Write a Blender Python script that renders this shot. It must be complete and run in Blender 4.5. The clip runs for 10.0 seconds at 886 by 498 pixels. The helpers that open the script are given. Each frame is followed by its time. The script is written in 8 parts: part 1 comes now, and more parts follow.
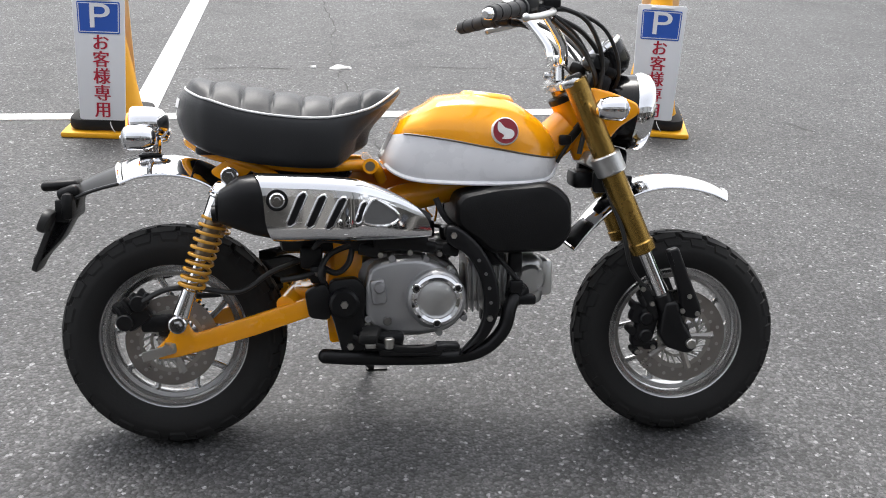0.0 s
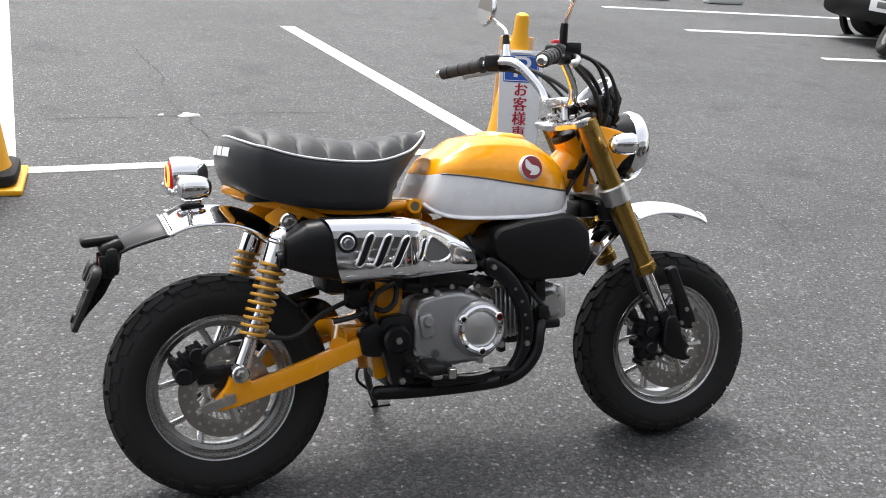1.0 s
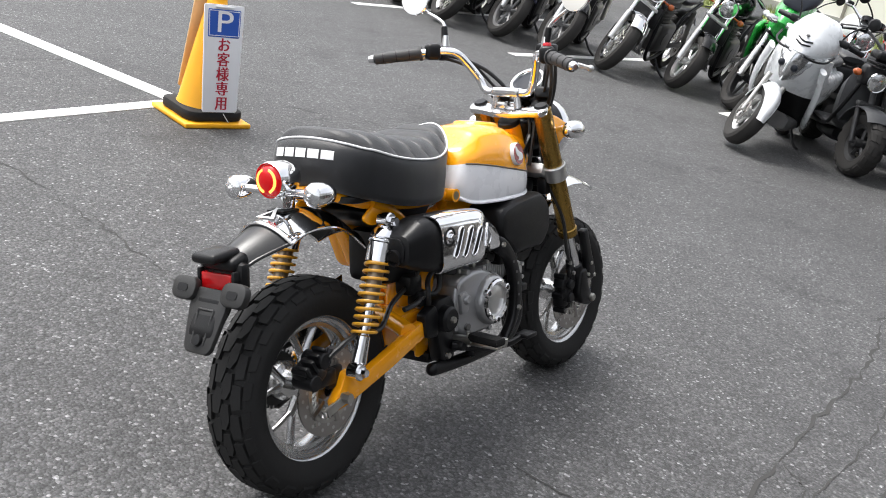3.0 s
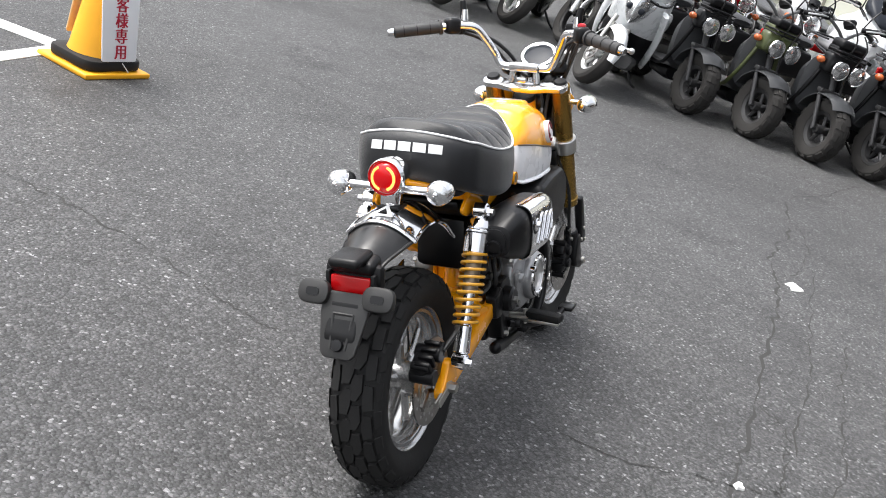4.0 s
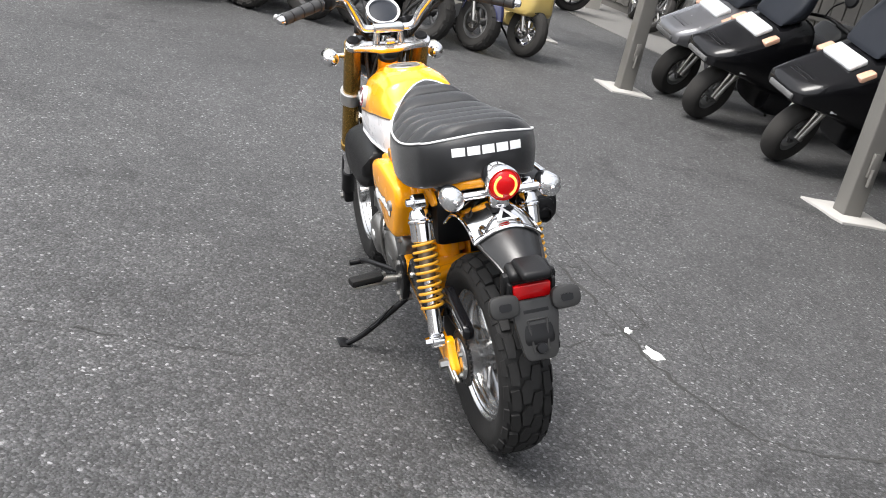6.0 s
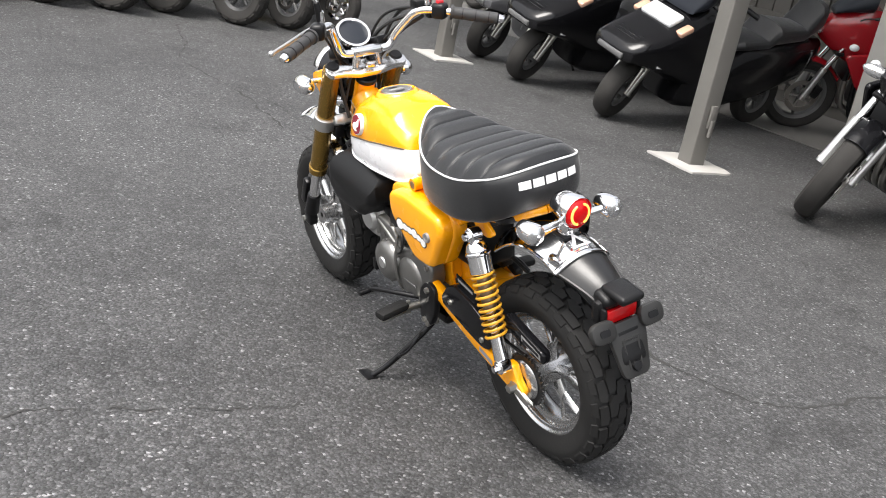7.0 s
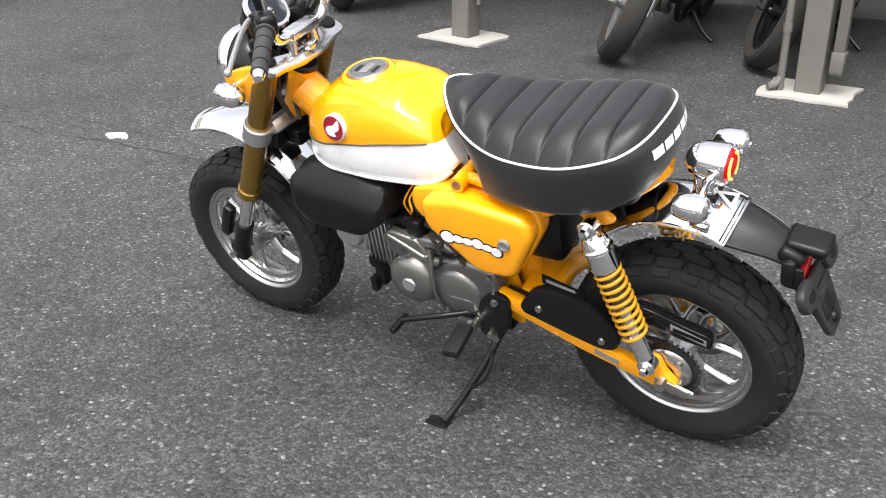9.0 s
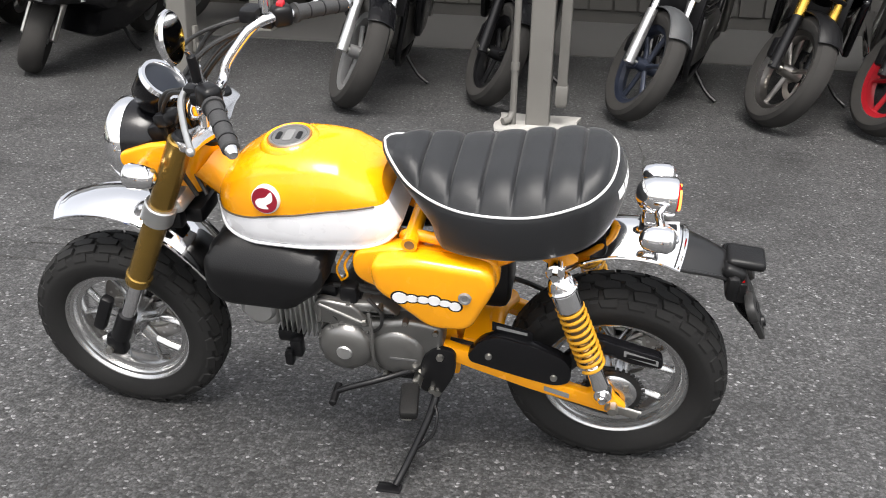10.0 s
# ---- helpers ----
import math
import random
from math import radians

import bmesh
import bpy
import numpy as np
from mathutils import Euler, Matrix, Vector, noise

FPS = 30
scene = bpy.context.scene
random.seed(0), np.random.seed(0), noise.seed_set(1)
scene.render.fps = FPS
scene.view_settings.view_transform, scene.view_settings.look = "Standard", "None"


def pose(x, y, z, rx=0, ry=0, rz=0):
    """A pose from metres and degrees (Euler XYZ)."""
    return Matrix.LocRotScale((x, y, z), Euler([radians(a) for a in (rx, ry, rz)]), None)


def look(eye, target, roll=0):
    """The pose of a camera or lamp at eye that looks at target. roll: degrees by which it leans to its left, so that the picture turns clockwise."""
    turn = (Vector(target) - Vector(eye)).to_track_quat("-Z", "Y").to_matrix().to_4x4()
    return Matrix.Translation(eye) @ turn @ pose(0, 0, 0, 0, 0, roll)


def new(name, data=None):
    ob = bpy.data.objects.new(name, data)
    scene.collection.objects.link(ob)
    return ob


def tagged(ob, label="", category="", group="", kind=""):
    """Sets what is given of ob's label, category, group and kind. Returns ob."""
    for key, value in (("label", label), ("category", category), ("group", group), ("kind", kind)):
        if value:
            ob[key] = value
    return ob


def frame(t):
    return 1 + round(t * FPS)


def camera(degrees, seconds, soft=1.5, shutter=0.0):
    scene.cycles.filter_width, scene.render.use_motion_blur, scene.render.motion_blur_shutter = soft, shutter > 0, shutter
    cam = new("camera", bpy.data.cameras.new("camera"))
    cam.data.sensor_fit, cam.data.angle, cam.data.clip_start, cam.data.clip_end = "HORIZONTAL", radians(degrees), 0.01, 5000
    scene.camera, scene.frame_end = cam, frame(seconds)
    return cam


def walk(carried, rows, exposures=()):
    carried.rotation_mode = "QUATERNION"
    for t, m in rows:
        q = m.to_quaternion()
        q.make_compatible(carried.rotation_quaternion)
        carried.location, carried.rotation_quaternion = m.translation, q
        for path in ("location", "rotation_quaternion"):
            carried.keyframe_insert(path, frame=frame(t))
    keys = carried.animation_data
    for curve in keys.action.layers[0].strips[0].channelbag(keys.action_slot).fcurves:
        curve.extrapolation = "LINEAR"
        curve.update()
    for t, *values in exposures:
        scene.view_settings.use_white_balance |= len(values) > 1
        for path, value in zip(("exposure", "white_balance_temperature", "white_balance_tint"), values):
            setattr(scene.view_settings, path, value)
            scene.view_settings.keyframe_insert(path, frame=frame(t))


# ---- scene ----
cam = camera(47.0, 10.0, 1.0)
PATH = [
    (0, (0.323, -1.976, 1.379), (0.564, -0.166, 0.563), 2.7),
    (0.5, (0.02, -1.953, 1.379), (0.474, -0.148, 0.65), 5.2),
    (1, (-0.365, -1.925, 1.364), (0.38, -0.209, 0.658), 5.1),
    (1.5, (-0.711, -1.775, 1.373), (0.302, -0.206, 0.656), 6.5),
    (2, (-0.994, -1.603, 1.363), (0.179, -0.153, 0.642), 8.6),
    (2.5, (-1.36, -1.424, 1.366), (0.043, -0.187, 0.657), 9.4),
    (3, (-1.607, -1.142, 1.352), (0.005, -0.168, 0.679), 13.5),
    (3.2, (-1.713, -1.042, 1.353), (-0.052, -0.172, 0.657), 14.2),
    (4.3, (-2.04, -0.227, 1.304), (-0.171, 0.102, 0.672), 16.1),
    (4.5, (-2.103, -0.06, 1.292), (-0.194, 0.103, 0.718), 14.5),
    (5, (-2.133, 0.346, 1.294), (-0.223, 0.248, 0.708), 14.5),
    (5.5, (-2.109, 0.755, 1.281), (-0.254, 0.32, 0.672), 14.2),
    (5.7, (-2.071, 0.924, 1.275), (-0.264, 0.356, 0.632), 14.0),
    (6.8, (-1.764, 1.7, 1.306), (-0.225, 0.609, 0.642), 11.5),
    (7, (-1.644, 1.809, 1.314), (-0.156, 0.647, 0.652), 11.4),
    (7.5, (-1.351, 2.016, 1.305), (-0.001, 0.689, 0.659), 10.1),
    (8, (-1.095, 2.085, 1.29), (0.121, 0.654, 0.602), 2.1),
    (8.2, (-0.992, 2.058, 1.301), (0.242, 0.666, 0.569), 1.6),
    (8.5, (-0.83, 2.008, 1.297), (0.265, 0.517, 0.538), 1.5),
    (9, (-0.539, 1.99, 1.302), (0.403, 0.428, 0.482), 0.4),
    (9.5, (-0.266, 2.018, 1.305), (0.419, 0.323, 0.494), 2.5),
    (10, (0.064, 2.189, 1.314), (0.361, 0.351, 0.584), 1.6),
]
EXPOSURE = [(0.0, 1.34, 6500, 10), (1.0, 1.23, 6500, 10), (2.5, 1.30, 6500, 10), (4.8, 1.43, 6500, 10), (5.5, 1.38, 6500, 10), (7.0, 1.41, 6650, 10), (8.5, 1.38, 6650, 10), (10.0, 1.25, 6650, 10)]
walk(cam, [(t, look(eye, target, roll)) for t, eye, target, roll in PATH], EXPOSURE)

# ---- world, sun and exposure ----
world = bpy.data.worlds.new("sky")
scene.world = world
world.use_nodes = True
wn = world.node_tree.nodes
sky = wn.new("ShaderNodeTexSky")
sky.sky_type = "NISHITA"
sky.sun_disc = False
SUN_EL, SUN_AZ = radians(63), radians(-8)
sky.sun_elevation, sky.sun_rotation = SUN_EL, SUN_AZ
sky.air_density, sky.dust_density, sky.ozone_density = 1.0, 4.0, 1.0
pale = wn.new("ShaderNodeHueSaturation")
pale.inputs["Saturation"].default_value = 0.25
world.node_tree.links.new(sky.outputs[0], pale.inputs["Color"])
world.node_tree.links.new(pale.outputs[0], wn["Background"].inputs["Color"])
wn["Background"].inputs["Strength"].default_value = 0.15
sun = new("sun", bpy.data.lights.new("sun", "SUN"))
sun.data.energy, sun.data.angle, sun.data.color = 1.2, radians(28), (1.0, 0.98, 0.95)
sun.matrix_world = look((0, 0, 0), (-math.sin(SUN_AZ) * math.cos(SUN_EL), -math.cos(SUN_AZ) * math.cos(SUN_EL), -math.sin(SUN_EL)))


# ---- materials ----
def mat(name, color, rough=0.5, metal=0.0, vary=0.12, scale=18.0, bump=0.0, bump_scale=200.0, coat=0.0, spec=0.5, rvary=0.1):
    m = bpy.data.materials.new(name)
    m.use_nodes = True
    nt = m.node_tree
    p = nt.nodes["Principled BSDF"]
    p.inputs["Roughness"].default_value, p.inputs["Metallic"].default_value = rough, metal
    p.inputs["Coat Weight"].default_value, p.inputs["Coat Roughness"].default_value = coat, 0.035
    p.inputs["Specular IOR Level"].default_value = spec
    p.inputs["Base Color"].default_value = (*color, 1)
    co = nt.nodes.new("ShaderNodeTexCoord")
    n = nt.nodes.new("ShaderNodeTexNoise")
    n.inputs["Scale"].default_value, n.inputs["Detail"].default_value = scale, 6
    nt.links.new(co.outputs["Object"], n.inputs["Vector"])
    if vary:
        ramp = nt.nodes.new("ShaderNodeMix")
        ramp.data_type = "RGBA"
        ramp.inputs[6].default_value = (*[c * (1 - vary) for c in color], 1)
        ramp.inputs[7].default_value = (*[min(1, c * (1 + vary)) for c in color], 1)
        nt.links.new(n.outputs[0], ramp.inputs[0])
        nt.links.new(ramp.outputs[2], p.inputs["Base Color"])
    if rvary:
        r = nt.nodes.new("ShaderNodeMapRange")
        r.inputs[1].default_value, r.inputs[2].default_value = 0.3, 0.7
        r.inputs[3].default_value, r.inputs[4].default_value = max(0.01, rough - rvary * rough), min(1, rough + rvary * rough)
        nt.links.new(n.outputs[0], r.inputs[0])
        nt.links.new(r.outputs[0], p.inputs["Roughness"])
    if bump:
        b = nt.nodes.new("ShaderNodeBump")
        f = nt.nodes.new("ShaderNodeTexNoise")
        f.inputs["Scale"].default_value, f.inputs["Detail"].default_value = bump_scale, 4
        nt.links.new(co.outputs["Object"], f.inputs["Vector"])
        b.inputs["Strength"].default_value, b.inputs["Distance"].default_value = bump, 0.002
        nt.links.new(f.outputs[0], b.inputs["Height"])
        nt.links.new(b.outputs[0], p.inputs["Normal"])
    return m


def lamp_mat(name, color, strength):
    m = mat(name, color, 0.2, vary=0)
    p = m.node_tree.nodes["Principled BSDF"]
    p.inputs["Emission Color"].default_value, p.inputs["Emission Strength"].default_value = (*color, 1), strength
    return m


def asphalt_mat():
    m = bpy.data.materials.new("asphalt")
    m.use_nodes = True
    nt, p = m.node_tree, m.node_tree.nodes["Principled BSDF"]
    L, N = nt.links.new, nt.nodes.new
    co = N("ShaderNodeTexCoord")

    def noise_at(scale, detail=5, rough=0.6):
        n = N("ShaderNodeTexNoise")
        n.inputs["Scale"].default_value, n.inputs["Detail"].default_value, n.inputs["Roughness"].default_value = scale, detail, rough
        L(co.outputs["Object"], n.inputs["Vector"])
        return n.outputs[0]

    def ramp(src, stops):
        r = N("ShaderNodeValToRGB")
        e = r.color_ramp.elements
        while len(e) < len(stops):
            e.new(0.5)
        for el, (pos, v) in zip(e, stops):
            el.position, el.color = pos, (v * 1.0, v, v * 1.002, 1)
        L(src, r.inputs[0])
        return r.outputs[0]

    def mix(a, b, mode, f=1.0):
        x = N("ShaderNodeMix")
        x.data_type, x.blend_type = "RGBA", mode
        x.inputs[0].default_value = f
        L(a, x.inputs[6]), L(b, x.inputs[7])
        return x.outputs[2]

    v = N("ShaderNodeTexVoronoi")
    v.inputs["Scale"].default_value = 120
    L(co.outputs["Object"], v.inputs["Vector"])
    sep = N("ShaderNodeSeparateColor")
    L(v.outputs["Color"], sep.inputs[0])
    stones = ramp(sep.outputs[0], [(0.0, 0.030), (0.45, 0.050), (0.82, 0.078), (0.965, 0.105), (0.995, 0.24)])
    v2 = N("ShaderNodeTexVoronoi")
    v2.inputs["Scale"].default_value = 230
    L(co.outputs["Object"], v2.inputs["Vector"])
    sep2 = N("ShaderNodeSeparateColor")
    L(v2.outputs["Color"], sep2.inputs[0])
    fine = ramp(sep2.outputs[1], [(0.0, 0.68), (0.6, 0.99), (0.92, 1.28), (1.0, 1.55)])
    gaps = ramp(v.outputs["Distance"], [(0.0, 1.1), (0.5, 1.0), (0.85, 0.68)])
    big = ramp(noise_at(0.55), [(0.32, 0.74), (0.5, 1.0), (0.7, 1.14)])
    mid = mix(ramp(noise_at(4.0), [(0.3, 0.85), (0.7, 1.12)]), ramp(noise_at(1.6, 8, 0.7), [(0.36, 0.66), (0.44, 1.0), (0.7, 1.05)]), "MULTIPLY")
    col = mix(mix(mix(mix(stones, fine, "MULTIPLY"), gaps, "MULTIPLY"), big, "MULTIPLY"), mid, "MULTIPLY")
    L(col, p.inputs["Base Color"])
    p.inputs["Roughness"].default_value = 0.7
    p.inputs["Specular IOR Level"].default_value = 0.45
    b = N("ShaderNodeBump")
    b.inputs["Strength"].default_value, b.inputs["Distance"].default_value = 0.7, 0.004
    L(v.outputs["Distance"], b.inputs["Height"])
    b.invert = True
    L(b.outputs[0], p.inputs["Normal"])
    return m


def worn_paint_mat():
    m = mat("road_paint", (0.72, 0.72, 0.70), 0.6, vary=0.1, scale=30, bump=0.3, bump_scale=90)
    return m


ASPHALT = asphalt_mat()
PAINT = worn_paint_mat()
YELLOW = mat("yellow_paint", (0.94, 0.375, 0.004), 0.26, 0.0, vary=0.04, coat=0.8, spec=0.3)
WHITE = mat("white_paint", (0.84, 0.84, 0.86), 0.28, 0.0, vary=0.04, coat=0.6)
CHROME = mat("chrome", (0.86, 0.86, 0.87), 0.07, 1.0, vary=0.03, rvary=0.4)
SILVER = mat("cast_aluminium", (0.62, 0.62, 0.61), 0.34, 0.9, vary=0.1, bump=0.1, bump_scale=300)
CASE = mat("engine_case_paint", (0.20, 0.197, 0.19), 0.3, 0.75, vary=0.08, bump=0.15, bump_scale=250)
RIM = mat("rim_silver", (0.52, 0.52, 0.52), 0.24, 0.97, vary=0.08)
GOLD = mat("gold_anodised", (0.31, 0.19, 0.045), 0.26, 0.8, vary=0.06)
RUBBER = mat("tyre_rubber", (0.0145, 0.0142, 0.014), 0.75, vary=0.35, scale=12, bump=0.25, bump_scale=140, spec=0.3)
BLACK = mat("satin_black_plastic", (0.006, 0.006, 0.0068), 0.36, vary=0.25, bump=0.1, bump_scale=350, spec=0.3)
MATT = mat("grained_black_plastic", (0.007, 0.007, 0.0075), 0.38, vary=0.2, bump=0.2, bump_scale=420, spec=0.26)
GLOSS = mat("gloss_black", (0.0055, 0.0055, 0.0065), 0.16, vary=0.2, coat=0.0, spec=0.34)
POLISHED = mat("polished_aluminium", (0.74, 0.74, 0.74), 0.19, 1.0, vary=0.06)
STEEL = mat("zinc_steel", (0.5, 0.49, 0.46), 0.35, 1.0, vary=0.12)
SPROCKET = mat("dark_sprocket_steel", (0.05, 0.05, 0.05), 0.4, 0.8, vary=0.3)
DISC = mat("brake_disc_steel", (0.4, 0.38, 0.36), 0.3, 1.0, vary=0.15)
VINYL = mat("black_seat_vinyl", (0.0095, 0.0102, 0.0118), 0.46, vary=0.18, scale=8, bump=0.28, bump_scale=700, spec=0.45)
VINYL.node_tree.nodes["Principled BSDF"].inputs["Sheen Weight"].default_value = 0.19
VINYL.node_tree.nodes["Principled BSDF"].inputs["Sheen Roughness"].default_value = 0.4
PIPING = mat("white_piping", (0.7, 0.7, 0.7), 0.5, vary=0.05)
LETTER = mat("white_print", (0.8, 0.8, 0.8), 0.5, vary=0.03)
MAROON = mat("maroon_enamel", (0.26, 0.008, 0.022), 0.2, vary=0.05, coat=0.5)
REDLENS = mat("red_lens", (0.5, 0.004, 0.006), 0.12, vary=0.05, coat=0.6)
REDGLOW = lamp_mat("lit_tail_lamp", (0.42, 0.002, 0.004), 0.2)
AMBERGLOW = lamp_mat("lit_led_ring", (1.0, 0.34, 0.07), 0.85)
PLATEGREY = mat("grey_holder_plastic", (0.018, 0.0178, 0.0175), 0.5, vary=0.15, bump=0.2, bump_scale=400)
LENS = mat("lamp_lens", (0.84, 0.86, 0.87), 0.12, 0.1, vary=0.15, scale=40, coat=0.6)
AMBER = mat("amber_lens", (0.46, 0.11, 0.03), 0.2, vary=0.1)
GAUGE = mat("gauge_glass", (0.022, 0.025, 0.032), 0.35, vary=0.1, spec=0.15)
DARKRIM = mat("dark_rim_paint", (0.045, 0.045, 0.046), 0.45, 0.4, vary=0.3)
LAMPGLASS = mat("bright_lamp_glass", (0.74, 0.77, 0.80), 0.12, 0.85, vary=0.45, scale=45, bump=1.0, bump_scale=55, coat=0.6)
MIRROR = mat("mirror_glass", (0.9, 0.9, 0.9), 0.02, 1.0, vary=0, rvary=0)
LABEL = mat("printed_label", (0.2, 0.2, 0.2), 0.4, vary=0.2)
REDPLASTIC = mat("red_plastic", (0.55, 0.02, 0.03), 0.35, vary=0.1)
SPRING = mat("spring_yellow", (0.62, 0.30, 0.02), 0.35, 0.0, vary=0.08, coat=0.4)
BRONZE = mat("damper_shadow_steel", (0.25, 0.2, 0.14), 0.4, 0.8, vary=0.1)
LABELDARK = mat("brown_stripe", (0.10, 0.075, 0.05), 0.4, vary=0.1)
GAUGEGREY = mat("grey_plastic", (0.13, 0.13, 0.13), 0.4, 0.2, vary=0.15)
TYREDARK = mat("footrest_rubber", (0.010, 0.010, 0.010), 0.65, vary=0.2, bump=0.4, bump_scale=300, spec=0.2)
CASELIGHT = mat("silver_engine_paint", (0.40, 0.40, 0.405), 0.36, 0.65, vary=0.06, bump=0.12, bump_scale=250)
RUBBERGREY = mat("grip_rubber", (0.035, 0.035, 0.036), 0.65, vary=0.2, bump=0.3, bump_scale=300)
CABLE = mat("cable_sheath", (0.014, 0.014, 0.014), 0.45, vary=0.2)
CONEY = mat("cone_yellow", (0.85, 0.40, 0.01), 0.45, vary=0.08, scale=5)
BOARD = mat("sign_board_white", (0.78, 0.78, 0.79), 0.4, vary=0.04, scale=6)
PALEBOARD = mat("pale_orange_board", (0.80, 0.56, 0.30), 0.5, vary=0.08)
BLUE = mat("sign_blue", (0.02, 0.09, 0.42), 0.4, vary=0.05)
REDINK = mat("sign_red", (0.40, 0.008, 0.03), 0.45, vary=0.05)
POSTPAINT = mat("post_paint_grey", (0.125, 0.12, 0.11), 0.5, vary=0.12, scale=6, bump=0.1)
POSTLIGHT = mat("post_paint_light", (0.40, 0.385, 0.355), 0.55, vary=0.1, scale=6)
CONCRETE = mat("concrete", (0.36, 0.35, 0.33), 0.85, vary=0.22, scale=9, bump=0.6, bump_scale=80)
APRON = mat("stained_concrete", (0.125, 0.122, 0.116), 0.85, vary=0.25, scale=5, bump=0.4, bump_scale=80)
SHEDWALL = mat("weathered_boards", (0.085, 0.080, 0.073), 0.75, vary=0.2, scale=7, bump=0.3, bump_scale=60)
OLDRUBBER = mat("dusty_tyre_rubber", (0.030, 0.0285, 0.027), 0.85, vary=0.4, scale=10, bump=0.3, bump_scale=120, spec=0.25)
SATIN = mat("satin_guard_plastic", (0.009, 0.009, 0.0095), 0.30, vary=0.15, bump=0.05, bump_scale=350, spec=0.5)
DARKCASE = mat("dark_engine_metal", (0.085, 0.083, 0.08), 0.38, 0.7, vary=0.3)
CRACKMAT = mat("crack_filler", (0.038, 0.037, 0.036), 0.9, vary=0.3)
JOINT = mat("grey_joint", (0.30, 0.27, 0.25), 0.6, vary=0.1)
SOIL = mat("brown_stone", (0.14, 0.12, 0.10), 0.9, vary=0.3, bump=0.5, bump_scale=40)
OLIVE = mat("olive_paint", (0.07, 0.085, 0.03), 0.4, vary=0.12, coat=0.2)
NAVY = mat("navy_paint", (0.012, 0.014, 0.055), 0.25, vary=0.1, coat=0.6)
CREAM = mat("cream_yellow_paint", (0.55, 0.41, 0.14), 0.32, vary=0.06, coat=0.5)
PEARL = mat("pearl_white_paint", (0.74, 0.76, 0.77), 0.28, vary=0.04, coat=0.6)
GREEN = mat("lime_green_paint", (0.02, 0.36, 0.05), 0.28, vary=0.06, coat=0.6)
SEATGREY = mat("grey_seat_vinyl", (0.16, 0.16, 0.165), 0.55, vary=0.12, bump=0.3, bump_scale=400)
SILVERTANK = mat("silver_tank_paint", (0.45, 0.46, 0.46), 0.3, 0.5, vary=0.05, coat=0.5)
ORANGETANK = mat("orange_tank_paint", (0.5, 0.10, 0.02), 0.3, vary=0.06, coat=0.5)
NAVYRIM = mat("blue_black_rim", (0.02, 0.025, 0.04), 0.35, 0.3, vary=0.1)
GREYGUARD = mat("scuffed_grey_plastic", (0.042, 0.044, 0.047), 0.5, vary=0.4, scale=9)
GOLDFORK = mat("gold_fork", (0.6, 0.36, 0.06), 0.25, 0.9, vary=0.05)
REDRIM = mat("red_rim", (0.35, 0.012, 0.02), 0.3, 0.2, vary=0.08)
REDPAINT = mat("deep_red_paint", (0.32, 0.006, 0.012), 0.22, vary=0.06, coat=0.7)
AMBERPALE = mat("pale_amber_lens", (0.7, 0.40, 0.28), 0.2, vary=0.1, coat=0.5)
DARKSILVER = mat("dark_silver_paint", (0.16, 0.16, 0.17), 0.25, 0.4, vary=0.06, coat=0.6)
BLUECOVER = mat("blue_cover_cloth", (0.01, 0.07, 0.40), 0.6, vary=0.2, bump=0.4, bump_scale=60)
DARKCAR = mat("dark_grey_car_paint", (0.035, 0.037, 0.04), 0.3, 0.3, vary=0.08, coat=0.6)
PLASTER = mat("cream_wall_panel", (0.84, 0.81, 0.75), 0.7, vary=0.05, scale=2, bump=0.1)
GRASSMAT = mat("grass_blades", (0.17, 0.20, 0.06), 0.7, vary=0.4, scale=3)
LEAFMAT = mat("shrub_leaves", (0.05, 0.12, 0.02), 0.6, vary=0.4, scale=5)


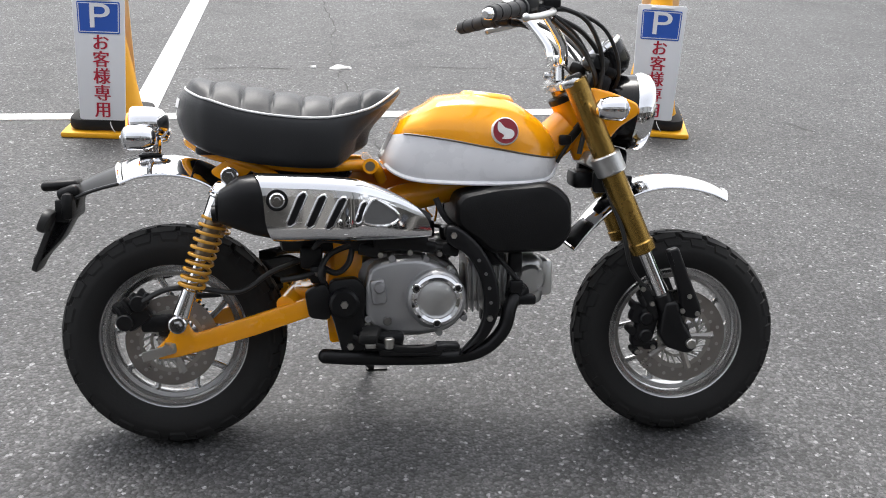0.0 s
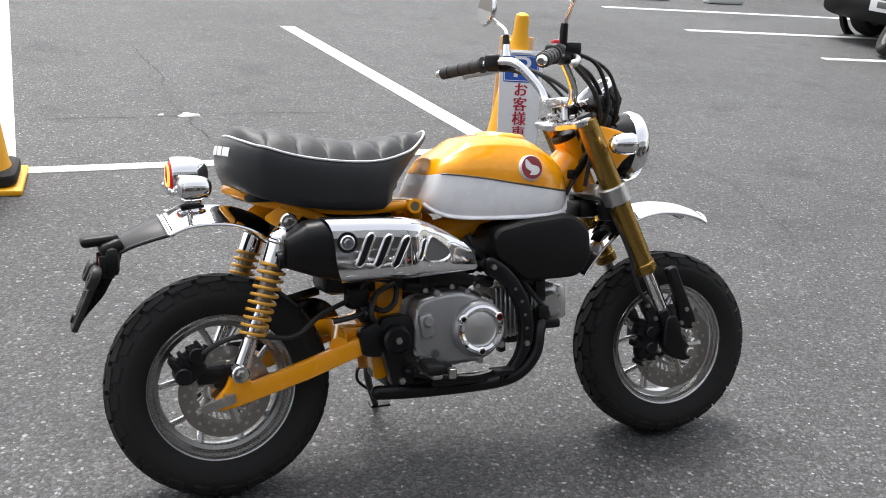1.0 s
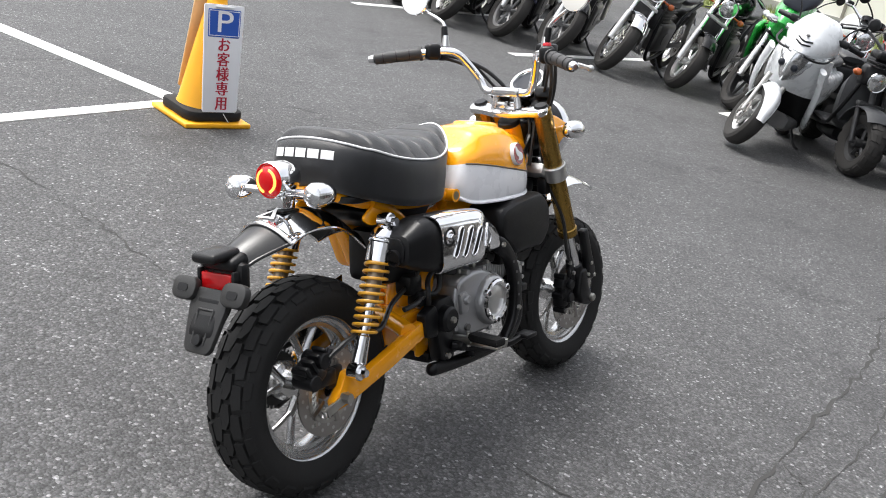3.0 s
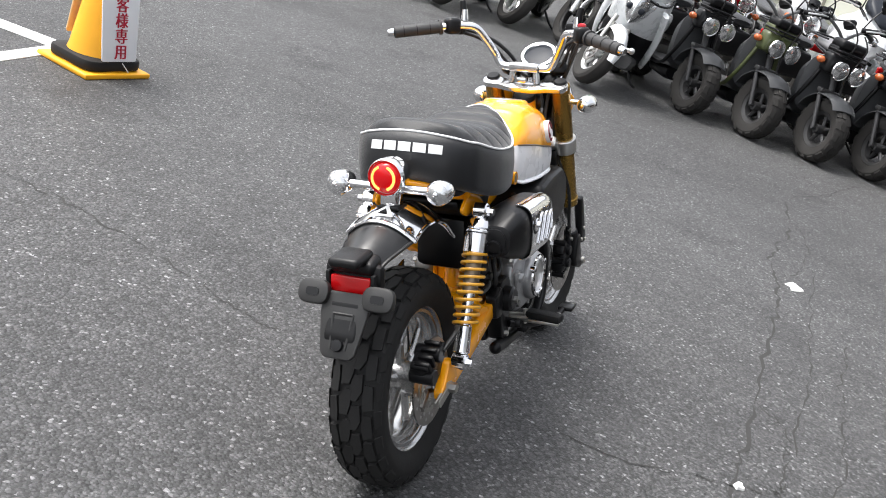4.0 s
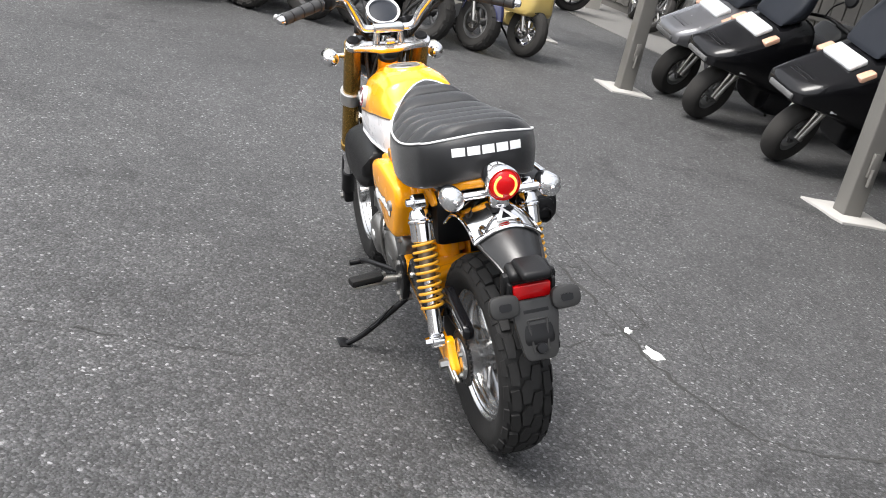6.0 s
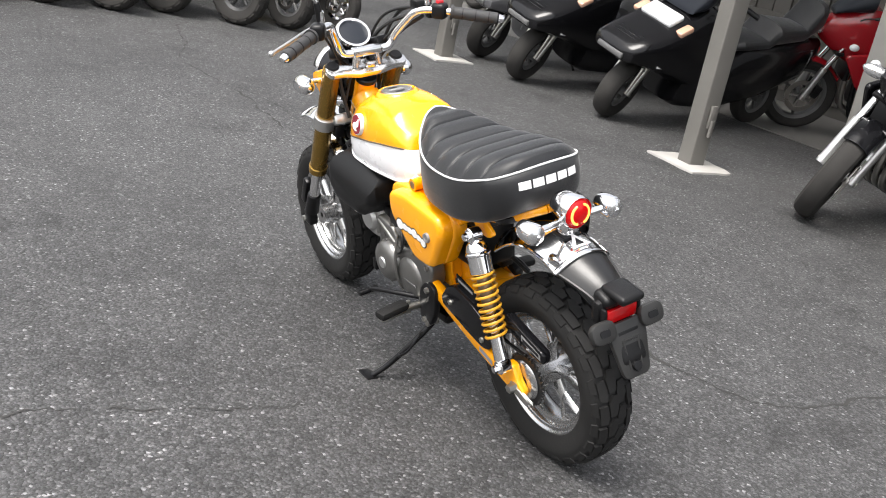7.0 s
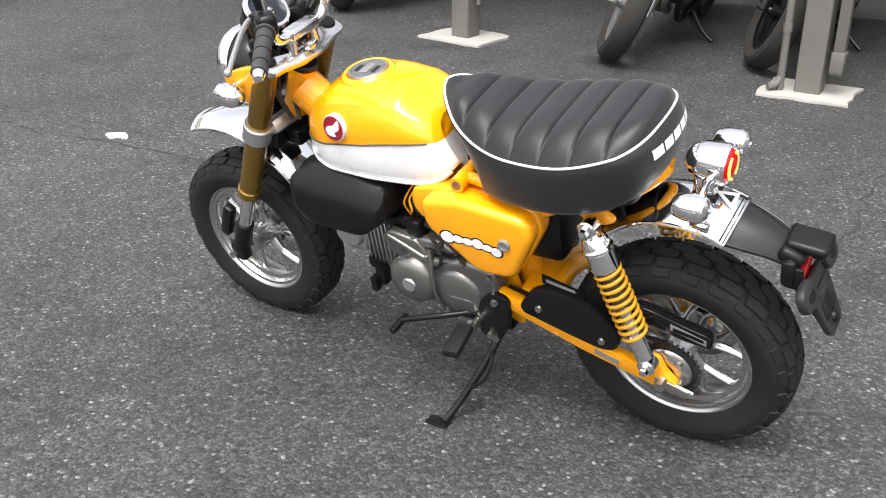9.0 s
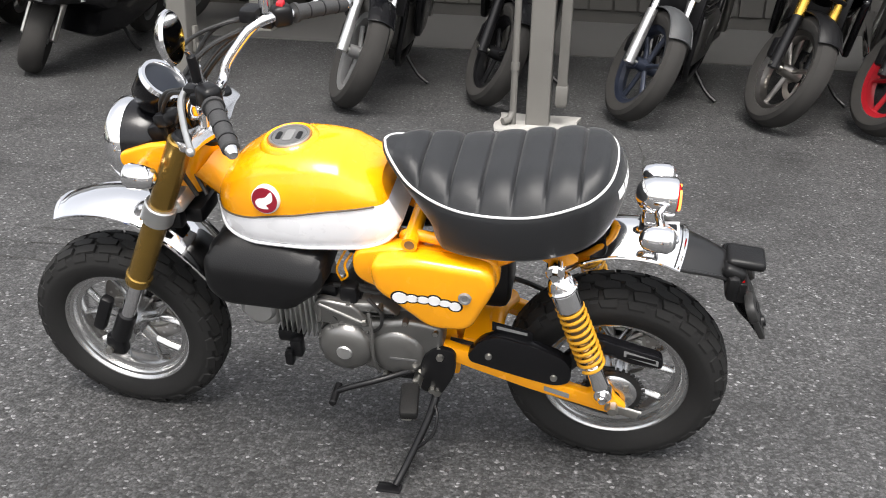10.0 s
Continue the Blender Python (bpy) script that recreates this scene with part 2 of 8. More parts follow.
# ---- mesh tools ----
class Shape:
    """Collects vertices and faces of one mesh."""

    def __init__(self):
        self.v, self.f, self.m = [], [], None

    def _add(self, vs, fs):
        n = len(self.v)
        self.v += [self.m @ Vector(p) if self.m else Vector(p) for p in vs]
        self.f += [tuple(i + n for i in f) for f in fs]
        return self

    def at(self, m):
        self.m = m
        return self

    def rings(self, rings, closed=True, caps=True, loop=False):
        """Joins rings of equal count; closed: each ring closes on itself; loop: the last ring joins the first."""
        k, vs, fs = len(rings[0]), [p for r in rings for p in r], []
        for a in range(len(rings) if loop else len(rings) - 1):
            b = (a + 1) % len(rings)
            for i in range(k if closed else k - 1):
                j = (i + 1) % k
                fs.append((a * k + i, a * k + j, b * k + j, b * k + i))
        if caps and closed and not loop:
            fs.append(tuple(range(k))[::-1])
            fs.append(tuple((len(rings) - 1) * k + i for i in range(k)))
        return self._add(vs, fs)

    def lathe(self, profile, place, seg=32, loop=False):
        """Turns (radius, height) about the local z of place."""
        out = []
        for r, h in profile:
            out.append([place @ Vector((r * math.cos(2 * math.pi * i / seg), r * math.sin(2 * math.pi * i / seg), h)) for i in range(seg)])
        return self.rings(out, caps=not loop, loop=loop)

    def rod(self, a, b, r0, r1=None, seg=16, bevel=0.0):
        a, b = Vector(a), Vector(b)
        r1 = r0 if r1 is None else r1
        h = (b - a).length
        place = Matrix.Translation(a) @ (b - a).to_track_quat("Z", "Y").to_matrix().to_4x4()
        prof = [(r0, 0), (r1, h)]
        if bevel:
            prof = [(r0 - bevel, 0), (r0, bevel), (r1, h - bevel), (r1 - bevel, h)]
        return self.lathe(prof, place, seg)

    def tube(self, pts, r, seg=12, steps=6, flat=1.0):
        """A bent pipe through the points."""
        P = spline([Vector(p) for p in pts], steps)
        out, up = [], None
        for i, p in enumerate(P):
            t = (P[min(i + 1, len(P) - 1)] - P[max(i - 1, 0)]).normalized()
            if up is None:
                up = t.orthogonal().normalized()
            up = (up - t * up.dot(t)).normalized()
            side = t.cross(up)
            rr = r(i / (len(P) - 1)) if callable(r) else r
            out.append([p + up * math.cos(2 * math.pi * k / seg) * rr + side * math.sin(2 * math.pi * k / seg) * rr * flat for k in range(seg)])
        return self.rings(out)

    def box(self, c, size, bevel=0.004, rot=None, seg=2):
        bm = bmesh.new()
        bmesh.ops.create_cube(bm, size=1)
        bmesh.ops.scale(bm, vec=size, verts=bm.verts)
        if bevel:
            bmesh.ops.bevel(bm, geom=bm.edges[:], offset=min(bevel, min(size) * 0.49), segments=seg, affect="EDGES", profile=0.5)
        m = Matrix.Translation(c) @ (rot or Matrix.Identity(4))
        return self._take(bm, m)

    def plate(self, outline, y0, y1, bevel=0.004, seg=2, axis="y"):
        """An outline in x, z drawn through from y0 to y1, with rounded rims (axis z: outline in x, y)."""
        bm = bmesh.new()
        put = (lambda a, b: (a, y0, b)) if axis == "y" else (lambda a, b: (a, b, y0)) if axis == "z" else (lambda a, b: (y0, a, b))
        f = bm.faces.new([bm.verts.new(put(*p)) for p in outline])
        g = bmesh.ops.extrude_face_region(bm, geom=[f])
        d = {"y": (0, y1 - y0, 0), "z": (0, 0, y1 - y0), "x": (y1 - y0, 0, 0)}[axis]
        bmesh.ops.translate(bm, vec=d, verts=[e for e in g["geom"] if isinstance(e, bmesh.types.BMVert)])
        bmesh.ops.recalc_face_normals(bm, faces=bm.faces)
        if bevel:
            rim = [e for e in bm.edges if len(e.link_faces) == 2 and any(len(q.verts) > 4 or q is f for q in e.link_faces)]
            bmesh.ops.bevel(bm, geom=rim, offset=bevel, segments=seg, affect="EDGES", profile=0.5)
        return self._take(bm, Matrix.Identity(4))

    def ball(self, c, r, seg=16, rows=10, rot=None):
        r = (r, r, r) if isinstance(r, (int, float)) else r
        bm = bmesh.new()
        bmesh.ops.create_uvsphere(bm, u_segments=seg, v_segments=rows, radius=1)
        return self._take(bm, Matrix.Translation(c) @ (rot or Matrix.Identity(4)) @ Matrix.Diagonal((*r, 1)))

    def _take(self, bm, m):
        bm.verts.index_update()
        self._add([m @ v.co for v in bm.verts], [tuple(v.index for v in f.verts) for f in bm.faces])
        bm.free()
        return self

    def mesh(self, name, material, sharp=38):
        me = bpy.data.meshes.new(name)
        me.from_pydata([tuple(p) for p in self.v], [], self.f)
        bm = bmesh.new()
        bm.from_mesh(me)
        bmesh.ops.remove_doubles(bm, verts=bm.verts, dist=1e-6)
        bmesh.ops.recalc_face_normals(bm, faces=bm.faces)
        bm.to_mesh(me)
        bm.free()
        me.materials.append(material)
        me.shade_smooth()
        me.set_sharp_from_angle(angle=radians(sharp))
        return me


def spline(P, steps):
    """Points along a smooth line through P."""
    if len(P) < 3:
        return list(P)
    out = []
    for i in range(len(P) - 1):
        a, b, c, d = P[max(i - 1, 0)], P[i], P[i + 1], P[min(i + 2, len(P) - 1)]
        for k in range(steps):
            t = k / steps
            out.append(0.5 * ((2 * b) + (c - a) * t + (2 * a - 5 * b + 4 * c - d) * t * t + (3 * b - a - 3 * c + d) * t ** 3))
    return out + [P[-1]]


def smooth2(pts, steps=4):
    """A closed outline, rounded."""
    P, n, out = [Vector((*p, 0)) for p in pts], len(pts), []
    for i in range(n):
        a, b, c, d = P[i - 1], P[i], P[(i + 1) % n], P[(i + 2) % n]
        for k in range(steps):
            t = k / steps
            q = 0.5 * ((2 * b) + (c - a) * t + (2 * a - 5 * b + 4 * c - d) * t * t + (3 * b - a - 3 * c + d) * t ** 3)
            out.append((q.x, q.y))
    return out


def corners(pts, r=0.02, steps=4):
    """A closed outline with its corners rounded off."""
    out, n = [], len(pts)
    for i in range(n):
        a, b, c = (Vector(pts[(i + k) % n]) for k in (-1, 0, 1))
        u, w = (a - b), (c - b)
        d = min(r, u.length * 0.45, w.length * 0.45)
        p, q = b + u.normalized() * d, b + w.normalized() * d
        for k in range(steps + 1):
            t = k / steps
            s = p * (1 - t) ** 2 + b * 2 * t * (1 - t) + q * t * t
            out.append((s.x, s.y))
    return out


def lerp(xs, ys):
    return lambda x: float(np.interp(x, xs, ys))


def soft(xs, ys):
    """A smooth function through the points."""
    P = spline([Vector((a, b, 0)) for a, b in zip(xs, ys)], 12)
    px, py = [p.x for p in P], [p.y for p in P]
    return lambda x: float(np.interp(x, px, py))


def thing(name, m, label, category, group="", kind=""):
    ob = new(name)
    ob.empty_display_size = 0.1
    ob.matrix_world = m
    return tagged(ob, label, category, group, kind)


def part(name, shape, material, parent, label="", sharp=38):
    ob = new(name, shape.mesh(name, material, sharp))
    ob.parent = parent
    if label:
        tagged(ob, label)
    return ob


def solid(name, shape, material, label, category, kind="", group="", m=None, sharp=38):
    ob = new(name, shape.mesh(name, material, sharp))
    if m is not None:
        ob.matrix_world = m
    return tagged(ob, label, category, group, kind)


def face(p, ahead, up=(0, 0, 1)):
    """A place whose local z points ahead."""
    z = Vector(ahead).normalized()
    x = Vector(up).cross(z).normalized()
    y = z.cross(x)
    m = Matrix((x, y, z)).transposed().to_4x4()
    m.translation = p
    return m


# ---- ground and markings ----
g = Shape()
g.plate([(-60, -60), (90, -60), (90, 80), (-60, 80)], -0.3, 0.0, 0, axis="z")
solid("ground", g, ASPHALT, "worn grey asphalt of an open car park", "asphalt", "structure")


def stripe(a, b, w, name="parking_line"):
    a, b = Vector((*a, 0)), Vector((*b, 0))
    d = (b - a).normalized()
    n = Vector((-d.y, d.x, 0)) * w / 2
    s = Shape()
    s.rings([[a - n, a + n, a + n + Vector((0, 0, 0.004)), a - n + Vector((0, 0, 0.004))], [b - n, b + n, b + n + Vector((0, 0, 0.004)), b - n + Vector((0, 0, 0.004))]])
    return solid(name, s, PAINT, "white painted parking bay line, slightly worn", "road marking", "structure")


stripe((-9.0, 2.15), (0.46, 2.59), 0.085)
stripe((0.49, 2.60), (1.97, 2.715), 0.09)
stripe((-0.47, 2.62), (-0.50, 9.0), 0.12)
stripe((1.925, 2.76), (1.685, 6.42), 0.12)


# ---- the yellow motorcycle on its side stand ----
LEAN_BIKE, BIKE_Y, STEER = 15.7, 0.032, -3.0
BIKE = Matrix.Translation((1.156, BIKE_Y, 0)) @ pose(0, 0, 0, 0, 0, -0.25) @ Matrix.Translation((-1.156, 0, 0)) @ pose(0, 0, 0, -LEAN_BIKE, 0, 0)
bike = thing("motorcycle", BIKE, "yellow and white minibike leaning on its side stand", "motorcycle")
RW, FW = Vector((0.002, 0, 0.248)), Vector((1.156, 0, 0.240))
RAKE = radians(24.5)
FAX = Vector((math.sin(RAKE), 0, -math.cos(RAKE)))  # down along the fork
HEAD = Vector((0.868, 0, 0.80))
TURN_FRONT = Matrix.Translation(HEAD) @ Matrix.Rotation(radians(-STEER), 4, FAX) @ Matrix.Translation(-HEAD)
SIDE = face((0, 0, 0), (0, 1, 0), (0, 0, 1))


def across(p):
    """A place at p whose local z runs along the axle, to the left."""
    return Matrix.Translation(p) @ SIDE


def tyre(c, R, half, rim):
    inner, B = rim + 0.004, R - 0.0075
    prof = [(inner, -half * 0.74), (inner + 0.012, -half * 0.86), (inner + (R - inner) * 0.45, -half * 0.98), (R - 0.036, -half * 0.96), (B - 0.012, -half * 0.84),
            (B - 0.004, -half * 0.55), (B, 0), (B - 0.004, half * 0.55), (B - 0.012, half * 0.84), (R - 0.036, half * 0.96),
            (inner + (R - inner) * 0.45, half * 0.98), (inner + 0.012, half * 0.86), (inner, half * 0.74), (inner - 0.008, 0)]
    return Shape().lathe(prof, across(c), 72, loop=True)


def tread(c, R, half, lugs=24):
    """Rubber blocks round a tyre: two middle rows, two side rows and the shoulders."""
    s, pitch = Shape(), 2 * math.pi / lugs

    def at(a, v, up):
        v_, drop = v, 0.006 * abs(v) ** 2 + 0.010 * max(0, abs(v) - 0.55) / 0.45 + 0.020 * max(0, abs(v) - 0.9) / 0.14
        rr = R - 0.0005 - drop - (0.0 if up else 0.016)
        return Vector(c) + Vector((rr * math.cos(a), half * v_ * (0.96 if up else 0.94), rr * math.sin(a)))

    blocks = [
        (0.00, [(-0.42, -0.36), (0.10, -0.40), (0.42, -0.22), (0.40, 0.03), (-0.05, 0.02), (-0.40, -0.08)]),
        (0.50, [(-0.40, -0.03), (0.05, -0.02), (0.40, 0.08), (0.42, 0.36), (-0.10, 0.40), (-0.42, 0.22)]),
        (0.30, [(-0.38, -0.74), (0.36, -0.78), (0.42, -0.50), (0.05, -0.44), (-0.40, -0.46)]),
        (0.80, [(0.38, 0.74), (-0.36, 0.78), (-0.42, 0.50), (-0.05, 0.44), (0.40, 0.46)]),
        (0.05, [(-0.28, -0.97), (0.26, -0.97), (0.34, -0.86), (-0.30, -0.82)]),
        (0.55, [(0.28, 0.97), (-0.26, 0.97), (-0.34, 0.86), (0.30, 0.82)]),
    ]
    for i in range(lugs):
        for sh, pts in blocks:
            m = Vector((sum(p[0] for p in pts), sum(p[1] for p in pts))) / len(pts)
            a0 = (i + sh) * pitch
            base = [at(a0 + (m.x + (p[0] - m.x) * 1.08) * pitch, m.y + (p[1] - m.y) * 1.06, False) for p in pts]
            top = [at(a0 + (m.x + (p[0] - m.x) * 1.02) * pitch, m.y + (p[1] - m.y) * 1.01, True) for p in pts]
            s.rings([base, top])
    return s


def rim(c, r, half):
    s, h = Shape(), half
    side = [(r + 0.003, 1.03), (r + 0.008, 1.03), (r + 0.0108, 0.98), (r + 0.0105, 0.88), (r + 0.003, 0.80), (r - 0.006, 0.70), (r - 0.012, 0.35)]
    inner = [(r - 0.029, 0.26), (r - 0.026, 0.46), (r - 0.017, 0.52), (r - 0.0145, 0.72), (r - 0.0120, 0.80), (r - 0.005, 0.82), (r - 0.0015, 0.96)]
    prof = [(q, -v * h) for q, v in side] + [(q, v * h) for q, v in side[::-1]] + [(q, v * h) for q, v in inner[::-1]] + [(q, -v * h) for q, v in inner]
    s.lathe(prof, across(c), 72, loop=True)
    return s


def spoke(c, r, k):
    s, a = Shape(), 2 * math.pi * k / 5 + 0.3
    d = lambda t, q: Vector(c) + Vector((t * math.cos(q), 0, t * math.sin(q)))
    s.tube([d(0.03, a), d(0.055, a), d(0.075, a)], lambda u: 0.017 - 0.004 * u, 8, 3, 0.8)
    for w in (-0.30, 0.30):
        s.tube([d(0.058, a), d(0.10, a + w * 0.66), d(r - 0.024, a + w)], 0.0062, 8, 3, 1.5)
    return s


def disc(c, r, y, holes=18):
    s = Shape()
    m = across(Vector(c) + Vector((0, y, 0)))
    s.lathe([(r * 0.70, -0.002), (r, -0.002), (r, 0.002), (r * 0.70, 0.002)], m, 56, loop=True)
    for k in range(5):
        a = 2 * math.pi * k / 5
        p = [Vector(c) + Vector((t * math.cos(a), y, t * math.sin(a))) for t in (0.028, r * 0.74)]
        s.rod(p[0], p[1], 0.008, 0.011, 8)
    return s


def disc_holes(c, r, y, holes=30):
    s = Shape()
    for k in range(holes):
        a, q = 2 * math.pi * k / holes, r * (0.74 + 0.12 * (k % 2))
        p = Vector(c) + Vector((q * math.cos(a), y, q * math.sin(a)))
        s.rod(p - Vector((0, 0.0026, 0)), p + Vector((0, 0.0026, 0)), 0.0042, seg=8)
    return s


def sensor_ring(c, r, y):
    """A thin slotted ring inside the brake disc: inner and outer bands joined by slanted webs."""
    s = Shape()
    m = across(Vector(c) + Vector((0, y, 0)))
    for a, b in ((0.40, 0.47), (0.60, 0.70)):
        s.lathe([(r * a, -0.001), (r * b, -0.001), (r * b, 0.001), (r * a, 0.001)], m, 48, loop=True)
    for k in range(24):
        a = 2 * math.pi * k / 24
        p = [Vector(c) + Vector((r * q * math.cos(g), y, r * q * math.sin(g))) for q, g in ((0.45, a), (0.62, a + 0.22))]
        s.rod(p[0], p[1], 0.0028, seg=6)
    return s


# wheels
rear_wheel = part("rear_wheel", rim(RW, 0.161, 0.044), RIM, bike, "silver cast wheel with split spokes")
part("tyre", tyre(RW, 0.2475, 0.064, 0.159), RUBBER, rear_wheel, "chunky block-tread black tyre", 30)
tagged(part("tread", tread(RW, 0.2475, 0.064, 24), RUBBER, rear_wheel, "rubber tread blocks", 20), kind="stuff")
for k in range(5):
    part("spoke", spoke(RW, 0.161, k), RIM, rear_wheel)
part("hub", Shape().lathe([(0.012, -0.075), (0.032, -0.075), (0.036, -0.04), (0.034, 0.04), (0.045, 0.05), (0.045, 0.075), (0.012, 0.075)], across(RW), 28, True), RIM, rear_wheel)
part("brake_disc", disc(RW, 0.10, -0.078), DISC, rear_wheel, "drilled steel brake disc")
part("disc_hole", disc_holes(RW, 0.10, -0.078), SILVER, rear_wheel)
part("sensor_ring", sensor_ring(RW, 0.10, -0.081), STEEL, rear_wheel, "thin slotted steel ring")
s = Shape()
for k in range(34):
    a = 2 * math.pi * k / 34
    p = RW + Vector((0.066 * math.cos(a), 0.082, 0.066 * math.sin(a)))
    s.box(p, (0.009, 0.006, 0.006), 0.001, Matrix.Rotation(-a, 4, "Y"), 1)
s.lathe([(0.036, -0.003), (0.063, -0.003), (0.063, 0.003), (0.036, 0.003)], across(RW + Vector((0, 0.082, 0))), 34, True)
part("sprocket", s, SPROCKET, rear_wheel, "dark steel sprocket")
part("sprocket_flange", Shape().lathe([(0.016, 0.0), (0.050, 0.0), (0.052, 0.004), (0.046, 0.010), (0.022, 0.013), (0.016, 0.012)], across(RW + Vector((0, 0.084, 0))), 32, True), RIM, rear_wheel, "silver sprocket flange")
for k in range(4):
    a = math.pi / 4 + k * math.pi / 2
    p = RW + Vector((0.040 * math.cos(a), 0.092, 0.040 * math.sin(a)))
    part("flange_nut", Shape().rod(p, p + Vector((0, 0.010, 0)), 0.0075, 0.0065, 6), STEEL, rear_wheel)
s = Shape()
for lo in (0, 1):
    z = 0.068 if lo else -0.068
    s.tube([(RW.x, 0.082, RW.z + z), (0.12, 0.084, RW.z + z * 0.75 + 0.022), (0.36, 0.086, 0.335 + z * 0.35)], 0.007, 8, 4, 0.7)
part("drive_chain", s, SPROCKET, bike, "dark drive chain")
front_wheel = part("front_wheel", rim(FW, 0.157, 0.043), RIM, bike, "silver cast wheel with split spokes")
part("tyre", tyre(FW, 0.2395, 0.060, 0.155), RUBBER, front_wheel, "chunky block-tread black tyre", 30)
tagged(part("tread", tread(FW, 0.2395, 0.060, 23), RUBBER, front_wheel, "rubber tread blocks", 20), kind="stuff")
for k in range(5):
    part("spoke", spoke(FW, 0.157, k), RIM, front_wheel)
part("hub", Shape().lathe([(0.01, -0.06), (0.03, -0.06), (0.034, -0.03), (0.034, 0.03), (0.03, 0.06), (0.01, 0.06)], across(FW), 28, True), RIM, front_wheel)
part("brake_disc", disc(FW, 0.11, -0.064), DISC, front_wheel, "drilled steel brake disc")
part("disc_hole", disc_holes(FW, 0.11, -0.064), SILVER, front_wheel)
part("sensor_ring", sensor_ring(FW, 0.11, -0.068), STEEL, front_wheel, "thin slotted steel ring")

# frame
frame_tube = Shape()
frame_tube.tube([(0.885, 0, 0.70), (0.78, 0, 0.62), (0.60, 0, 0.575), (0.45, 0, 0.53), (0.37, 0, 0.44), (0.345, 0, 0.30)], lambda u: 0.036 - 0.006 * u, 14, 5)
frame_tube.rod((0.8755, 0, 0.783), (0.935, 0, 0.652), 0.030, 0.030, 20, 0.004)
frame_tube.tube([(0.89, 0, 0.72), (0.82, 0, 0.66), (0.77, 0, 0.63)], 0.045, 14, 4)
for q in (-1, 1):
    frame_tube.tube([(0.46, q * 0.055, 0.60), (0.43, q * 0.088, 0.634), (0.30, q * 0.10, 0.63), (0.15, q * 0.090, 0.645), (0.085, q * 0.072, 0.660), (0.05, q * 0.045, 0.676), (0.036, 0, 0.680)], 0.0125, 10, 5)
    frame_tube.tube([(0.42, q * 0.04, 0.47), (0.30, q * 0.085, 0.56), (0.20, q * 0.10, 0.625), (0.13, q * 0.10, 0.65)], 0.0125, 10, 4)
frame_tube.rod((0.432, -0.122, 0.634), (0.432, 0.126, 0.634), 0.0165, seg=18)
part("head_race", Shape().rod((0.8725, 0, 0.7895), (0.8795, 0, 0.774), 0.032, 0.032, 24, 0.003), BLACK, bike, "black steering head seal")
s_ = Shape().box((0.905, -0.040, 0.715), (0.020, 0.016, 0.075), 0.006, pose(0, 0, 0, 0, 38, 0)).box((0.875, -0.046, 0.690), (0.030, 0.012, 0.024), 0.006)
part("harness_clip", s_, BLACK, bike)
frame_part = part("frame", frame_tube, YELLOW, bike, "yellow painted steel frame")
for q in (-1, 1):
    s = Shape()
    s.plate(corners([(0.352, 0.47), (0.42, 0.47), (0.415, 0.36), (0.39, 0.24), (0.345, 0.232), (0.338, 0.30), (0.356, 0.39)], 0.012), q * 0.06 - 0.004, q * 0.06 + 0.004, 0.002)
    part("pivot_plate", s, YELLOW, bike, "yellow pivot bracket")
    s = Shape()
    s.plate(corners([(0.09, 0.62), (0.15, 0.66), (0.20, 0.64), (0.16, 0.605), (0.12, 0.60)], 0.015), q * 0.104 - 0.004, q * 0.104 + 0.004, 0.002)
    part("shock_bracket", s, YELLOW, bike)
s = Shape()
s.box((0.385, 0, 0.40), (0.05, 0.11, 0.09), 0.01).box((0.37, 0, 0.28), (0.035, 0.11, 0.07), 0.008)
part("pivot_block", s, YELLOW, bike, "yellow pivot bracket")
# Brown discs on the capped ends give the shade inside an open tube.
for a, b in ((-0.1215, -0.1226), (0.1255, 0.1266)):
    part("tube_mouth", Shape().rod((0.432, a, 0.634), (0.432, b, 0.634), 0.0105, seg=18), BRONZE, frame_part)
s = Shape()
s.plate(corners([(0.15, 0.625), (0.16, 0.60), (0.24, 0.57), (0.35, 0.56), (0.40, 0.62), (0.30, 0.635), (0.20, 0.635)], 0.012), -0.075, 0.075, 0.01)
s.box((0.30, 0, 0.50), (0.13, 0.13, 0.13), 0.02)
part("inner_mudguard", s, BLACK, bike)

# swing arm
s = Shape()
for q in (-1, 1):
    s.plate(corners([(-0.030, 0.236), (-0.004, 0.262), (0.012, 0.296), (0.038, 0.298), (0.054, 0.270), (0.175, 0.307), (0.284, 0.343), (0.37, 0.372), (0.385, 0.336), (0.303, 0.305), (0.182, 0.264), (0.06, 0.230), (0.02, 0.219), (-0.022, 0.214)], 0.008), q * 0.108 - 0.012, q * 0.108 + 0.012, 0.006)
s.tube([(0.25, -0.11, 0.33), (0.27, -0.04, 0.345), (0.27, 0.04, 0.345), (0.25, 0.11, 0.33)], 0.022, 12, 4)
s.box((0.30, 0, 0.35), (0.07, 0.17, 0.03), 0.008)
swing = part("swing_arm", s, YELLOW, bike, "yellow box-section swing arm")
for q in (-1, 1):
    s = Shape()
    s.plate(corners([(-0.058, 0.232), (0.015, 0.254), (0.018, 0.232), (-0.052, 0.212)], 0.006), q * 0.121, q * 0.125, 0.001)
    s.rod((0.0, q * 0.12, 0.243), (0.0, q * 0.142, 0.243), 0.0125, 0.0115, 6).rod((-0.062, q * 0.115, 0.224), (0.0, q * 0.115, 0.240), 0.004, seg=8)
    part("chain_adjuster", s, STEEL, swing, "zinc plated")
part("swing_label", Shape().plate([(0.095, 0.252), (0.150, 0.268), (0.150, 0.281), (0.095, 0.265)], 0.1205, 0.1215, 0), LABEL, swing)

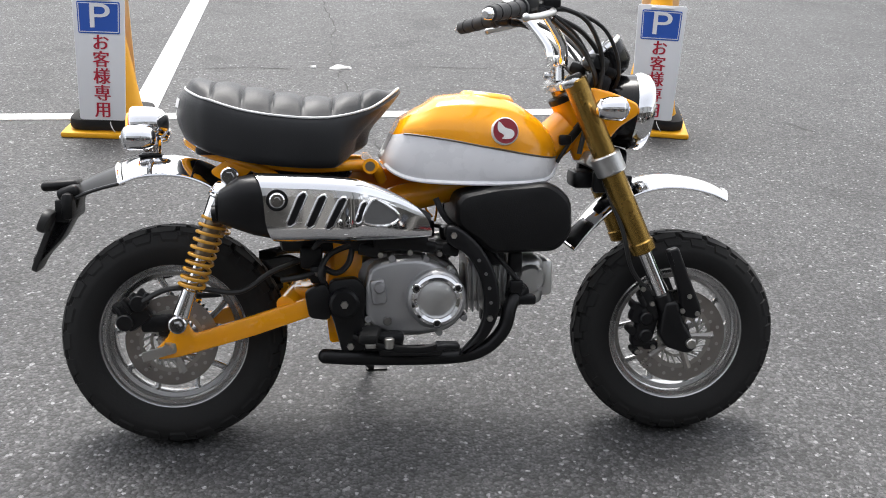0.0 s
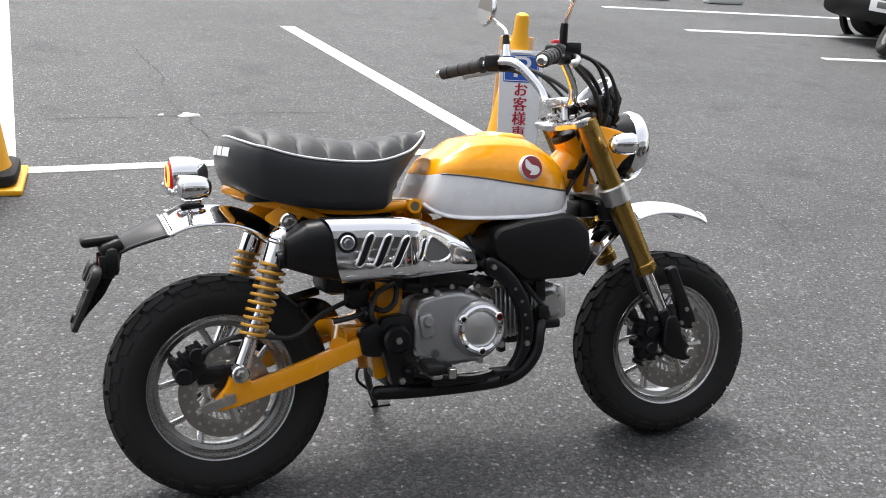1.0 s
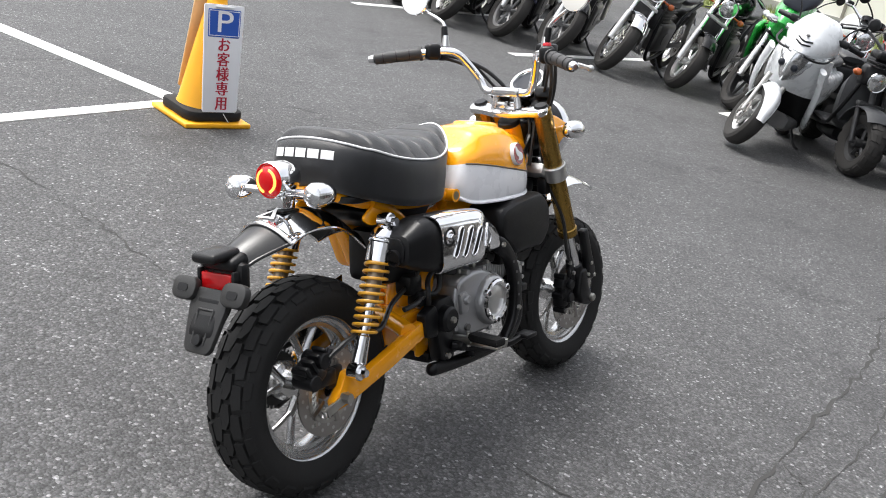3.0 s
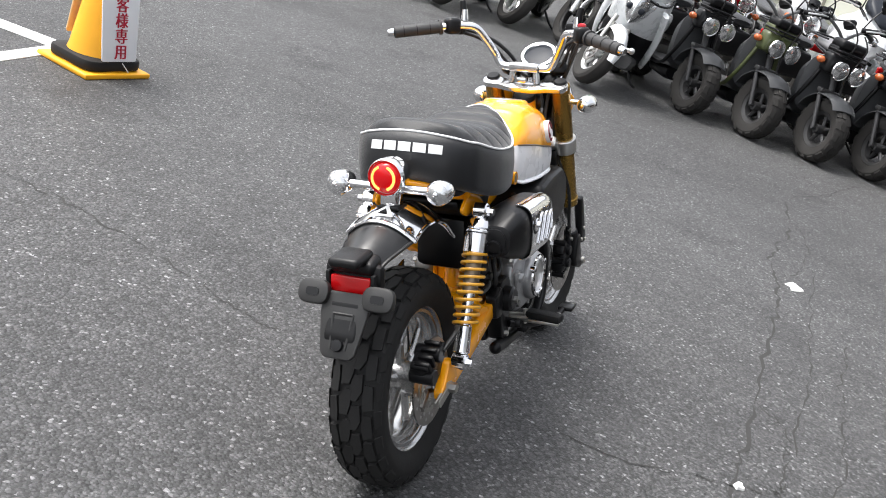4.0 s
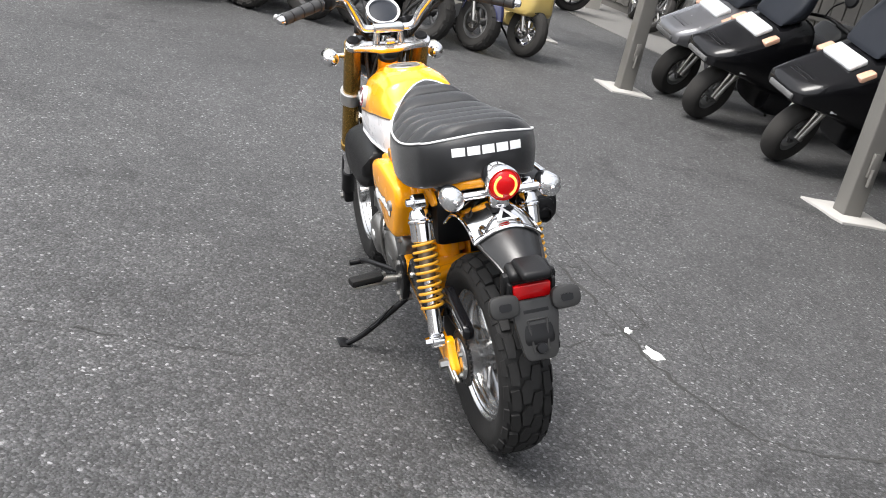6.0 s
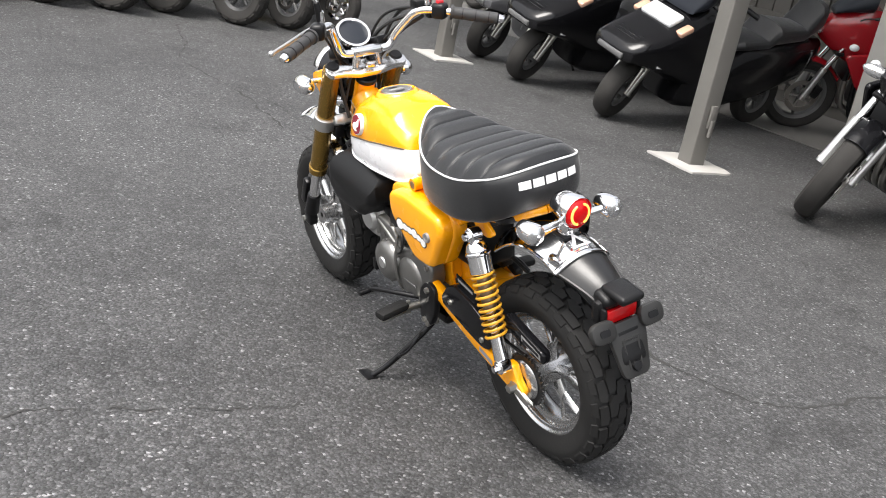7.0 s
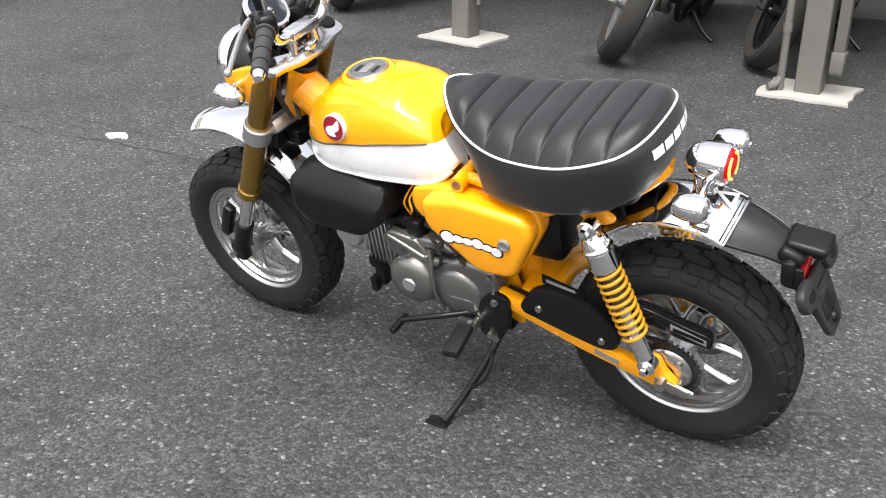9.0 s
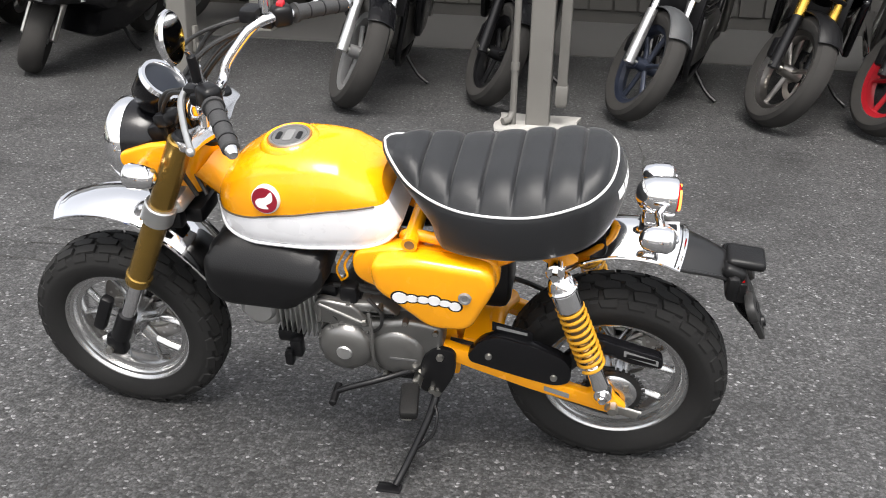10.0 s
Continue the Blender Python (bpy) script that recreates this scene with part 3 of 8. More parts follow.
# chain case
s = Shape()
s.plate(corners([(0.318, 0.352), (0.290, 0.395), (0.255, 0.412), (0.18, 0.396), (0.115, 0.370), (0.094, 0.345), (0.094, 0.298), (0.130, 0.286), (0.20, 0.302), (0.312, 0.333)], 0.018), 0.098, 0.126, 0.005)
s.plate(corners([(0.12, 0.345), (0.06, 0.420), (0.03, 0.415), (-0.02, 0.400), (-0.092, 0.382), (-0.096, 0.350), (-0.03, 0.356), (0.03, 0.378), (0.07, 0.352), (0.10, 0.31)], 0.012), 0.082, 0.108, 0.005)
case = part("chain_case", s, GLOSS, bike, "black steel chain guard")
for n, pts in enumerate([[(0.185, 0.404), (0.262, 0.423), (0.262, 0.436), (0.185, 0.416)], [(-0.012, 0.380), (-0.085, 0.360), (-0.085, 0.374), (-0.012, 0.395)]]):
    tab = part("warning_label", Shape().plate(pts, 0.1085 + 0.0 * n, 0.1095, 0), GLOSS if n == 0 else LABEL, case)
    cx_, cz_ = sum(p[0] for p in pts) / 4, sum(p[1] for p in pts) / 4
    part("label_print", Shape().plate([(cx_ + (x - cx_) * 0.85, cz_ + (z - cz_) * 0.6) for x, z in pts], 0.1096, 0.1101, 0), LABEL if n == 0 else GLOSS, tab)
part("label_tab", Shape().plate([(0.180, 0.396), (0.266, 0.415), (0.266, 0.438), (0.180, 0.418)], 0.1045, 0.1080, 0.001), GLOSS, case)
for x, z in ((0.271, 0.356), (0.130, 0.313)):
    part("screw", Shape().rod((x, 0.125, z), (x, 0.131, z), 0.0085, 0.007, 12), STEEL, case)

# shocks
for q in (-1, 1):
    a, b = Vector((0.024, q * 0.138, 0.298)), Vector((0.138, q * 0.136, 0.614))
    d = (b - a)
    L = lambda t: a + d * t
    sh = part("shock_absorber", Shape().rod(L(0.05), L(0.75), 0.0125, seg=18).rod(L(0.05), L(0.24), 0.019, 0.016, 18, 0.003), CHROME, bike, "chrome damper with yellow coil spring")
    n, coil = 10, []
    u = d.normalized()
    e1 = u.orthogonal().normalized()
    e2 = u.cross(e1)
    N = n * 18
    for i in range(N + 1):
        t = i / N
        g = 2 * math.pi * n * t
        coil.append(L(0.235 + 0.50 * t) + (e1 * math.cos(g) + e2 * math.sin(g)) * (0.0262 + 0.001 * math.sin(3 * t)))
    s = Shape()
    rings = []
    for i, p in enumerate(coil):
        tt = (coil[min(i + 1, N)] - coil[max(i - 1, 0)]).normalized()
        side = u.cross(tt).normalized()
        up = tt.cross(side)
        rings.append([p + side * 0.0038 * math.cos(k * math.pi / 3) + up * 0.0038 * math.sin(k * math.pi / 3) for k in range(6)])
    part("spring", s.rings(rings), SPRING, sh, "yellow coil spring", 60)
    part("inner_sleeve", Shape().rod(L(0.45), L(0.74), 0.0175, seg=16), BRONZE, sh)
    part("sleeve", Shape().rod(L(0.715), L(0.85), 0.0285, 0.0285, 28, 0.002), CHROME, sh, "chrome upper spring sleeve")
    part("cap", Shape().rod(L(0.845), L(0.875), 0.0315, 0.0315, 28, 0.003).rod(L(0.87), L(0.945), 0.029, 0.024, 28, 0.005), CHROME, sh, "chrome spring cap")
    for t in (0.0, 1.0):
        p = L(t)
        part("mount", Shape().rod(p - Vector((0, 0.016, 0)), p + Vector((0, 0.016, 0)), 0.019, seg=18, bevel=0.003).rod(p + Vector((0, q * 0.016, 0)), p + Vector((0, q * 0.030, 0)), 0.0105, 0.009, 6), CHROME, sh)
    part("eye_stem", Shape().rod(L(0.92), L(0.99), 0.014, 0.013, 14), CHROME, sh)

# rear brake caliper and hose
s = Shape()
s.box((-0.074, -0.092, 0.312), (0.062, 0.044, 0.060), 0.012, pose(0, 0, 0, 0, -35, 0)).box((-0.030, -0.096, 0.290), (0.06, 0.020, 0.038), 0.008)
s.rod((-0.090, -0.126, 0.298), (-0.090, -0.07, 0.298), 0.018, seg=14, bevel=0.002).rod((-0.060, -0.128, 0.340), (-0.060, -0.07, 0.340), 0.018, seg=14, bevel=0.002)
s.rod((-0.108, -0.118, 0.325), (-0.108, -0.08, 0.325), 0.009, seg=10).rod((-0.040, -0.122, 0.362), (-0.052, -0.122, 0.335), 0.007, seg=10)
s.box((0.0, -0.094, 0.285), (0.05, 0.016, 0.05), 0.008)
rear_caliper = part("rear_caliper", s, BLACK, bike, "black brake caliper")
for k in range(4):
    part("cooling_rib", Shape().box((-0.104 + 0.018 * k, -0.104, 0.322 + 0.010 * k), (0.010, 0.036, 0.036), 0.004, pose(0, 0, 0, 0, -35, 0)), BLACK, rear_caliper)
s = Shape()
s.tube([(-0.050, -0.125, 0.345), (0.0, -0.135, 0.372), (0.06, -0.118, 0.372), (0.15, -0.105, 0.36), (0.22, -0.085, 0.40), (0.30, -0.075, 0.43)], 0.006, 8)
s.tube([(0.30, -0.085, 0.43), (0.33, -0.09, 0.47), (0.40, -0.085, 0.46)], 0.006, 8)
part("brake_hose", s, CABLE, bike)


# mudguards
def guard(path, half, t=0.0025, drop=0.28, steps=5, rim_r=0.004, power=2.2):
    P = spline([Vector((x, 0, z)) for x, z in path], steps)
    top, low = [], []
    for i, p in enumerate(P):
        tt = (P[min(i + 1, len(P) - 1)] - P[max(i - 1, 0)]).normalized()
        n = Vector((0, 1, 0)).cross(tt)
        n = n if n.z > 0 or abs(n.x) > 0.7 else -n
        h = half(i / (len(P) - 1)) if callable(half) else half
        row = []
        for k in range(13):
            v = -1 + k / 6
            row.append((v * h, -drop * h * abs(v) ** power))
        top.append([p + Vector((0, y, 0)) + n * o for y, o in row])
        low.append([p + Vector((0, y, 0)) * 0.985 + n * (o - t) for y, o in row])
    s = Shape()
    s.rings([a + b[::-1] for a, b in zip(top, low)])
    for e in (0, 12):
        line = [r[e] for r in top]
        s.tube(line[::2] + [line[-1]], rim_r, 8, 2)
    s.tube(top[-1], rim_r, 8, 1)
    s.tube(top[0], rim_r, 8, 1)
    return s


rear_guard = part("rear_mudguard", guard([(0.165, 0.575), (0.105, 0.620), (0.045, 0.644), (-0.015, 0.650), (-0.070, 0.645), (-0.114, 0.630)], lambda u: 0.071 + 0.007 * u, 0.0025, 0.52, power=2.0), CHROME, bike, "chrome rear mudguard")
part("extension", guard([(-0.104, 0.630), (-0.150, 0.612), (-0.190, 0.592), (-0.226, 0.568)], lambda u: 0.075 - 0.034 * u, 0.004, 0.52, power=2.0), SATIN, rear_guard, "black plastic mudguard extension")
tri = Shape().at(face((-0.084, 0, 0.6425), (-0.36, 0, 0.93), (1, 0, 0)))
tri.plate([(-0.026, -0.014), (0.026, -0.014), (0, 0.028)], 0.0012, 0.002, 0, axis="z")
part("warning_triangle", tri, LETTER, rear_guard, "white triangle sticker")
tri = Shape().at(face((-0.084, 0, 0.6425), (-0.36, 0, 0.93), (1, 0, 0)))
tri.plate([(-0.012, -0.008), (0.012, -0.008), (0, 0.013)], 0.002, 0.0026, 0, axis="z")
part("triangle_core", tri, GLOSS, rear_guard)
s = Shape()
s.box((-0.236, 0, 0.583), (0.078, 0.068, 0.022), 0.010, pose(0, 0, 0, 0, -5, 0), 3)
s.box((-0.214, 0, 0.568), (0.05, 0.098, 0.03), 0.012, pose(0, 0, 0, 0, -20, 0), 3)
s.box((-0.214, 0, 0.540), (0.028, 0.125, 0.06), 0.012)
s.plate(corners([(-0.191, 0.560), (-0.201, 0.525), (-0.234, 0.467), (-0.292, 0.405), (-0.288, 0.440), (-0.268, 0.475), (-0.258, 0.502), (-0.220, 0.508), (-0.214, 0.557)], 0.008), -0.036, 0.036, 0.008, 3)
plate_holder = part("plate_bracket", s, MATT, bike, "black plastic number plate holder without a plate")
s = Shape().at(face((-0.274, 0, 0.456), (-0.92, 0, 0.40), (0, 0, 1)))
s.plate(corners([(-0.048, 0.066), (-0.052, 0.030), (-0.038, -0.055), (-0.028, -0.066), (0.028, -0.066), (0.038, -0.055), (0.052, 0.030), (0.048, 0.066)], 0.012), -0.010, 0.003, 0.003, axis="z")
part("plate_mount", s, PLATEGREY, plate_holder, "grey plastic mount")
ear_m = s.m
for a, b in (((-0.022, 0.022), (-0.016, -0.048)), ((0.022, 0.022), (0.016, -0.048)), ((-0.022, 0.022), (0.022, 0.022))):
    part("rib", Shape().at(ear_m).rod((a[0], a[1], 0.0025), (b[0], b[1], 0.0025), 0.003, seg=8), PLATEGREY, plate_holder)
for q in (-1, 1):
    s = Shape().at(ear_m)
    s.plate(corners([(q * 0.070 - 0.034, 0.034), (q * 0.070 + 0.034, 0.034), (q * 0.070 + 0.034, 0.084), (q * 0.070 - 0.034, 0.084)], 0.024), -0.006, 0.014, 0.006, axis="z")
    part("plate_ear", s, PLATEGREY, plate_holder)
    part("ear_hole", Shape().at(ear_m).plate(corners([(q * 0.070 - 0.014, 0.050), (q * 0.070 + 0.014, 0.050), (q * 0.070 + 0.014, 0.066), (q * 0.070 - 0.014, 0.066)], 0.006), 0.014, 0.0155, 0.0, axis="z"), BLACK, plate_holder)
s = Shape().at(ear_m)
s.lathe([(0.0, 0.004), (0.013, 0.004), (0.011, 0.010), (0.0, 0.011)], Matrix.Translation((0, -0.040, 0)), 18)
part("plate_screw", s, BLACK, plate_holder)
for q in (-1, 1):
    part("reflector_cheek", Shape().box((-0.226, q * 0.049, 0.530), (0.030, 0.010, 0.048), 0.004), MATT, plate_holder)
s = Shape().box((-0.232, 0, 0.529), (0.014, 0.086, 0.034), 0.003)
part("reflector", s, REDLENS, plate_holder, "red rear reflector")

# tail lamp and rear indicators
TL = Vector((-0.082, 0, 0.715))
s = Shape().lathe([(0.0, 0.080), (0.016, 0.077), (0.030, 0.066), (0.037, 0.046), (0.0395, 0.018), (0.040, 0.003), (0.0375, -0.001), (0.0345, 0.006), (0.0, 0.007)], face(TL, (1, 0, 0.05)), 36)
lamp_stem = Shape().box(TL + Vector((0.040, 0, -0.045)), (0.045, 0.042, 0.05), 0.012, seg=3)
tail = part("tail_lamp", s, CHROME, bike, "round chrome tail lamp, lit")
part("stem", lamp_stem, CHROME, tail)
# Thin black block added for the dark reflection in the chrome below the stem.
part("stem_foot", Shape().box(TL + Vector((0.040, 0, -0.067)), (0.050, 0.048, 0.006), 0.002), BLACK, tail)
part("lens", Shape().lathe([(0.0, -0.012), (0.018, -0.010), (0.029, -0.004), (0.0340, 0.006)], face(TL, (1, 0, 0.05)), 32), REDGLOW, tail, "glowing red lens")
s = Shape()
for g0 in (0.35, math.pi + 0.35):
    s.tube([TL + Vector((-0.0075, 0.0245 * math.cos(g0 + k * 0.34 - math.pi / 2), 0.0245 * math.sin(g0 + k * 0.34 - math.pi / 2))) for k in range(8)], 0.0030, 8, 3)
part("led_ring", s, AMBERGLOW, tail)
s = Shape()
for q in (-1, 1):
    s.tube([(-0.05, q * 0.02, 0.688), (-0.055, q * 0.06, 0.690), (-0.058, q * 0.10, 0.691)], 0.009, 12, 3)
part("indicator_stalk", s, CHROME, bike)


def indicator(x, y, z, d):
    """A bullet-shaped lamp whose lens looks along d (1 ahead, -1 back)."""
    m = face((x, y, z), (d, 0, 0))
    ob = part("indicator", Shape().lathe([(0.0, -0.046), (0.012, -0.044), (0.021, -0.036), (0.0255, -0.018), (0.0265, 0.010), (0.024, 0.014), (0.0, 0.012)], m, 28), CHROME, bike, "chrome bullet indicator")
    part("lens", Shape().lathe([(0.0235, 0.012), (0.0225, 0.018), (0.014, 0.024), (0.0, 0.026)], m, 24), LAMPGLASS, ob, "clear lens")
    part("bulb", Shape().ball(m @ Vector((0, 0, 0.024)), 0.006), CHROME, ob)
    return ob


for q in (-1, 1):
    indicator(-0.060, q * 0.114, 0.691, -1)


# seat
PIPE = soft([0.03, 0.056, 0.10, 0.17, 0.26, 0.346, 0.42, 0.455, 0.50], [0.798, 0.790, 0.770, 0.750, 0.738, 0.737, 0.752, 0.768, 0.800])
LOW = soft([0.03, 0.07, 0.18, 0.32, 0.41, 0.45, 0.50], [0.688, 0.668, 0.642, 0.630, 0.637, 0.648, 0.665])
S0, S1 = 0.036, 0.500
PLAN = spline([Vector((x, y, 0)) for x, y in ((0.036, 0.0), (0.038, 0.035), (0.044, 0.070), (0.056, 0.099), (0.078, 0.125), (0.108, 0.142), (0.195, 0.156), (0.296, 0.147), (0.360, 0.130), (0.405, 0.110), (0.445, 0.083), (0.475, 0.052), (0.492, 0.026), (0.500, 0.0))], 9)


def seat_half(x):
    return max(0.0, float(np.interp(x, [p.x for p in PLAN], [p.y for p in PLAN])))


def seat_drop(y):
    """The rear welt arches: lower towards the corners."""
    return 0.014 * min(1.3, (y / 0.13) ** 2)


def welt_z(x, y):
    return PIPE(x) - seat_drop(y) * max(0, 1 - (x - S0) / 0.06)


def skirt_pt(x, y, f):
    """A point of the seat's side, f from the welt (0) down to the lower edge (1)."""
    o = float(np.interp(f, [0, 0.06, 0.2, 0.45, 0.7, 0.9, 1.0, 1.05], [0.0, 0.004, 0.007, 0.008, 0.006, 0.003, -0.004, -0.05]))
    zf = float(np.interp(f, [0, 0.06, 0.2, 0.45, 0.7, 0.9, 1.0, 1.05], [1.0, 0.95, 0.82, 0.55, 0.28, 0.08, 0.0, 0.0]))
    px, l = x - 0.24, math.hypot(x - 0.24, y) or 1
    tilt = 0.0
    if x > 0.36:
        tilt = -0.100 * min(0.6, max(0, f - 0.05)) * 1.25 * min(1, (x - 0.36) / 0.11)
    elif x < 0.09:
        tilt = (0.004 * f - 0.011 * math.sin(math.pi * min(1, f))) * (0.09 - x) / 0.054
    z0 = welt_z(x, y)
    return Vector((0.24 + px * (1 + o * (1 + 0.8 * abs(px) / 0.24) / l) + tilt, y * (1 + o / l), LOW(x) + (z0 - LOW(x)) * zf))


CROWN = soft([0.036, 0.052, 0.074, 0.134, 0.20, 0.263, 0.324, 0.386, 0.448, 0.49, 0.50], [0.010, 0.021, 0.030, 0.045, 0.048, 0.045, 0.041, 0.041, 0.034, 0.014, 0.004])
RIBS = [0.102 + 0.0625 * i for i in range(6)]
xs = sorted(set([p.x for p in PLAN] + [S0 + 0.004 + (S1 - S0 - 0.008) * i / 120 for i in range(121)]))
top = []
for x in xs:
    w, row = seat_half(x), []
    rib = max(math.exp(-((x - r) / 0.0030) ** 2) for r in RIBS)
    puff = 0.5 - 0.5 * math.cos(2 * math.pi * (x - RIBS[0]) / 0.0625)
    inside = min(1, w / 0.09)
    for k in range(29):
        v = -1 + k / 14
        crown = CROWN(x) * (1 - abs(v) ** 4.6) * inside
        row.append((x, v * w, welt_z(x, v * w) + crown + (0.006 * puff ** 0.6 - 0.006 * rib) * (1 - abs(v) ** 8.0) * inside))
    top.append(row)
cover = Shape().rings(top, closed=False)
seat = part("seat", cover, VINYL, bike, "black vinyl seat with white piping and ribbed top", 50)
edge = [(p.x, p.y) for p in PLAN]
loop = edge + [(x, -w) for x, w in edge[::-1]][1:-1]
part("skirt", Shape().rings([[skirt_pt(x, y, f) for x, y in loop] for f in (0.0, 0.06, 0.13, 0.2, 0.32, 0.45, 0.58, 0.7, 0.8, 0.9, 0.96, 1.0, 1.05)], caps=False), VINYL, seat, "", 50)
part("base", Shape().plate(corners([(0.06, 0.11), (0.40, 0.08), (0.40, -0.08), (0.06, -0.11)], 0.04), 0.655, 0.67, 0.003, axis="z"), BLACK, seat)
line = [Vector((x, y + math.copysign(0.002, y), welt_z(x, y) + 0.001)) for x, y in loop[::3]]
part("piping", Shape().tube(line + [line[0]], 0.0026, 8, 2), PIPING, seat, "white welt piping")
# five plain pale marks where the maker's name is printed on the back
rear_x = lambda y: float(np.interp(abs(y), [p.y for p in PLAN[:40]], [p.x for p in PLAN[:40]]))
for i in range(5):
    rows_ = []
    for k in range(6):
        y = 0.080 - 0.033 * i - 0.028 * k / 5
        arch = 0.10 * (y / 0.08) ** 2
        rows_.append([skirt_pt(rear_x(y), y, f) + Vector((-0.0016, 0, 0)) for f in (0.20 - arch * 0.3, 0.25 - arch * 0.3, 0.31 - arch * 0.3, 0.36 - arch * 0.3)])
    part("print_bar", Shape().rings(rows_, closed=False), LETTER, seat)

# fuel tank
T0, T1 = 0.455, 0.862
TOPZ = soft([0.455, 0.486, 0.528, 0.551, 0.583, 0.64, 0.698, 0.75, 0.803, 0.832, 0.85, 0.862], [0.738, 0.752, 0.767, 0.775, 0.785, 0.792, 0.790, 0.778, 0.746, 0.720, 0.693, 0.662])
BOT = soft([0.455, 0.487, 0.548, 0.70, 0.80, 0.836, 0.85, 0.862], [0.646, 0.618, 0.601, 0.596, 0.600, 0.608, 0.626, 0.646])
SPLIT = soft([0.455, 0.486, 0.584, 0.683, 0.795, 0.84, 0.862], [0.700, 0.703, 0.694, 0.677, 0.658, 0.652, 0.654])


def tank_half(x):
    t = (x - T0) / (T1 - T0)
    w = lerp([0, 0.2, 0.5, 0.75, 1], [0.098, 0.112, 0.121, 0.118, 0.100])(t)
    rear = (1 - (1 - min(1, t / 0.12)) ** 2.4) ** (1 / 2.4)
    front = (1 - (1 - min(1, (1 - t) / 0.27)) ** 2.4) ** (1 / 2.4)
    return w * (0.66 + 0.34 * rear) * max(front, 0.03)


def raked(p):
    """The tank's back end slopes forward as it rises."""
    x, y, z = p
    return (x + 0.50 * max(0, z - 0.642) * max(0, 1 - (x - T0) / 0.125), y, z)


HALF_SECTION = spline([Vector((*p, 0)) for p in ((1.0, 0.0), (0.985, 0.22), (0.93, 0.46), (0.83, 0.68), (0.76, 0.79), (0.56, 0.925), (0.30, 0.985), (0.0, 1.0))], 4)
TANK_SECTION = [(p.x, p.y) for p in HALF_SECTION] + [(-p.x, p.y) for p in HALF_SECTION[-2::-1]]
upper, lower = [], []
for t in [i / 56 for i in range(57)]:
    x = T0 + (T1 - T0) * t
    w, zt, zs, zb = tank_half(x), TOPZ(x), SPLIT(x), BOT(x)
    zs = min(zs, zt - 0.004)
    row = []
    for u, h in TANK_SECTION:
        row.append((x, w * u, zs + (zt - zs) * h))
    upper.append([raked(p) for p in row])
    low = []
    for q in (1, -1):
        side = []
        for k in range(9):
            f = k / 8
            side.append((x, q * w * (1.0 + 0.02 * math.sin(math.pi * f) - 0.03 * f * f - 0.04 * max(0, f - 0.85) / 0.15), zs + (zb - zs) * f))
        low.append(side)
    lower.append([raked(p) for p in low[0] + low[1][::-1]])
tank = part("fuel_tank", Shape().rings(upper, closed=False), YELLOW, bike, "yellow and white fuel tank", 60)
end = [Vector(p) for p in upper[0]]
mid_ = sum(end, Vector()) / len(end)
part("tank_back", Shape().rings([end, [mid_ + (p - mid_) * 0.5 for p in end], [mid_ + (p - mid_) * 0.02 for p in end]]), YELLOW, tank)
end = [Vector(p) for p in lower[0]]
mid_ = sum(end, Vector()) / len(end)
part("lower_back", Shape().rings([end, [mid_ + (p - mid_) * 0.5 for p in end], [mid_ + (p - mid_) * 0.02 for p in end]]), WHITE, tank)
part("lower_half", Shape().rings(lower, closed=False), WHITE, tank, "white lower tank half", 60)
for q in (-1, 1):
    xx = [T0 + 0.01 + (T1 - T0 - 0.014) * i / 24 for i in range(25)]
    part("seam_lip", Shape().tube([(x, q * (tank_half(x) * 0.95 + 0.002), BOT(x) + 0.001) for x in xx], 0.0055, 8, 2, 0.7), WHITE, tank)
    part("stripe", Shape().tube([raked((x, q * (tank_half(x) + 0.0006), min(SPLIT(x), TOPZ(x) - 0.004))) for x in xx[1:]], 0.0022, 6, 2), LABELDARK, tank)
    bx, bz = 0.724, 0.711
    w0 = tank_half(bx)
    m = face((bx, q * (w0 * 0.985 + 0.001), bz), (0.10, q, 0.16)) @ Matrix.Diagonal((1.2, 1.2, 1.2, 1))
    badge = part("badge", Shape().lathe([(0.0, 0.004), (0.0238, 0.004), (0.0252, 0.002), (0.0252, -0.010), (0.0, -0.012)], m, 32), PIPING, tank, "round maroon emblem with a white wing shape")
    part("enamel", Shape().lathe([(0.0, 0.0052), (0.0225, 0.0052), (0.0232, 0.003), (0.0, 0.002)], m, 32), MAROON, badge)
    k = 1 if q < 0 else -1
    part("wing", Shape().at(m).plate(smooth2([(-0.012 * k, 0.017), (-0.001 * k, 0.006), (0.012 * k, 0.002), (0.016 * k, -0.006), (0.009 * k, -0.014), (-0.007 * k, -0.014), (-0.003 * k, -0.008), (-0.013 * k, -0.001), (-0.015 * k, 0.008)], 3), 0.0045, 0.0062, 0, axis="z"), LETTER, badge)
CAP = face((0.700, 0, TOPZ(0.700) - 0.004), (0.10, 0, 1))
cap = part("filler_cap", Shape().lathe([(0.0, 0.006), (0.034, 0.006), (0.037, 0.003), (0.038, 0.008), (0.043, 0.0085), (0.046, 0.004), (0.046, -0.012), (0.0, -0.012)], CAP, 40), STEEL, tank, "round locking filler cap")
part("filler_collar", Shape().lathe([(0.0465, -0.008), (0.0475, 0.005), (0.052, 0.0075), (0.057, 0.005), (0.064, -0.004), (0.066, -0.014)], CAP, 44), YELLOW, tank, "raised yellow collar round the cap")
part("cap_face", Shape().lathe([(0.0, 0.0075), (0.037, 0.0075), (0.038, 0.005)], CAP, 36), GAUGEGREY, cap)
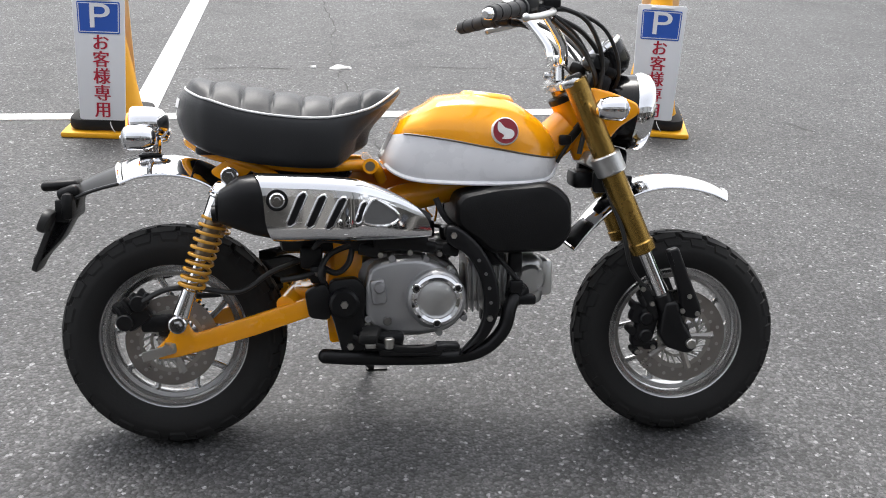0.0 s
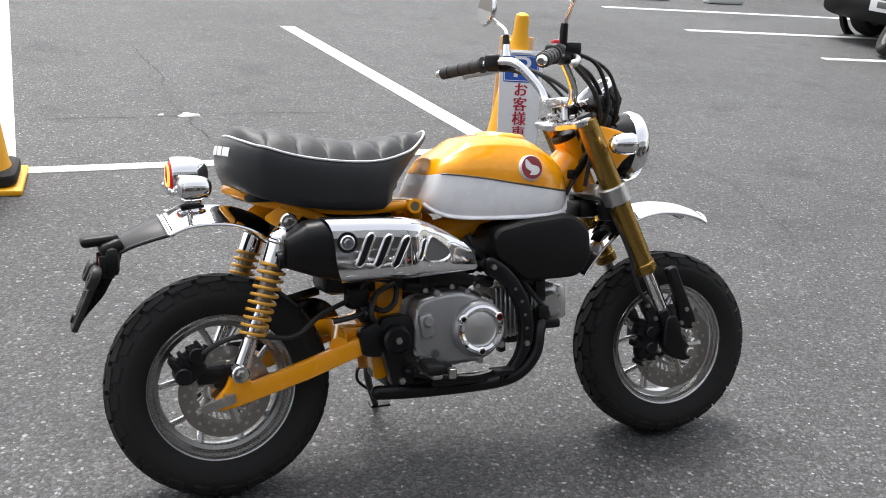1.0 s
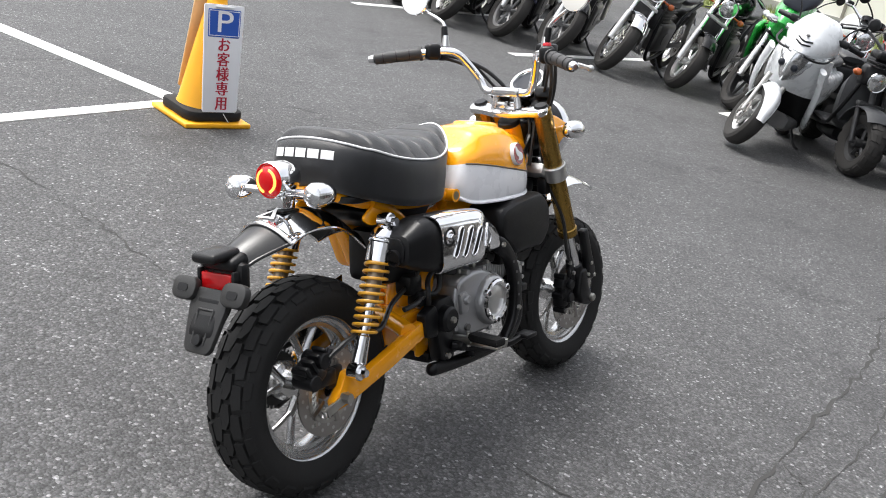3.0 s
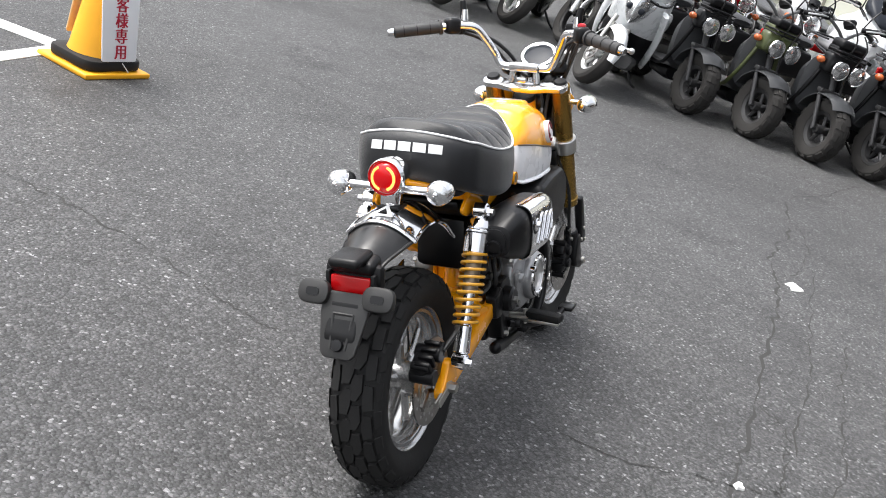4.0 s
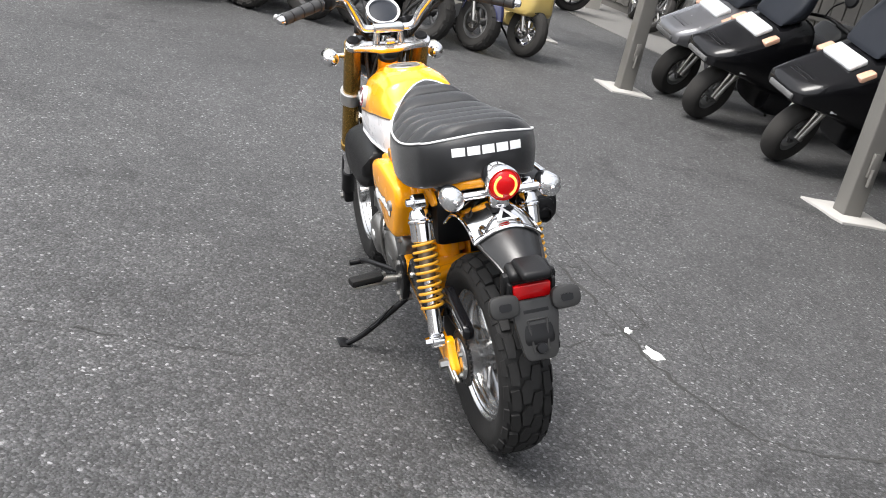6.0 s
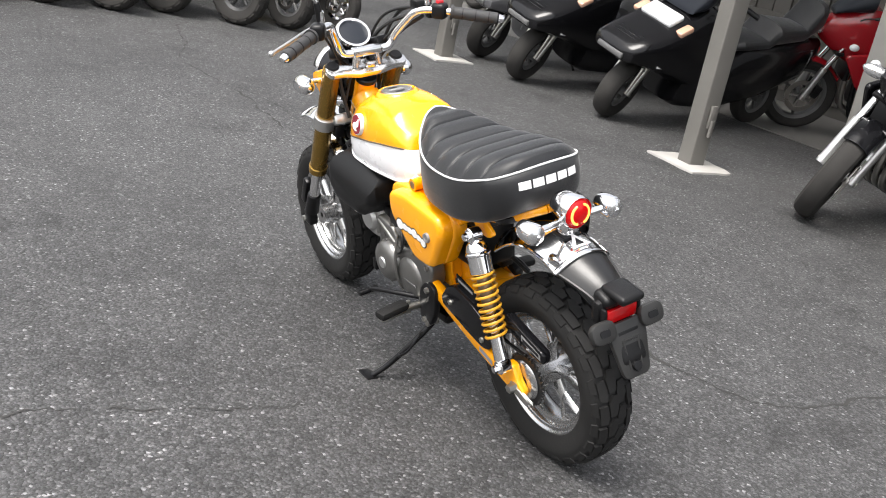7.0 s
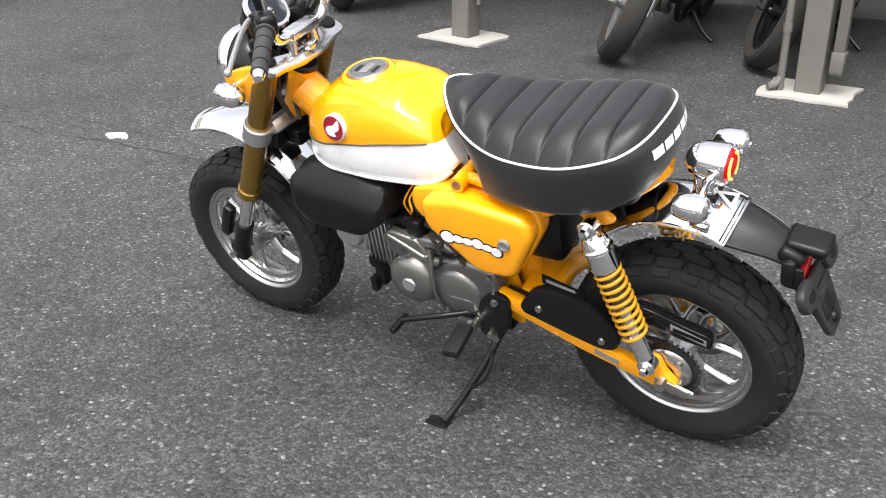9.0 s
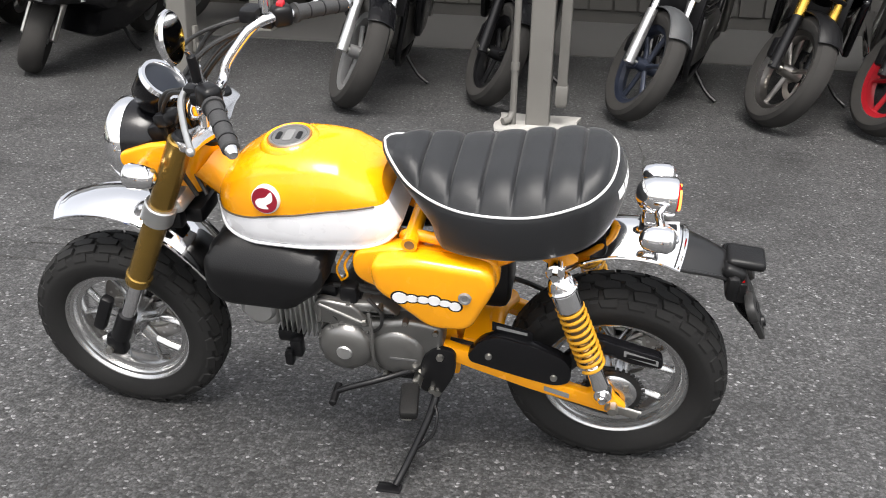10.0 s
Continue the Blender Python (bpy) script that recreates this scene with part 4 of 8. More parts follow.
part("key_cover", Shape().at(CAP).plate(corners([(-0.020, -0.010), (0.022, -0.010), (0.022, 0.010), (-0.020, 0.010)], 0.006), 0.0072, 0.0095, 0.001, axis="z"), LABEL, cap)
# Flat black patches on the cap face, shade of two finger hollows.
for q in (-1, 1):
    part("finger_hollow", Shape().at(CAP).plate(corners([(-0.016, q * 0.022 - 0.006), (0.014, q * 0.022 - 0.006), (0.018, q * 0.022 + 0.006), (-0.012, q * 0.022 + 0.006)], 0.005), 0.0072, 0.0079, 0, axis="z"), BLACK, cap)

# side cover on the left
s = Shape().plate(corners([(0.558, 0.598), (0.47, 0.618), (0.40, 0.612), (0.26, 0.612), (0.246, 0.56), (0.305, 0.443), (0.395, 0.436), (0.475, 0.495), (0.556, 0.532)], 0.03), 0.075, 0.120, 0.008)
s.plate(corners([(0.512, 0.602), (0.42, 0.620), (0.266, 0.606), (0.252, 0.562), (0.306, 0.446), (0.390, 0.442), (0.460, 0.500), (0.506, 0.534)], 0.026), 0.10, 0.160, 0.017, 4)
cover = part("side_cover", s, YELLOW, bike, "yellow side cover", 50)
s = Shape().lathe([(0.0, 0.005), (0.006, 0.005), (0.008, 0.007), (0.0125, 0.007), (0.014, 0.0)], face((0.315, 0.1595, 0.539), (0, 1, 0)), 22)
part("cover_bolt", s, LABEL, cover)
WORD = [(0.449, 0.032, 0.028, -0.002), (0.424, 0.027, 0.018, 0.0), (0.401, 0.027, 0.017, 0.001), (0.378, 0.026, 0.024, 0.003), (0.356, 0.026, 0.016, 0.0), (0.335, 0.024, 0.022, -0.004)]
for x, w, h, dz in WORD:
    z = 0.527 + dz - (0.45 - x) * 0.07
    blob = [(x + w * 0.5 * math.cos(a), z + h * 0.5 * math.sin(a)) for a in [k * math.pi / 8 for k in range(16)]]
    edge_ = [(x + (w * 0.5 + 0.0042) * math.cos(a), z + (h * 0.5 + 0.0036) * math.sin(a)) for a in [k * math.pi / 8 for k in range(16)]]
    part("print_edge", Shape().plate(edge_, 0.1596, 0.1606, 0), BLACK, cover)
    part("print_mark", Shape().plate(blob, 0.1606, 0.1614, 0), LETTER, cover)
s = Shape().tube([(0.565, 0.085, 0.57), (0.58, 0.095, 0.545), (0.575, 0.10, 0.52), (0.59, 0.09, 0.50)], 0.0028, 8)
s.tube([(0.58, 0.07, 0.57), (0.60, 0.09, 0.53), (0.595, 0.08, 0.49)], 0.0026, 8)
part("fuel_hose", s, YELLOW, bike)

# air box
def swept(outlines):
    """Rounded outlines in the side plane, each at its own y, joined into one body."""
    return Shape().rings([[Vector((x, y, z)) for x, z in pts] for y, pts in outlines])


def shrink(pts, d):
    cx, cz = sum(p[0] for p in pts) / len(pts), sum(p[1] for p in pts) / len(pts)
    return [(x - d * (1 if x > cx else -1) * min(1, abs(x - cx) / 0.08), z - d * (1 if z > cz else -1) * min(1, abs(z - cz) / 0.05)) for x, z in pts]


AIR = corners([(0.618, 0.575), (0.70, 0.592), (0.830, 0.602), (0.874, 0.566), (0.879, 0.488), (0.846, 0.448), (0.694, 0.444), (0.664, 0.470), (0.616, 0.508)], 0.022)
box = part("air_box", swept([(-0.142, shrink(AIR, 0.020)), (-0.139, shrink(AIR, 0.009)), (-0.132, shrink(AIR, 0.003)), (-0.120, AIR), (0.080, AIR), (0.088, AIR)]), MATT, bike, "black grained plastic air box", 28)
capped = lambda top_: [(x, min(z, top_ + 0.06 * (x - 0.62))) for x, z in AIR]
s = swept([(0.084, shrink(AIR, -0.003)), (0.096, shrink(AIR, -0.003)), (0.108, capped(0.588)), (0.124, capped(0.574)), (0.138, capped(0.560)), (0.147, shrink(capped(0.552), 0.005)), (0.153, shrink(capped(0.548), 0.011)), (0.157, shrink(capped(0.545), 0.019)), (0.158, shrink(capped(0.540), 0.028))])
part("side_panel", s, MATT, box, "", 28)
part("mount", Shape().box((0.64, -0.06, 0.598), (0.07, 0.05, 0.014), 0.005), BLACK, box)

# exhaust
def muffler_ring(x, y0, y1, z0, z1, n=28, p=3.2):
    out = []
    for k in range(n):
        a = 2 * math.pi * k / n
        c, sn = math.cos(a), math.sin(a)
        out.append((x, (y0 + y1) / 2 + (y1 - y0) / 2 * math.copysign(abs(c) ** (2 / p), c), (z0 + z1) / 2 + (z1 - z0) / 2 * math.copysign(abs(sn) ** (2 / p), sn)))
    return out


MUF = [(0.116, -0.200, -0.150, 0.528, 0.578), (0.120, -0.212, -0.143, 0.520, 0.588), (0.160, -0.228, -0.135, 0.506, 0.616), (0.19, -0.232, -0.130, 0.496, 0.621), (0.235, -0.232, -0.129, 0.487, 0.620), (0.32, -0.230, -0.128, 0.488, 0.617),
       (0.39, -0.227, -0.127, 0.487, 0.611), (0.43, -0.208, -0.126, 0.487, 0.600), (0.48, -0.184, -0.122, 0.487, 0.578), (0.52, -0.172, -0.12, 0.488, 0.556), (0.56, -0.164, -0.12, 0.49, 0.535)]
exhaust = part("exhaust", Shape().rings([muffler_ring(*r) for r in MUF]), BLACK, bike, "matt black silencer with a chrome heat shield", 26)
part("outlet", Shape().lathe([(0.010, 0.0), (0.0185, 0.0), (0.0185, 0.024), (0.0155, 0.024), (0.0155, 0.004)], face((0.128, -0.178, 0.540), (-1, 0, -0.10)), 22), BLACK, exhaust, "short black outlet pipe")
part("end_plate", Shape().plate(corners([(-0.026, -0.024), (0.026, -0.024), (0.028, 0.010), (0.016, 0.028), (-0.020, 0.028), (-0.028, 0.010)], 0.008), 0.0, 0.004, 0.001, axis="z").at(None), BLACK, exhaust).matrix_basis = face((0.1165, -0.176, 0.553), (-1, 0, 0))
fy0 = soft([r[0] for r in MUF], [r[1] for r in MUF])
fz0 = soft([r[0] for r in MUF], [r[3] for r in MUF])
fz1 = soft([r[0] for r in MUF], [r[4] for r in MUF])


def shield_pt(x, f, out=0.004):
    """f runs 0 to 1 round the outer side from the lower to the upper edge."""
    a = math.pi * (1.5 - f * 1.0)
    zc, zh = (fz0(x) + fz1(x)) / 2, (fz1(x) - fz0(x)) / 2
    yc, yh = (fy0(x) - 0.13) / 2, (-0.13 - fy0(x)) / 2
    c, sn = math.cos(a), math.sin(a)
    return Vector((x, yc + (yh + out) * math.copysign(abs(c) ** 0.52, c), zc + (zh + out) * math.copysign(abs(sn) ** 0.52, sn)))


rows, back = [], []
for i in range(41):
    t = i / 40
    row, rowb = [], []
    for k in range(25):
        f = 0.04 + 0.92 * k / 24
        x0 = 0.238 - 0.050 * f
        x1 = 0.562 - 0.10 * max(0, f - 0.45) - 0.01 * max(0, 0.3 - f)
        x = x0 + (x1 - x0) * t
        row.append(shield_pt(x, f))
        rowb.append(shield_pt(x, f, 0.0015))
    rows.append(row)
    back.append(rowb)
shield = part("heat_shield", Shape().rings([a + b[::-1] for a, b in zip(rows, back)]), CHROME, exhaust, "chrome heat shield with slots", 60)


def shield_xz(x, z, out):
    lo, hi = 0.0, 1.0
    for _ in range(24):
        f = (lo + hi) / 2
        lo, hi = (f, hi) if shield_pt(x, f, out).z < z else (lo, f)
    return shield_pt(x, lo, out)


def slot(a, b, r):
    """A slanted opening over the shield: its dark mouth and the bright pressed lip round it."""
    n, rows, rim_l, rim_r = 12, [], [], []
    for i in range(n + 1):
        t = i / n
        x, z = a[0] + (b[0] - a[0]) * t, a[1] + (b[1] - a[1]) * t
        w = r * math.sqrt(max(0.04, 1 - max(0, abs(2 * t - 1) - 0.75) ** 2 / 0.0625))
        rows.append([shield_xz(x - w, z, 0.0052), shield_xz(x, z, 0.0052), shield_xz(x + w, z, 0.0052)])
        rim_l.append(shield_xz(x - w - 0.0012, z, 0.0048))
        rim_r.append(shield_xz(x + w + 0.0012, z, 0.0048))
    return Shape().rings(rows, closed=False), Shape().tube(rim_l + rim_r[::-1] + [rim_l[0]], 0.0024, 8, 1)


for a, b, r in (((0.264, 0.519), (0.293, 0.588), 0.0078), ((0.303, 0.515), (0.333, 0.583), 0.0078), ((0.342, 0.512), (0.374, 0.578), 0.0078), ((0.402, 0.524), (0.417, 0.568), 0.0055)):
    m_, l_ = slot(a, b, r)
    part("slot", m_, BLACK, shield)
    part("slot_rim", l_, CHROME, shield)
win = smooth2([(0.428, 0.567), (0.414, 0.524), (0.470, 0.517), (0.490, 0.536), (0.448, 0.568)], 3)
mid = shield_xz(0.45, 0.542, 0.0052)
part("window", Shape().rings([[shield_xz(x, z, 0.0052) for x, z in win], [shield_xz(0.45 + (x - 0.45) * 0.5, 0.542 + (z - 0.542) * 0.5, 0.0052) for x, z in win]]), GAUGEGREY, shield)
loop_ = [shield_xz(x, z, 0.005) for x, z in win]
part("window_rim", Shape().tube(loop_ + [loop_[0]], 0.0036, 8, 1), CHROME, shield)
p = shield_xz(0.239, 0.572, 0.003)
# Black disc laid on the chrome as the shade of the bolt's recess.
part("bolt_hollow", Shape().rod(p, p + Vector((0, -0.0025, 0)), 0.0225, 0.022, 28), BLACK, shield)
part("shield_bolt", Shape().rod(p, p + Vector((0, -0.005, 0)), 0.0165, 0.015, 24, 0.002).rod(p + Vector((0, -0.004, 0)), p + Vector((0, -0.012, 0)), 0.008, 0.007, 8), CHROME, shield)
s = Shape()
s.tube([(0.79, -0.04, 0.355), (0.765, -0.085, 0.345), (0.745, -0.108, 0.320), (0.730, -0.118, 0.272), (0.690, -0.122, 0.232), (0.63, -0.122, 0.214), (0.50, -0.122, 0.211), (0.40, -0.120, 0.213), (0.335, -0.118, 0.217)], 0.0165, 14, 5)
s.ball((0.335, -0.118, 0.217), 0.0165)
part("header_pipe", s, BLACK, exhaust, "black exhaust pipe")
g_ = [(0.595, 0.506), (0.625, 0.503), (0.672, 0.462), (0.708, 0.395), (0.716, 0.320), (0.692, 0.262), (0.655, 0.228), (0.628, 0.222), (0.668, 0.270), (0.682, 0.320), (0.676, 0.380), (0.645, 0.440), (0.60, 0.470)]
s = Shape().plate(smooth2(g_, 3), -0.146, -0.118, 0.008, 3)
guard_ = part("pipe_guard", s, BLACK, exhaust, "black pressed exhaust guard with small holes")
for x, z in ((0.668, 0.432), (0.684, 0.402), (0.692, 0.370), (0.696, 0.338)):
    part("guard_hole", Shape().rod((x, -0.1455, z), (x, -0.1468, z), 0.004, seg=10), GAUGEGREY, guard_)
for x, z in ((0.612, 0.487), (0.694, 0.303)):
    part("guard_bolt", Shape().rod((x, -0.145, z), (x, -0.153, z), 0.0075, 0.0065, 6), STEEL, guard_)
part("pipe_collar", Shape().rod((0.775, -0.065, 0.352), (0.755, -0.098, 0.338), 0.024, 0.022, 18, 0.003), BLACK, exhaust)

# engine
s = Shape().plate(corners([(0.40, 0.41), (0.47, 0.445), (0.56, 0.44), (0.63, 0.41), (0.65, 0.33), (0.62, 0.265), (0.55, 0.245), (0.45, 0.25), (0.40, 0.29)], 0.03), -0.065, 0.085, 0.01)
s.box((0.50, 0, 0.45), (0.12, 0.09, 0.05), 0.015)
engine = part("engine", s, CASE, bike, "small horizontal single-cylinder engine")
s = Shape().plate(smooth2([(0.426, 0.388), (0.444, 0.421), (0.53, 0.434), (0.592, 0.414), (0.636, 0.373), (0.641, 0.317), (0.607, 0.276), (0.55, 0.265), (0.474, 0.269), (0.432, 0.293), (0.421, 0.332)], 3), -0.128, -0.055, 0.012, 3)
rc = part("clutch_cover", s, CASELIGHT, engine, "silver painted right crankcase cover", 45)
CC = face((0.576, -0.128, 0.347), (0, -1, 0))
part("cover_rim", Shape().lathe([(0.066, -0.01), (0.066, 0.010), (0.060, 0.020), (0.050, 0.024), (0.045, 0.020), (0.045, 0.0)], CC, 44), CASELIGHT, rc)
part("chrome_ring", Shape().lathe([(0.058, 0.016), (0.056, 0.026), (0.050, 0.029), (0.043, 0.026), (0.042, 0.016)], CC, 44), CHROME, rc)
part("cover_face", Shape().lathe([(0.0, 0.022), (0.036, 0.022), (0.043, 0.018)], CC, 36), SILVER, rc)
for a in (30, 150, 270):
    p = CC @ Vector((0.052 * math.cos(radians(a)), 0.052 * math.sin(radians(a)), 0.024))
    lug = part("ring_lug", Shape().rod(p + Vector((0, 0.010, 0)), p + Vector((0, -0.006, 0)), 0.0115, 0.0105, 16, 0.002), CHROME, rc)
    part("screw", Shape().rod(p + Vector((0, -0.006, 0)), p + Vector((0, -0.0068, 0)), 0.006, seg=6), BLACK, lug)
part("oil_boss", Shape().box((0.450, -0.130, 0.362), (0.034, 0.018, 0.056), 0.008, pose(0, 0, 0, 0, -8, 0)), CASELIGHT, rc)
part("oil_cap", Shape().rod((0.452, -0.132, 0.372), (0.452, -0.148, 0.372), 0.014, 0.012, 20, 0.003), CASELIGHT, rc)
part("drain_plug", Shape().rod((0.470, -0.125, 0.296), (0.470, -0.135, 0.296), 0.011, 0.009, 14), CASE, rc)
for x, z in ((0.437, 0.405), (0.48, 0.434), (0.555, 0.431), (0.612, 0.403), (0.640, 0.300), (0.428, 0.300), (0.50, 0.267), (0.585, 0.268)):
    part("cover_screw", Shape().rod((x, -0.085, z), (x, -0.126, z), 0.009, 0.0075, 10), CASELIGHT, rc)
GC = face((0.583, 0.10, 0.345), (0, 1, 0))
s = Shape().lathe([(0.0, 0.050), (0.03, 0.050), (0.052, 0.044), (0.062, 0.030), (0.064, 0.0), (0.064, -0.03), (0.0, -0.03)], GC, 40)
gen = part("generator_cover", s, CASE, engine, "grey round generator cover", 45)
part("plug", Shape().lathe([(0.0, 0.054), (0.016, 0.054), (0.018, 0.050), (0.0, 0.048)], GC, 24), SILVER, gen)
s = Shape().plate(corners([(0.56, 0.405), (0.44, 0.43), (0.375, 0.42), (0.365, 0.37), (0.40, 0.30), (0.47, 0.268), (0.56, 0.28)], 0.03), 0.07, 0.125, 0.014, 3)
s.plate(corners([(0.66, 0.44), (0.60, 0.455), (0.50, 0.46), (0.46, 0.43), (0.62, 0.40)], 0.015), 0.04, 0.115, 0.01)
part("sprocket_cover", s, CASE, engine, "grey sprocket cover", 45)
for k in range(6):
    a = 0.4 + k * math.pi / 3
    x, z = 0.583 + 0.060 * math.cos(a), 0.345 + 0.060 * math.sin(a)
    part("cover_screw", Shape().rod((x, 0.09, z), (x, 0.131, z), 0.0085, 0.007, 8), CASE, gen)
OC = face((0.470, 0.122, 0.338), (0, 1, 0))
oc = part("output_cover", Shape().lathe([(0.0, 0.016), (0.030, 0.016), (0.052, 0.012), (0.060, 0.004), (0.063, -0.03), (0.0, -0.03)], OC, 40), CASE, engine, "grey round output cover", 45)
part("cover_slot", Shape().box((0.455, 0.1385, 0.332), (0.060, 0.002, 0.007), 0.0008), GAUGEGREY, oc)
part("case_ridge", Shape().tube([(0.528, 0.128, 0.445), (0.522, 0.138, 0.41), (0.522, 0.142, 0.37), (0.520, 0.140, 0.32), (0.512, 0.130, 0.28)], 0.0042, 8, 4), CASE, engine)
s = Shape().plate(corners([(0.520, 0.400), (0.560, 0.455), (0.640, 0.468), (0.655, 0.440), (0.640, 0.405), (0.600, 0.392)], 0.012), 0.100, 0.124, 0.006, 3)
br = part("engine_bracket", s, CASE, engine, "grey three-cornered engine bracket", 45)
part("bracket_web", Shape().rod((0.638, 0.122, 0.452), (0.545, 0.126, 0.415), 0.006, 0.005, 10).rod((0.638, 0.122, 0.452), (0.640, 0.124, 0.408), 0.005, 0.005, 10), CASE, br)
part("seam", Shape().lathe([(0.0645, 0.016), (0.0665, 0.014), (0.0645, 0.012)], GC, 44), BLACK, gen)
for x, z in ((0.54, 0.415), (0.45, 0.426), (0.385, 0.405), (0.378, 0.36), (0.42, 0.295), (0.50, 0.272)):
    part("case_bolt", Shape().rod((x, 0.115, z), (x, 0.130, z), 0.0075, 0.0065, 6), STEEL, engine)
for x, z in ((0.64, 0.435), (0.575, 0.452), (0.505, 0.452)):
    part("case_bolt", Shape().rod((x, 0.105, z), (x, 0.122, z), 0.008, 0.007, 6), STEEL, engine)
part("case_rib", Shape().rod((0.60, 0.112, 0.425), (0.535, 0.118, 0.400), 0.005, 0.004, 8), CASE, engine)
part("wire", Shape().tube([(0.645, 0.10, 0.45), (0.615, 0.118, 0.43), (0.60, 0.12, 0.41), (0.62, 0.11, 0.385), (0.66, 0.085, 0.33)], 0.004, 8), CABLE, engine)
part("wire", Shape().tube([(0.53, 0.115, 0.475), (0.50, 0.128, 0.445), (0.505, 0.13, 0.41), (0.53, 0.128, 0.39)], 0.004, 8), CABLE, engine)
part("case_print", Shape().box((0.44, 0.126, 0.352), (0.055, 0.002, 0.006), 0.0005), LABEL, engine)
cyl = part("cylinder", Shape().box((0.70, 0, 0.365), (0.10, 0.09, 0.09), 0.01), SILVER, engine, "finned aluminium cylinder")
for i in range(9):
    part("fin", Shape().box((0.655 + 0.0125 * i, 0, 0.362 + 0.001 * i), (0.005, 0.135 - 0.002 * i, 0.125), 0.002, None, 1), SILVER, cyl)
s = Shape().box((0.795, 0, 0.37), (0.075, 0.125, 0.115), 0.022, seg=3).box((0.84, 0, 0.375), (0.03, 0.10, 0.085), 0.012)
s.rod((0.80, 0.06, 0.375), (0.80, 0.075, 0.375), 0.040, 0.036, 24, 0.004).rod((0.80, -0.06, 0.375), (0.80, -0.078, 0.375), 0.034, 0.03, 24, 0.004)
for k in range(4):
    a = math.pi / 4 + k * math.pi / 2
    s.rod((0.80 + 0.026 * math.cos(a), -0.07, 0.375 + 0.026 * math.sin(a)), (0.80 + 0.026 * math.cos(a), -0.086, 0.375 + 0.026 * math.sin(a)), 0.006, seg=8)
part("cylinder_head", s, SILVER, engine, "cast aluminium cylinder head")
part("throttle_body", Shape().box((0.71, -0.07, 0.44), (0.05, 0.05, 0.06), 0.012).rod((0.66, -0.05, 0.46), (0.78, -0.05, 0.50), 0.022, seg=16), BLACK, engine, "black throttle body")
for p, d in (((0.76, -0.08, 0.42), (0.03, 0.03, 0.05)), ((0.74, 0.03, 0.29), (0.06, 0.06, 0.035)), ((0.72, 0.07, 0.275), (0.03, 0.03, 0.05)), ((0.735, 0.085, 0.255), (0.02, 0.025, 0.04)), ((0.76, -0.10, 0.365), (0.03, 0.02, 0.03)),
             ((0.78, -0.095, 0.335), (0.05, 0.03, 0.022)), ((0.50, -0.09, 0.465), (0.12, 0.05, 0.035)), ((0.42, -0.07, 0.47), (0.07, 0.06, 0.05)), ((0.63, 0.07, 0.465), (0.05, 0.05, 0.035)), ((0.575, 0.095, 0.47), (0.04, 0.035, 0.05)), ((0.55, 0.08, 0.445), (0.07, 0.05, 0.025))):
    part("sensor", Shape().box(p, d, min(d) * 0.25), BLACK, engine)
s = Shape()
s.tube([(0.62, -0.09, 0.53), (0.66, -0.10, 0.50), (0.72, -0.10, 0.43), (0.78, -0.09, 0.36)], 0.006, 8)
s.tube([(0.50, -0.09, 0.49), (0.56, -0.105, 0.46), (0.62, -0.10, 0.455)], 0.007, 8)
s.tube([(0.58, -0.07, 0.56), (0.60, -0.08, 0.52), (0.64, -0.07, 0.48)], 0.007, 8)
s.tube([(0.43, 0.07, 0.46), (0.52, 0.09, 0.475), (0.60, 0.085, 0.48), (0.68, 0.075, 0.45)], 0.006, 8)
part("wiring", s, CABLE, engine)
s = Shape()
s.plate(corners([(0.345, 0.385), (0.405, 0.392), (0.428, 0.36), (0.420, 0.30), (0.424, 0.225), (0.372, 0.222), (0.352, 0.30), (0.335, 0.335)], 0.015), -0.124, -0.085, 0.006)
s.box((0.44, 0, 0.228), (0.14, 0.16, 0.03), 0.01)
bracket = part("footrest_bracket", s, BLACK, bike, "black footrest bracket")
s = Shape().rod((0.376, -0.150, 0.338), (0.376, -0.11, 0.338), 0.032, 0.034, 28, 0.006)
part("pivot_cap", s, BLACK, bracket)
s = Shape().plate(corners([(0.290, 0.362), (0.336, 0.382), (0.352, 0.345), (0.345, 0.298), (0.300, 0.304)], 0.012), -0.130, -0.100, 0.006)
part("arm_cover", s, BLACK, bracket)
s = Shape().plate(corners([(0.34, 0.36), (0.385, 0.37), (0.42, 0.33), (0.425, 0.235), (0.375, 0.225), (0.345, 0.29)], 0.02), 0.11, 0.132, 0.006)
part("left_plate", s, BLACK, bracket)
s = Shape().box((0.455, -0.135, 0.262), (0.10, 0.05, 0.026), 0.010).box((0.52, -0.15, 0.235), (0.14, 0.03, 0.022), 0.008)
part("lower_plate", s, BLACK, bracket)
s = Shape().box((0.305, -0.07, 0.43), (0.05, 0.05, 0.05), 0.010).box((0.32, -0.085, 0.395), (0.035, 0.04, 0.04), 0.008)
part("master_cylinder", s, BLACK, bike, "black rear brake cylinder")
part("cylinder_clip", Shape().rod((0.318, -0.10, 0.405), (0.318, -0.085, 0.375), 0.010, 0.011, 12), STEEL, bike)
for pts in ([(0.345, -0.10, 0.36), (0.325, -0.115, 0.40), (0.345, -0.10, 0.44), (0.40, -0.09, 0.462)], [(0.33, -0.09, 0.41), (0.36, -0.105, 0.40), (0.385, -0.105, 0.42), (0.395, -0.09, 0.455)], [(0.24, -0.105, 0.385), (0.28, -0.11, 0.392), (0.315, -0.10, 0.40)]):
    part("hose", Shape().tube(pts, 0.0065, 8), CABLE, bike)
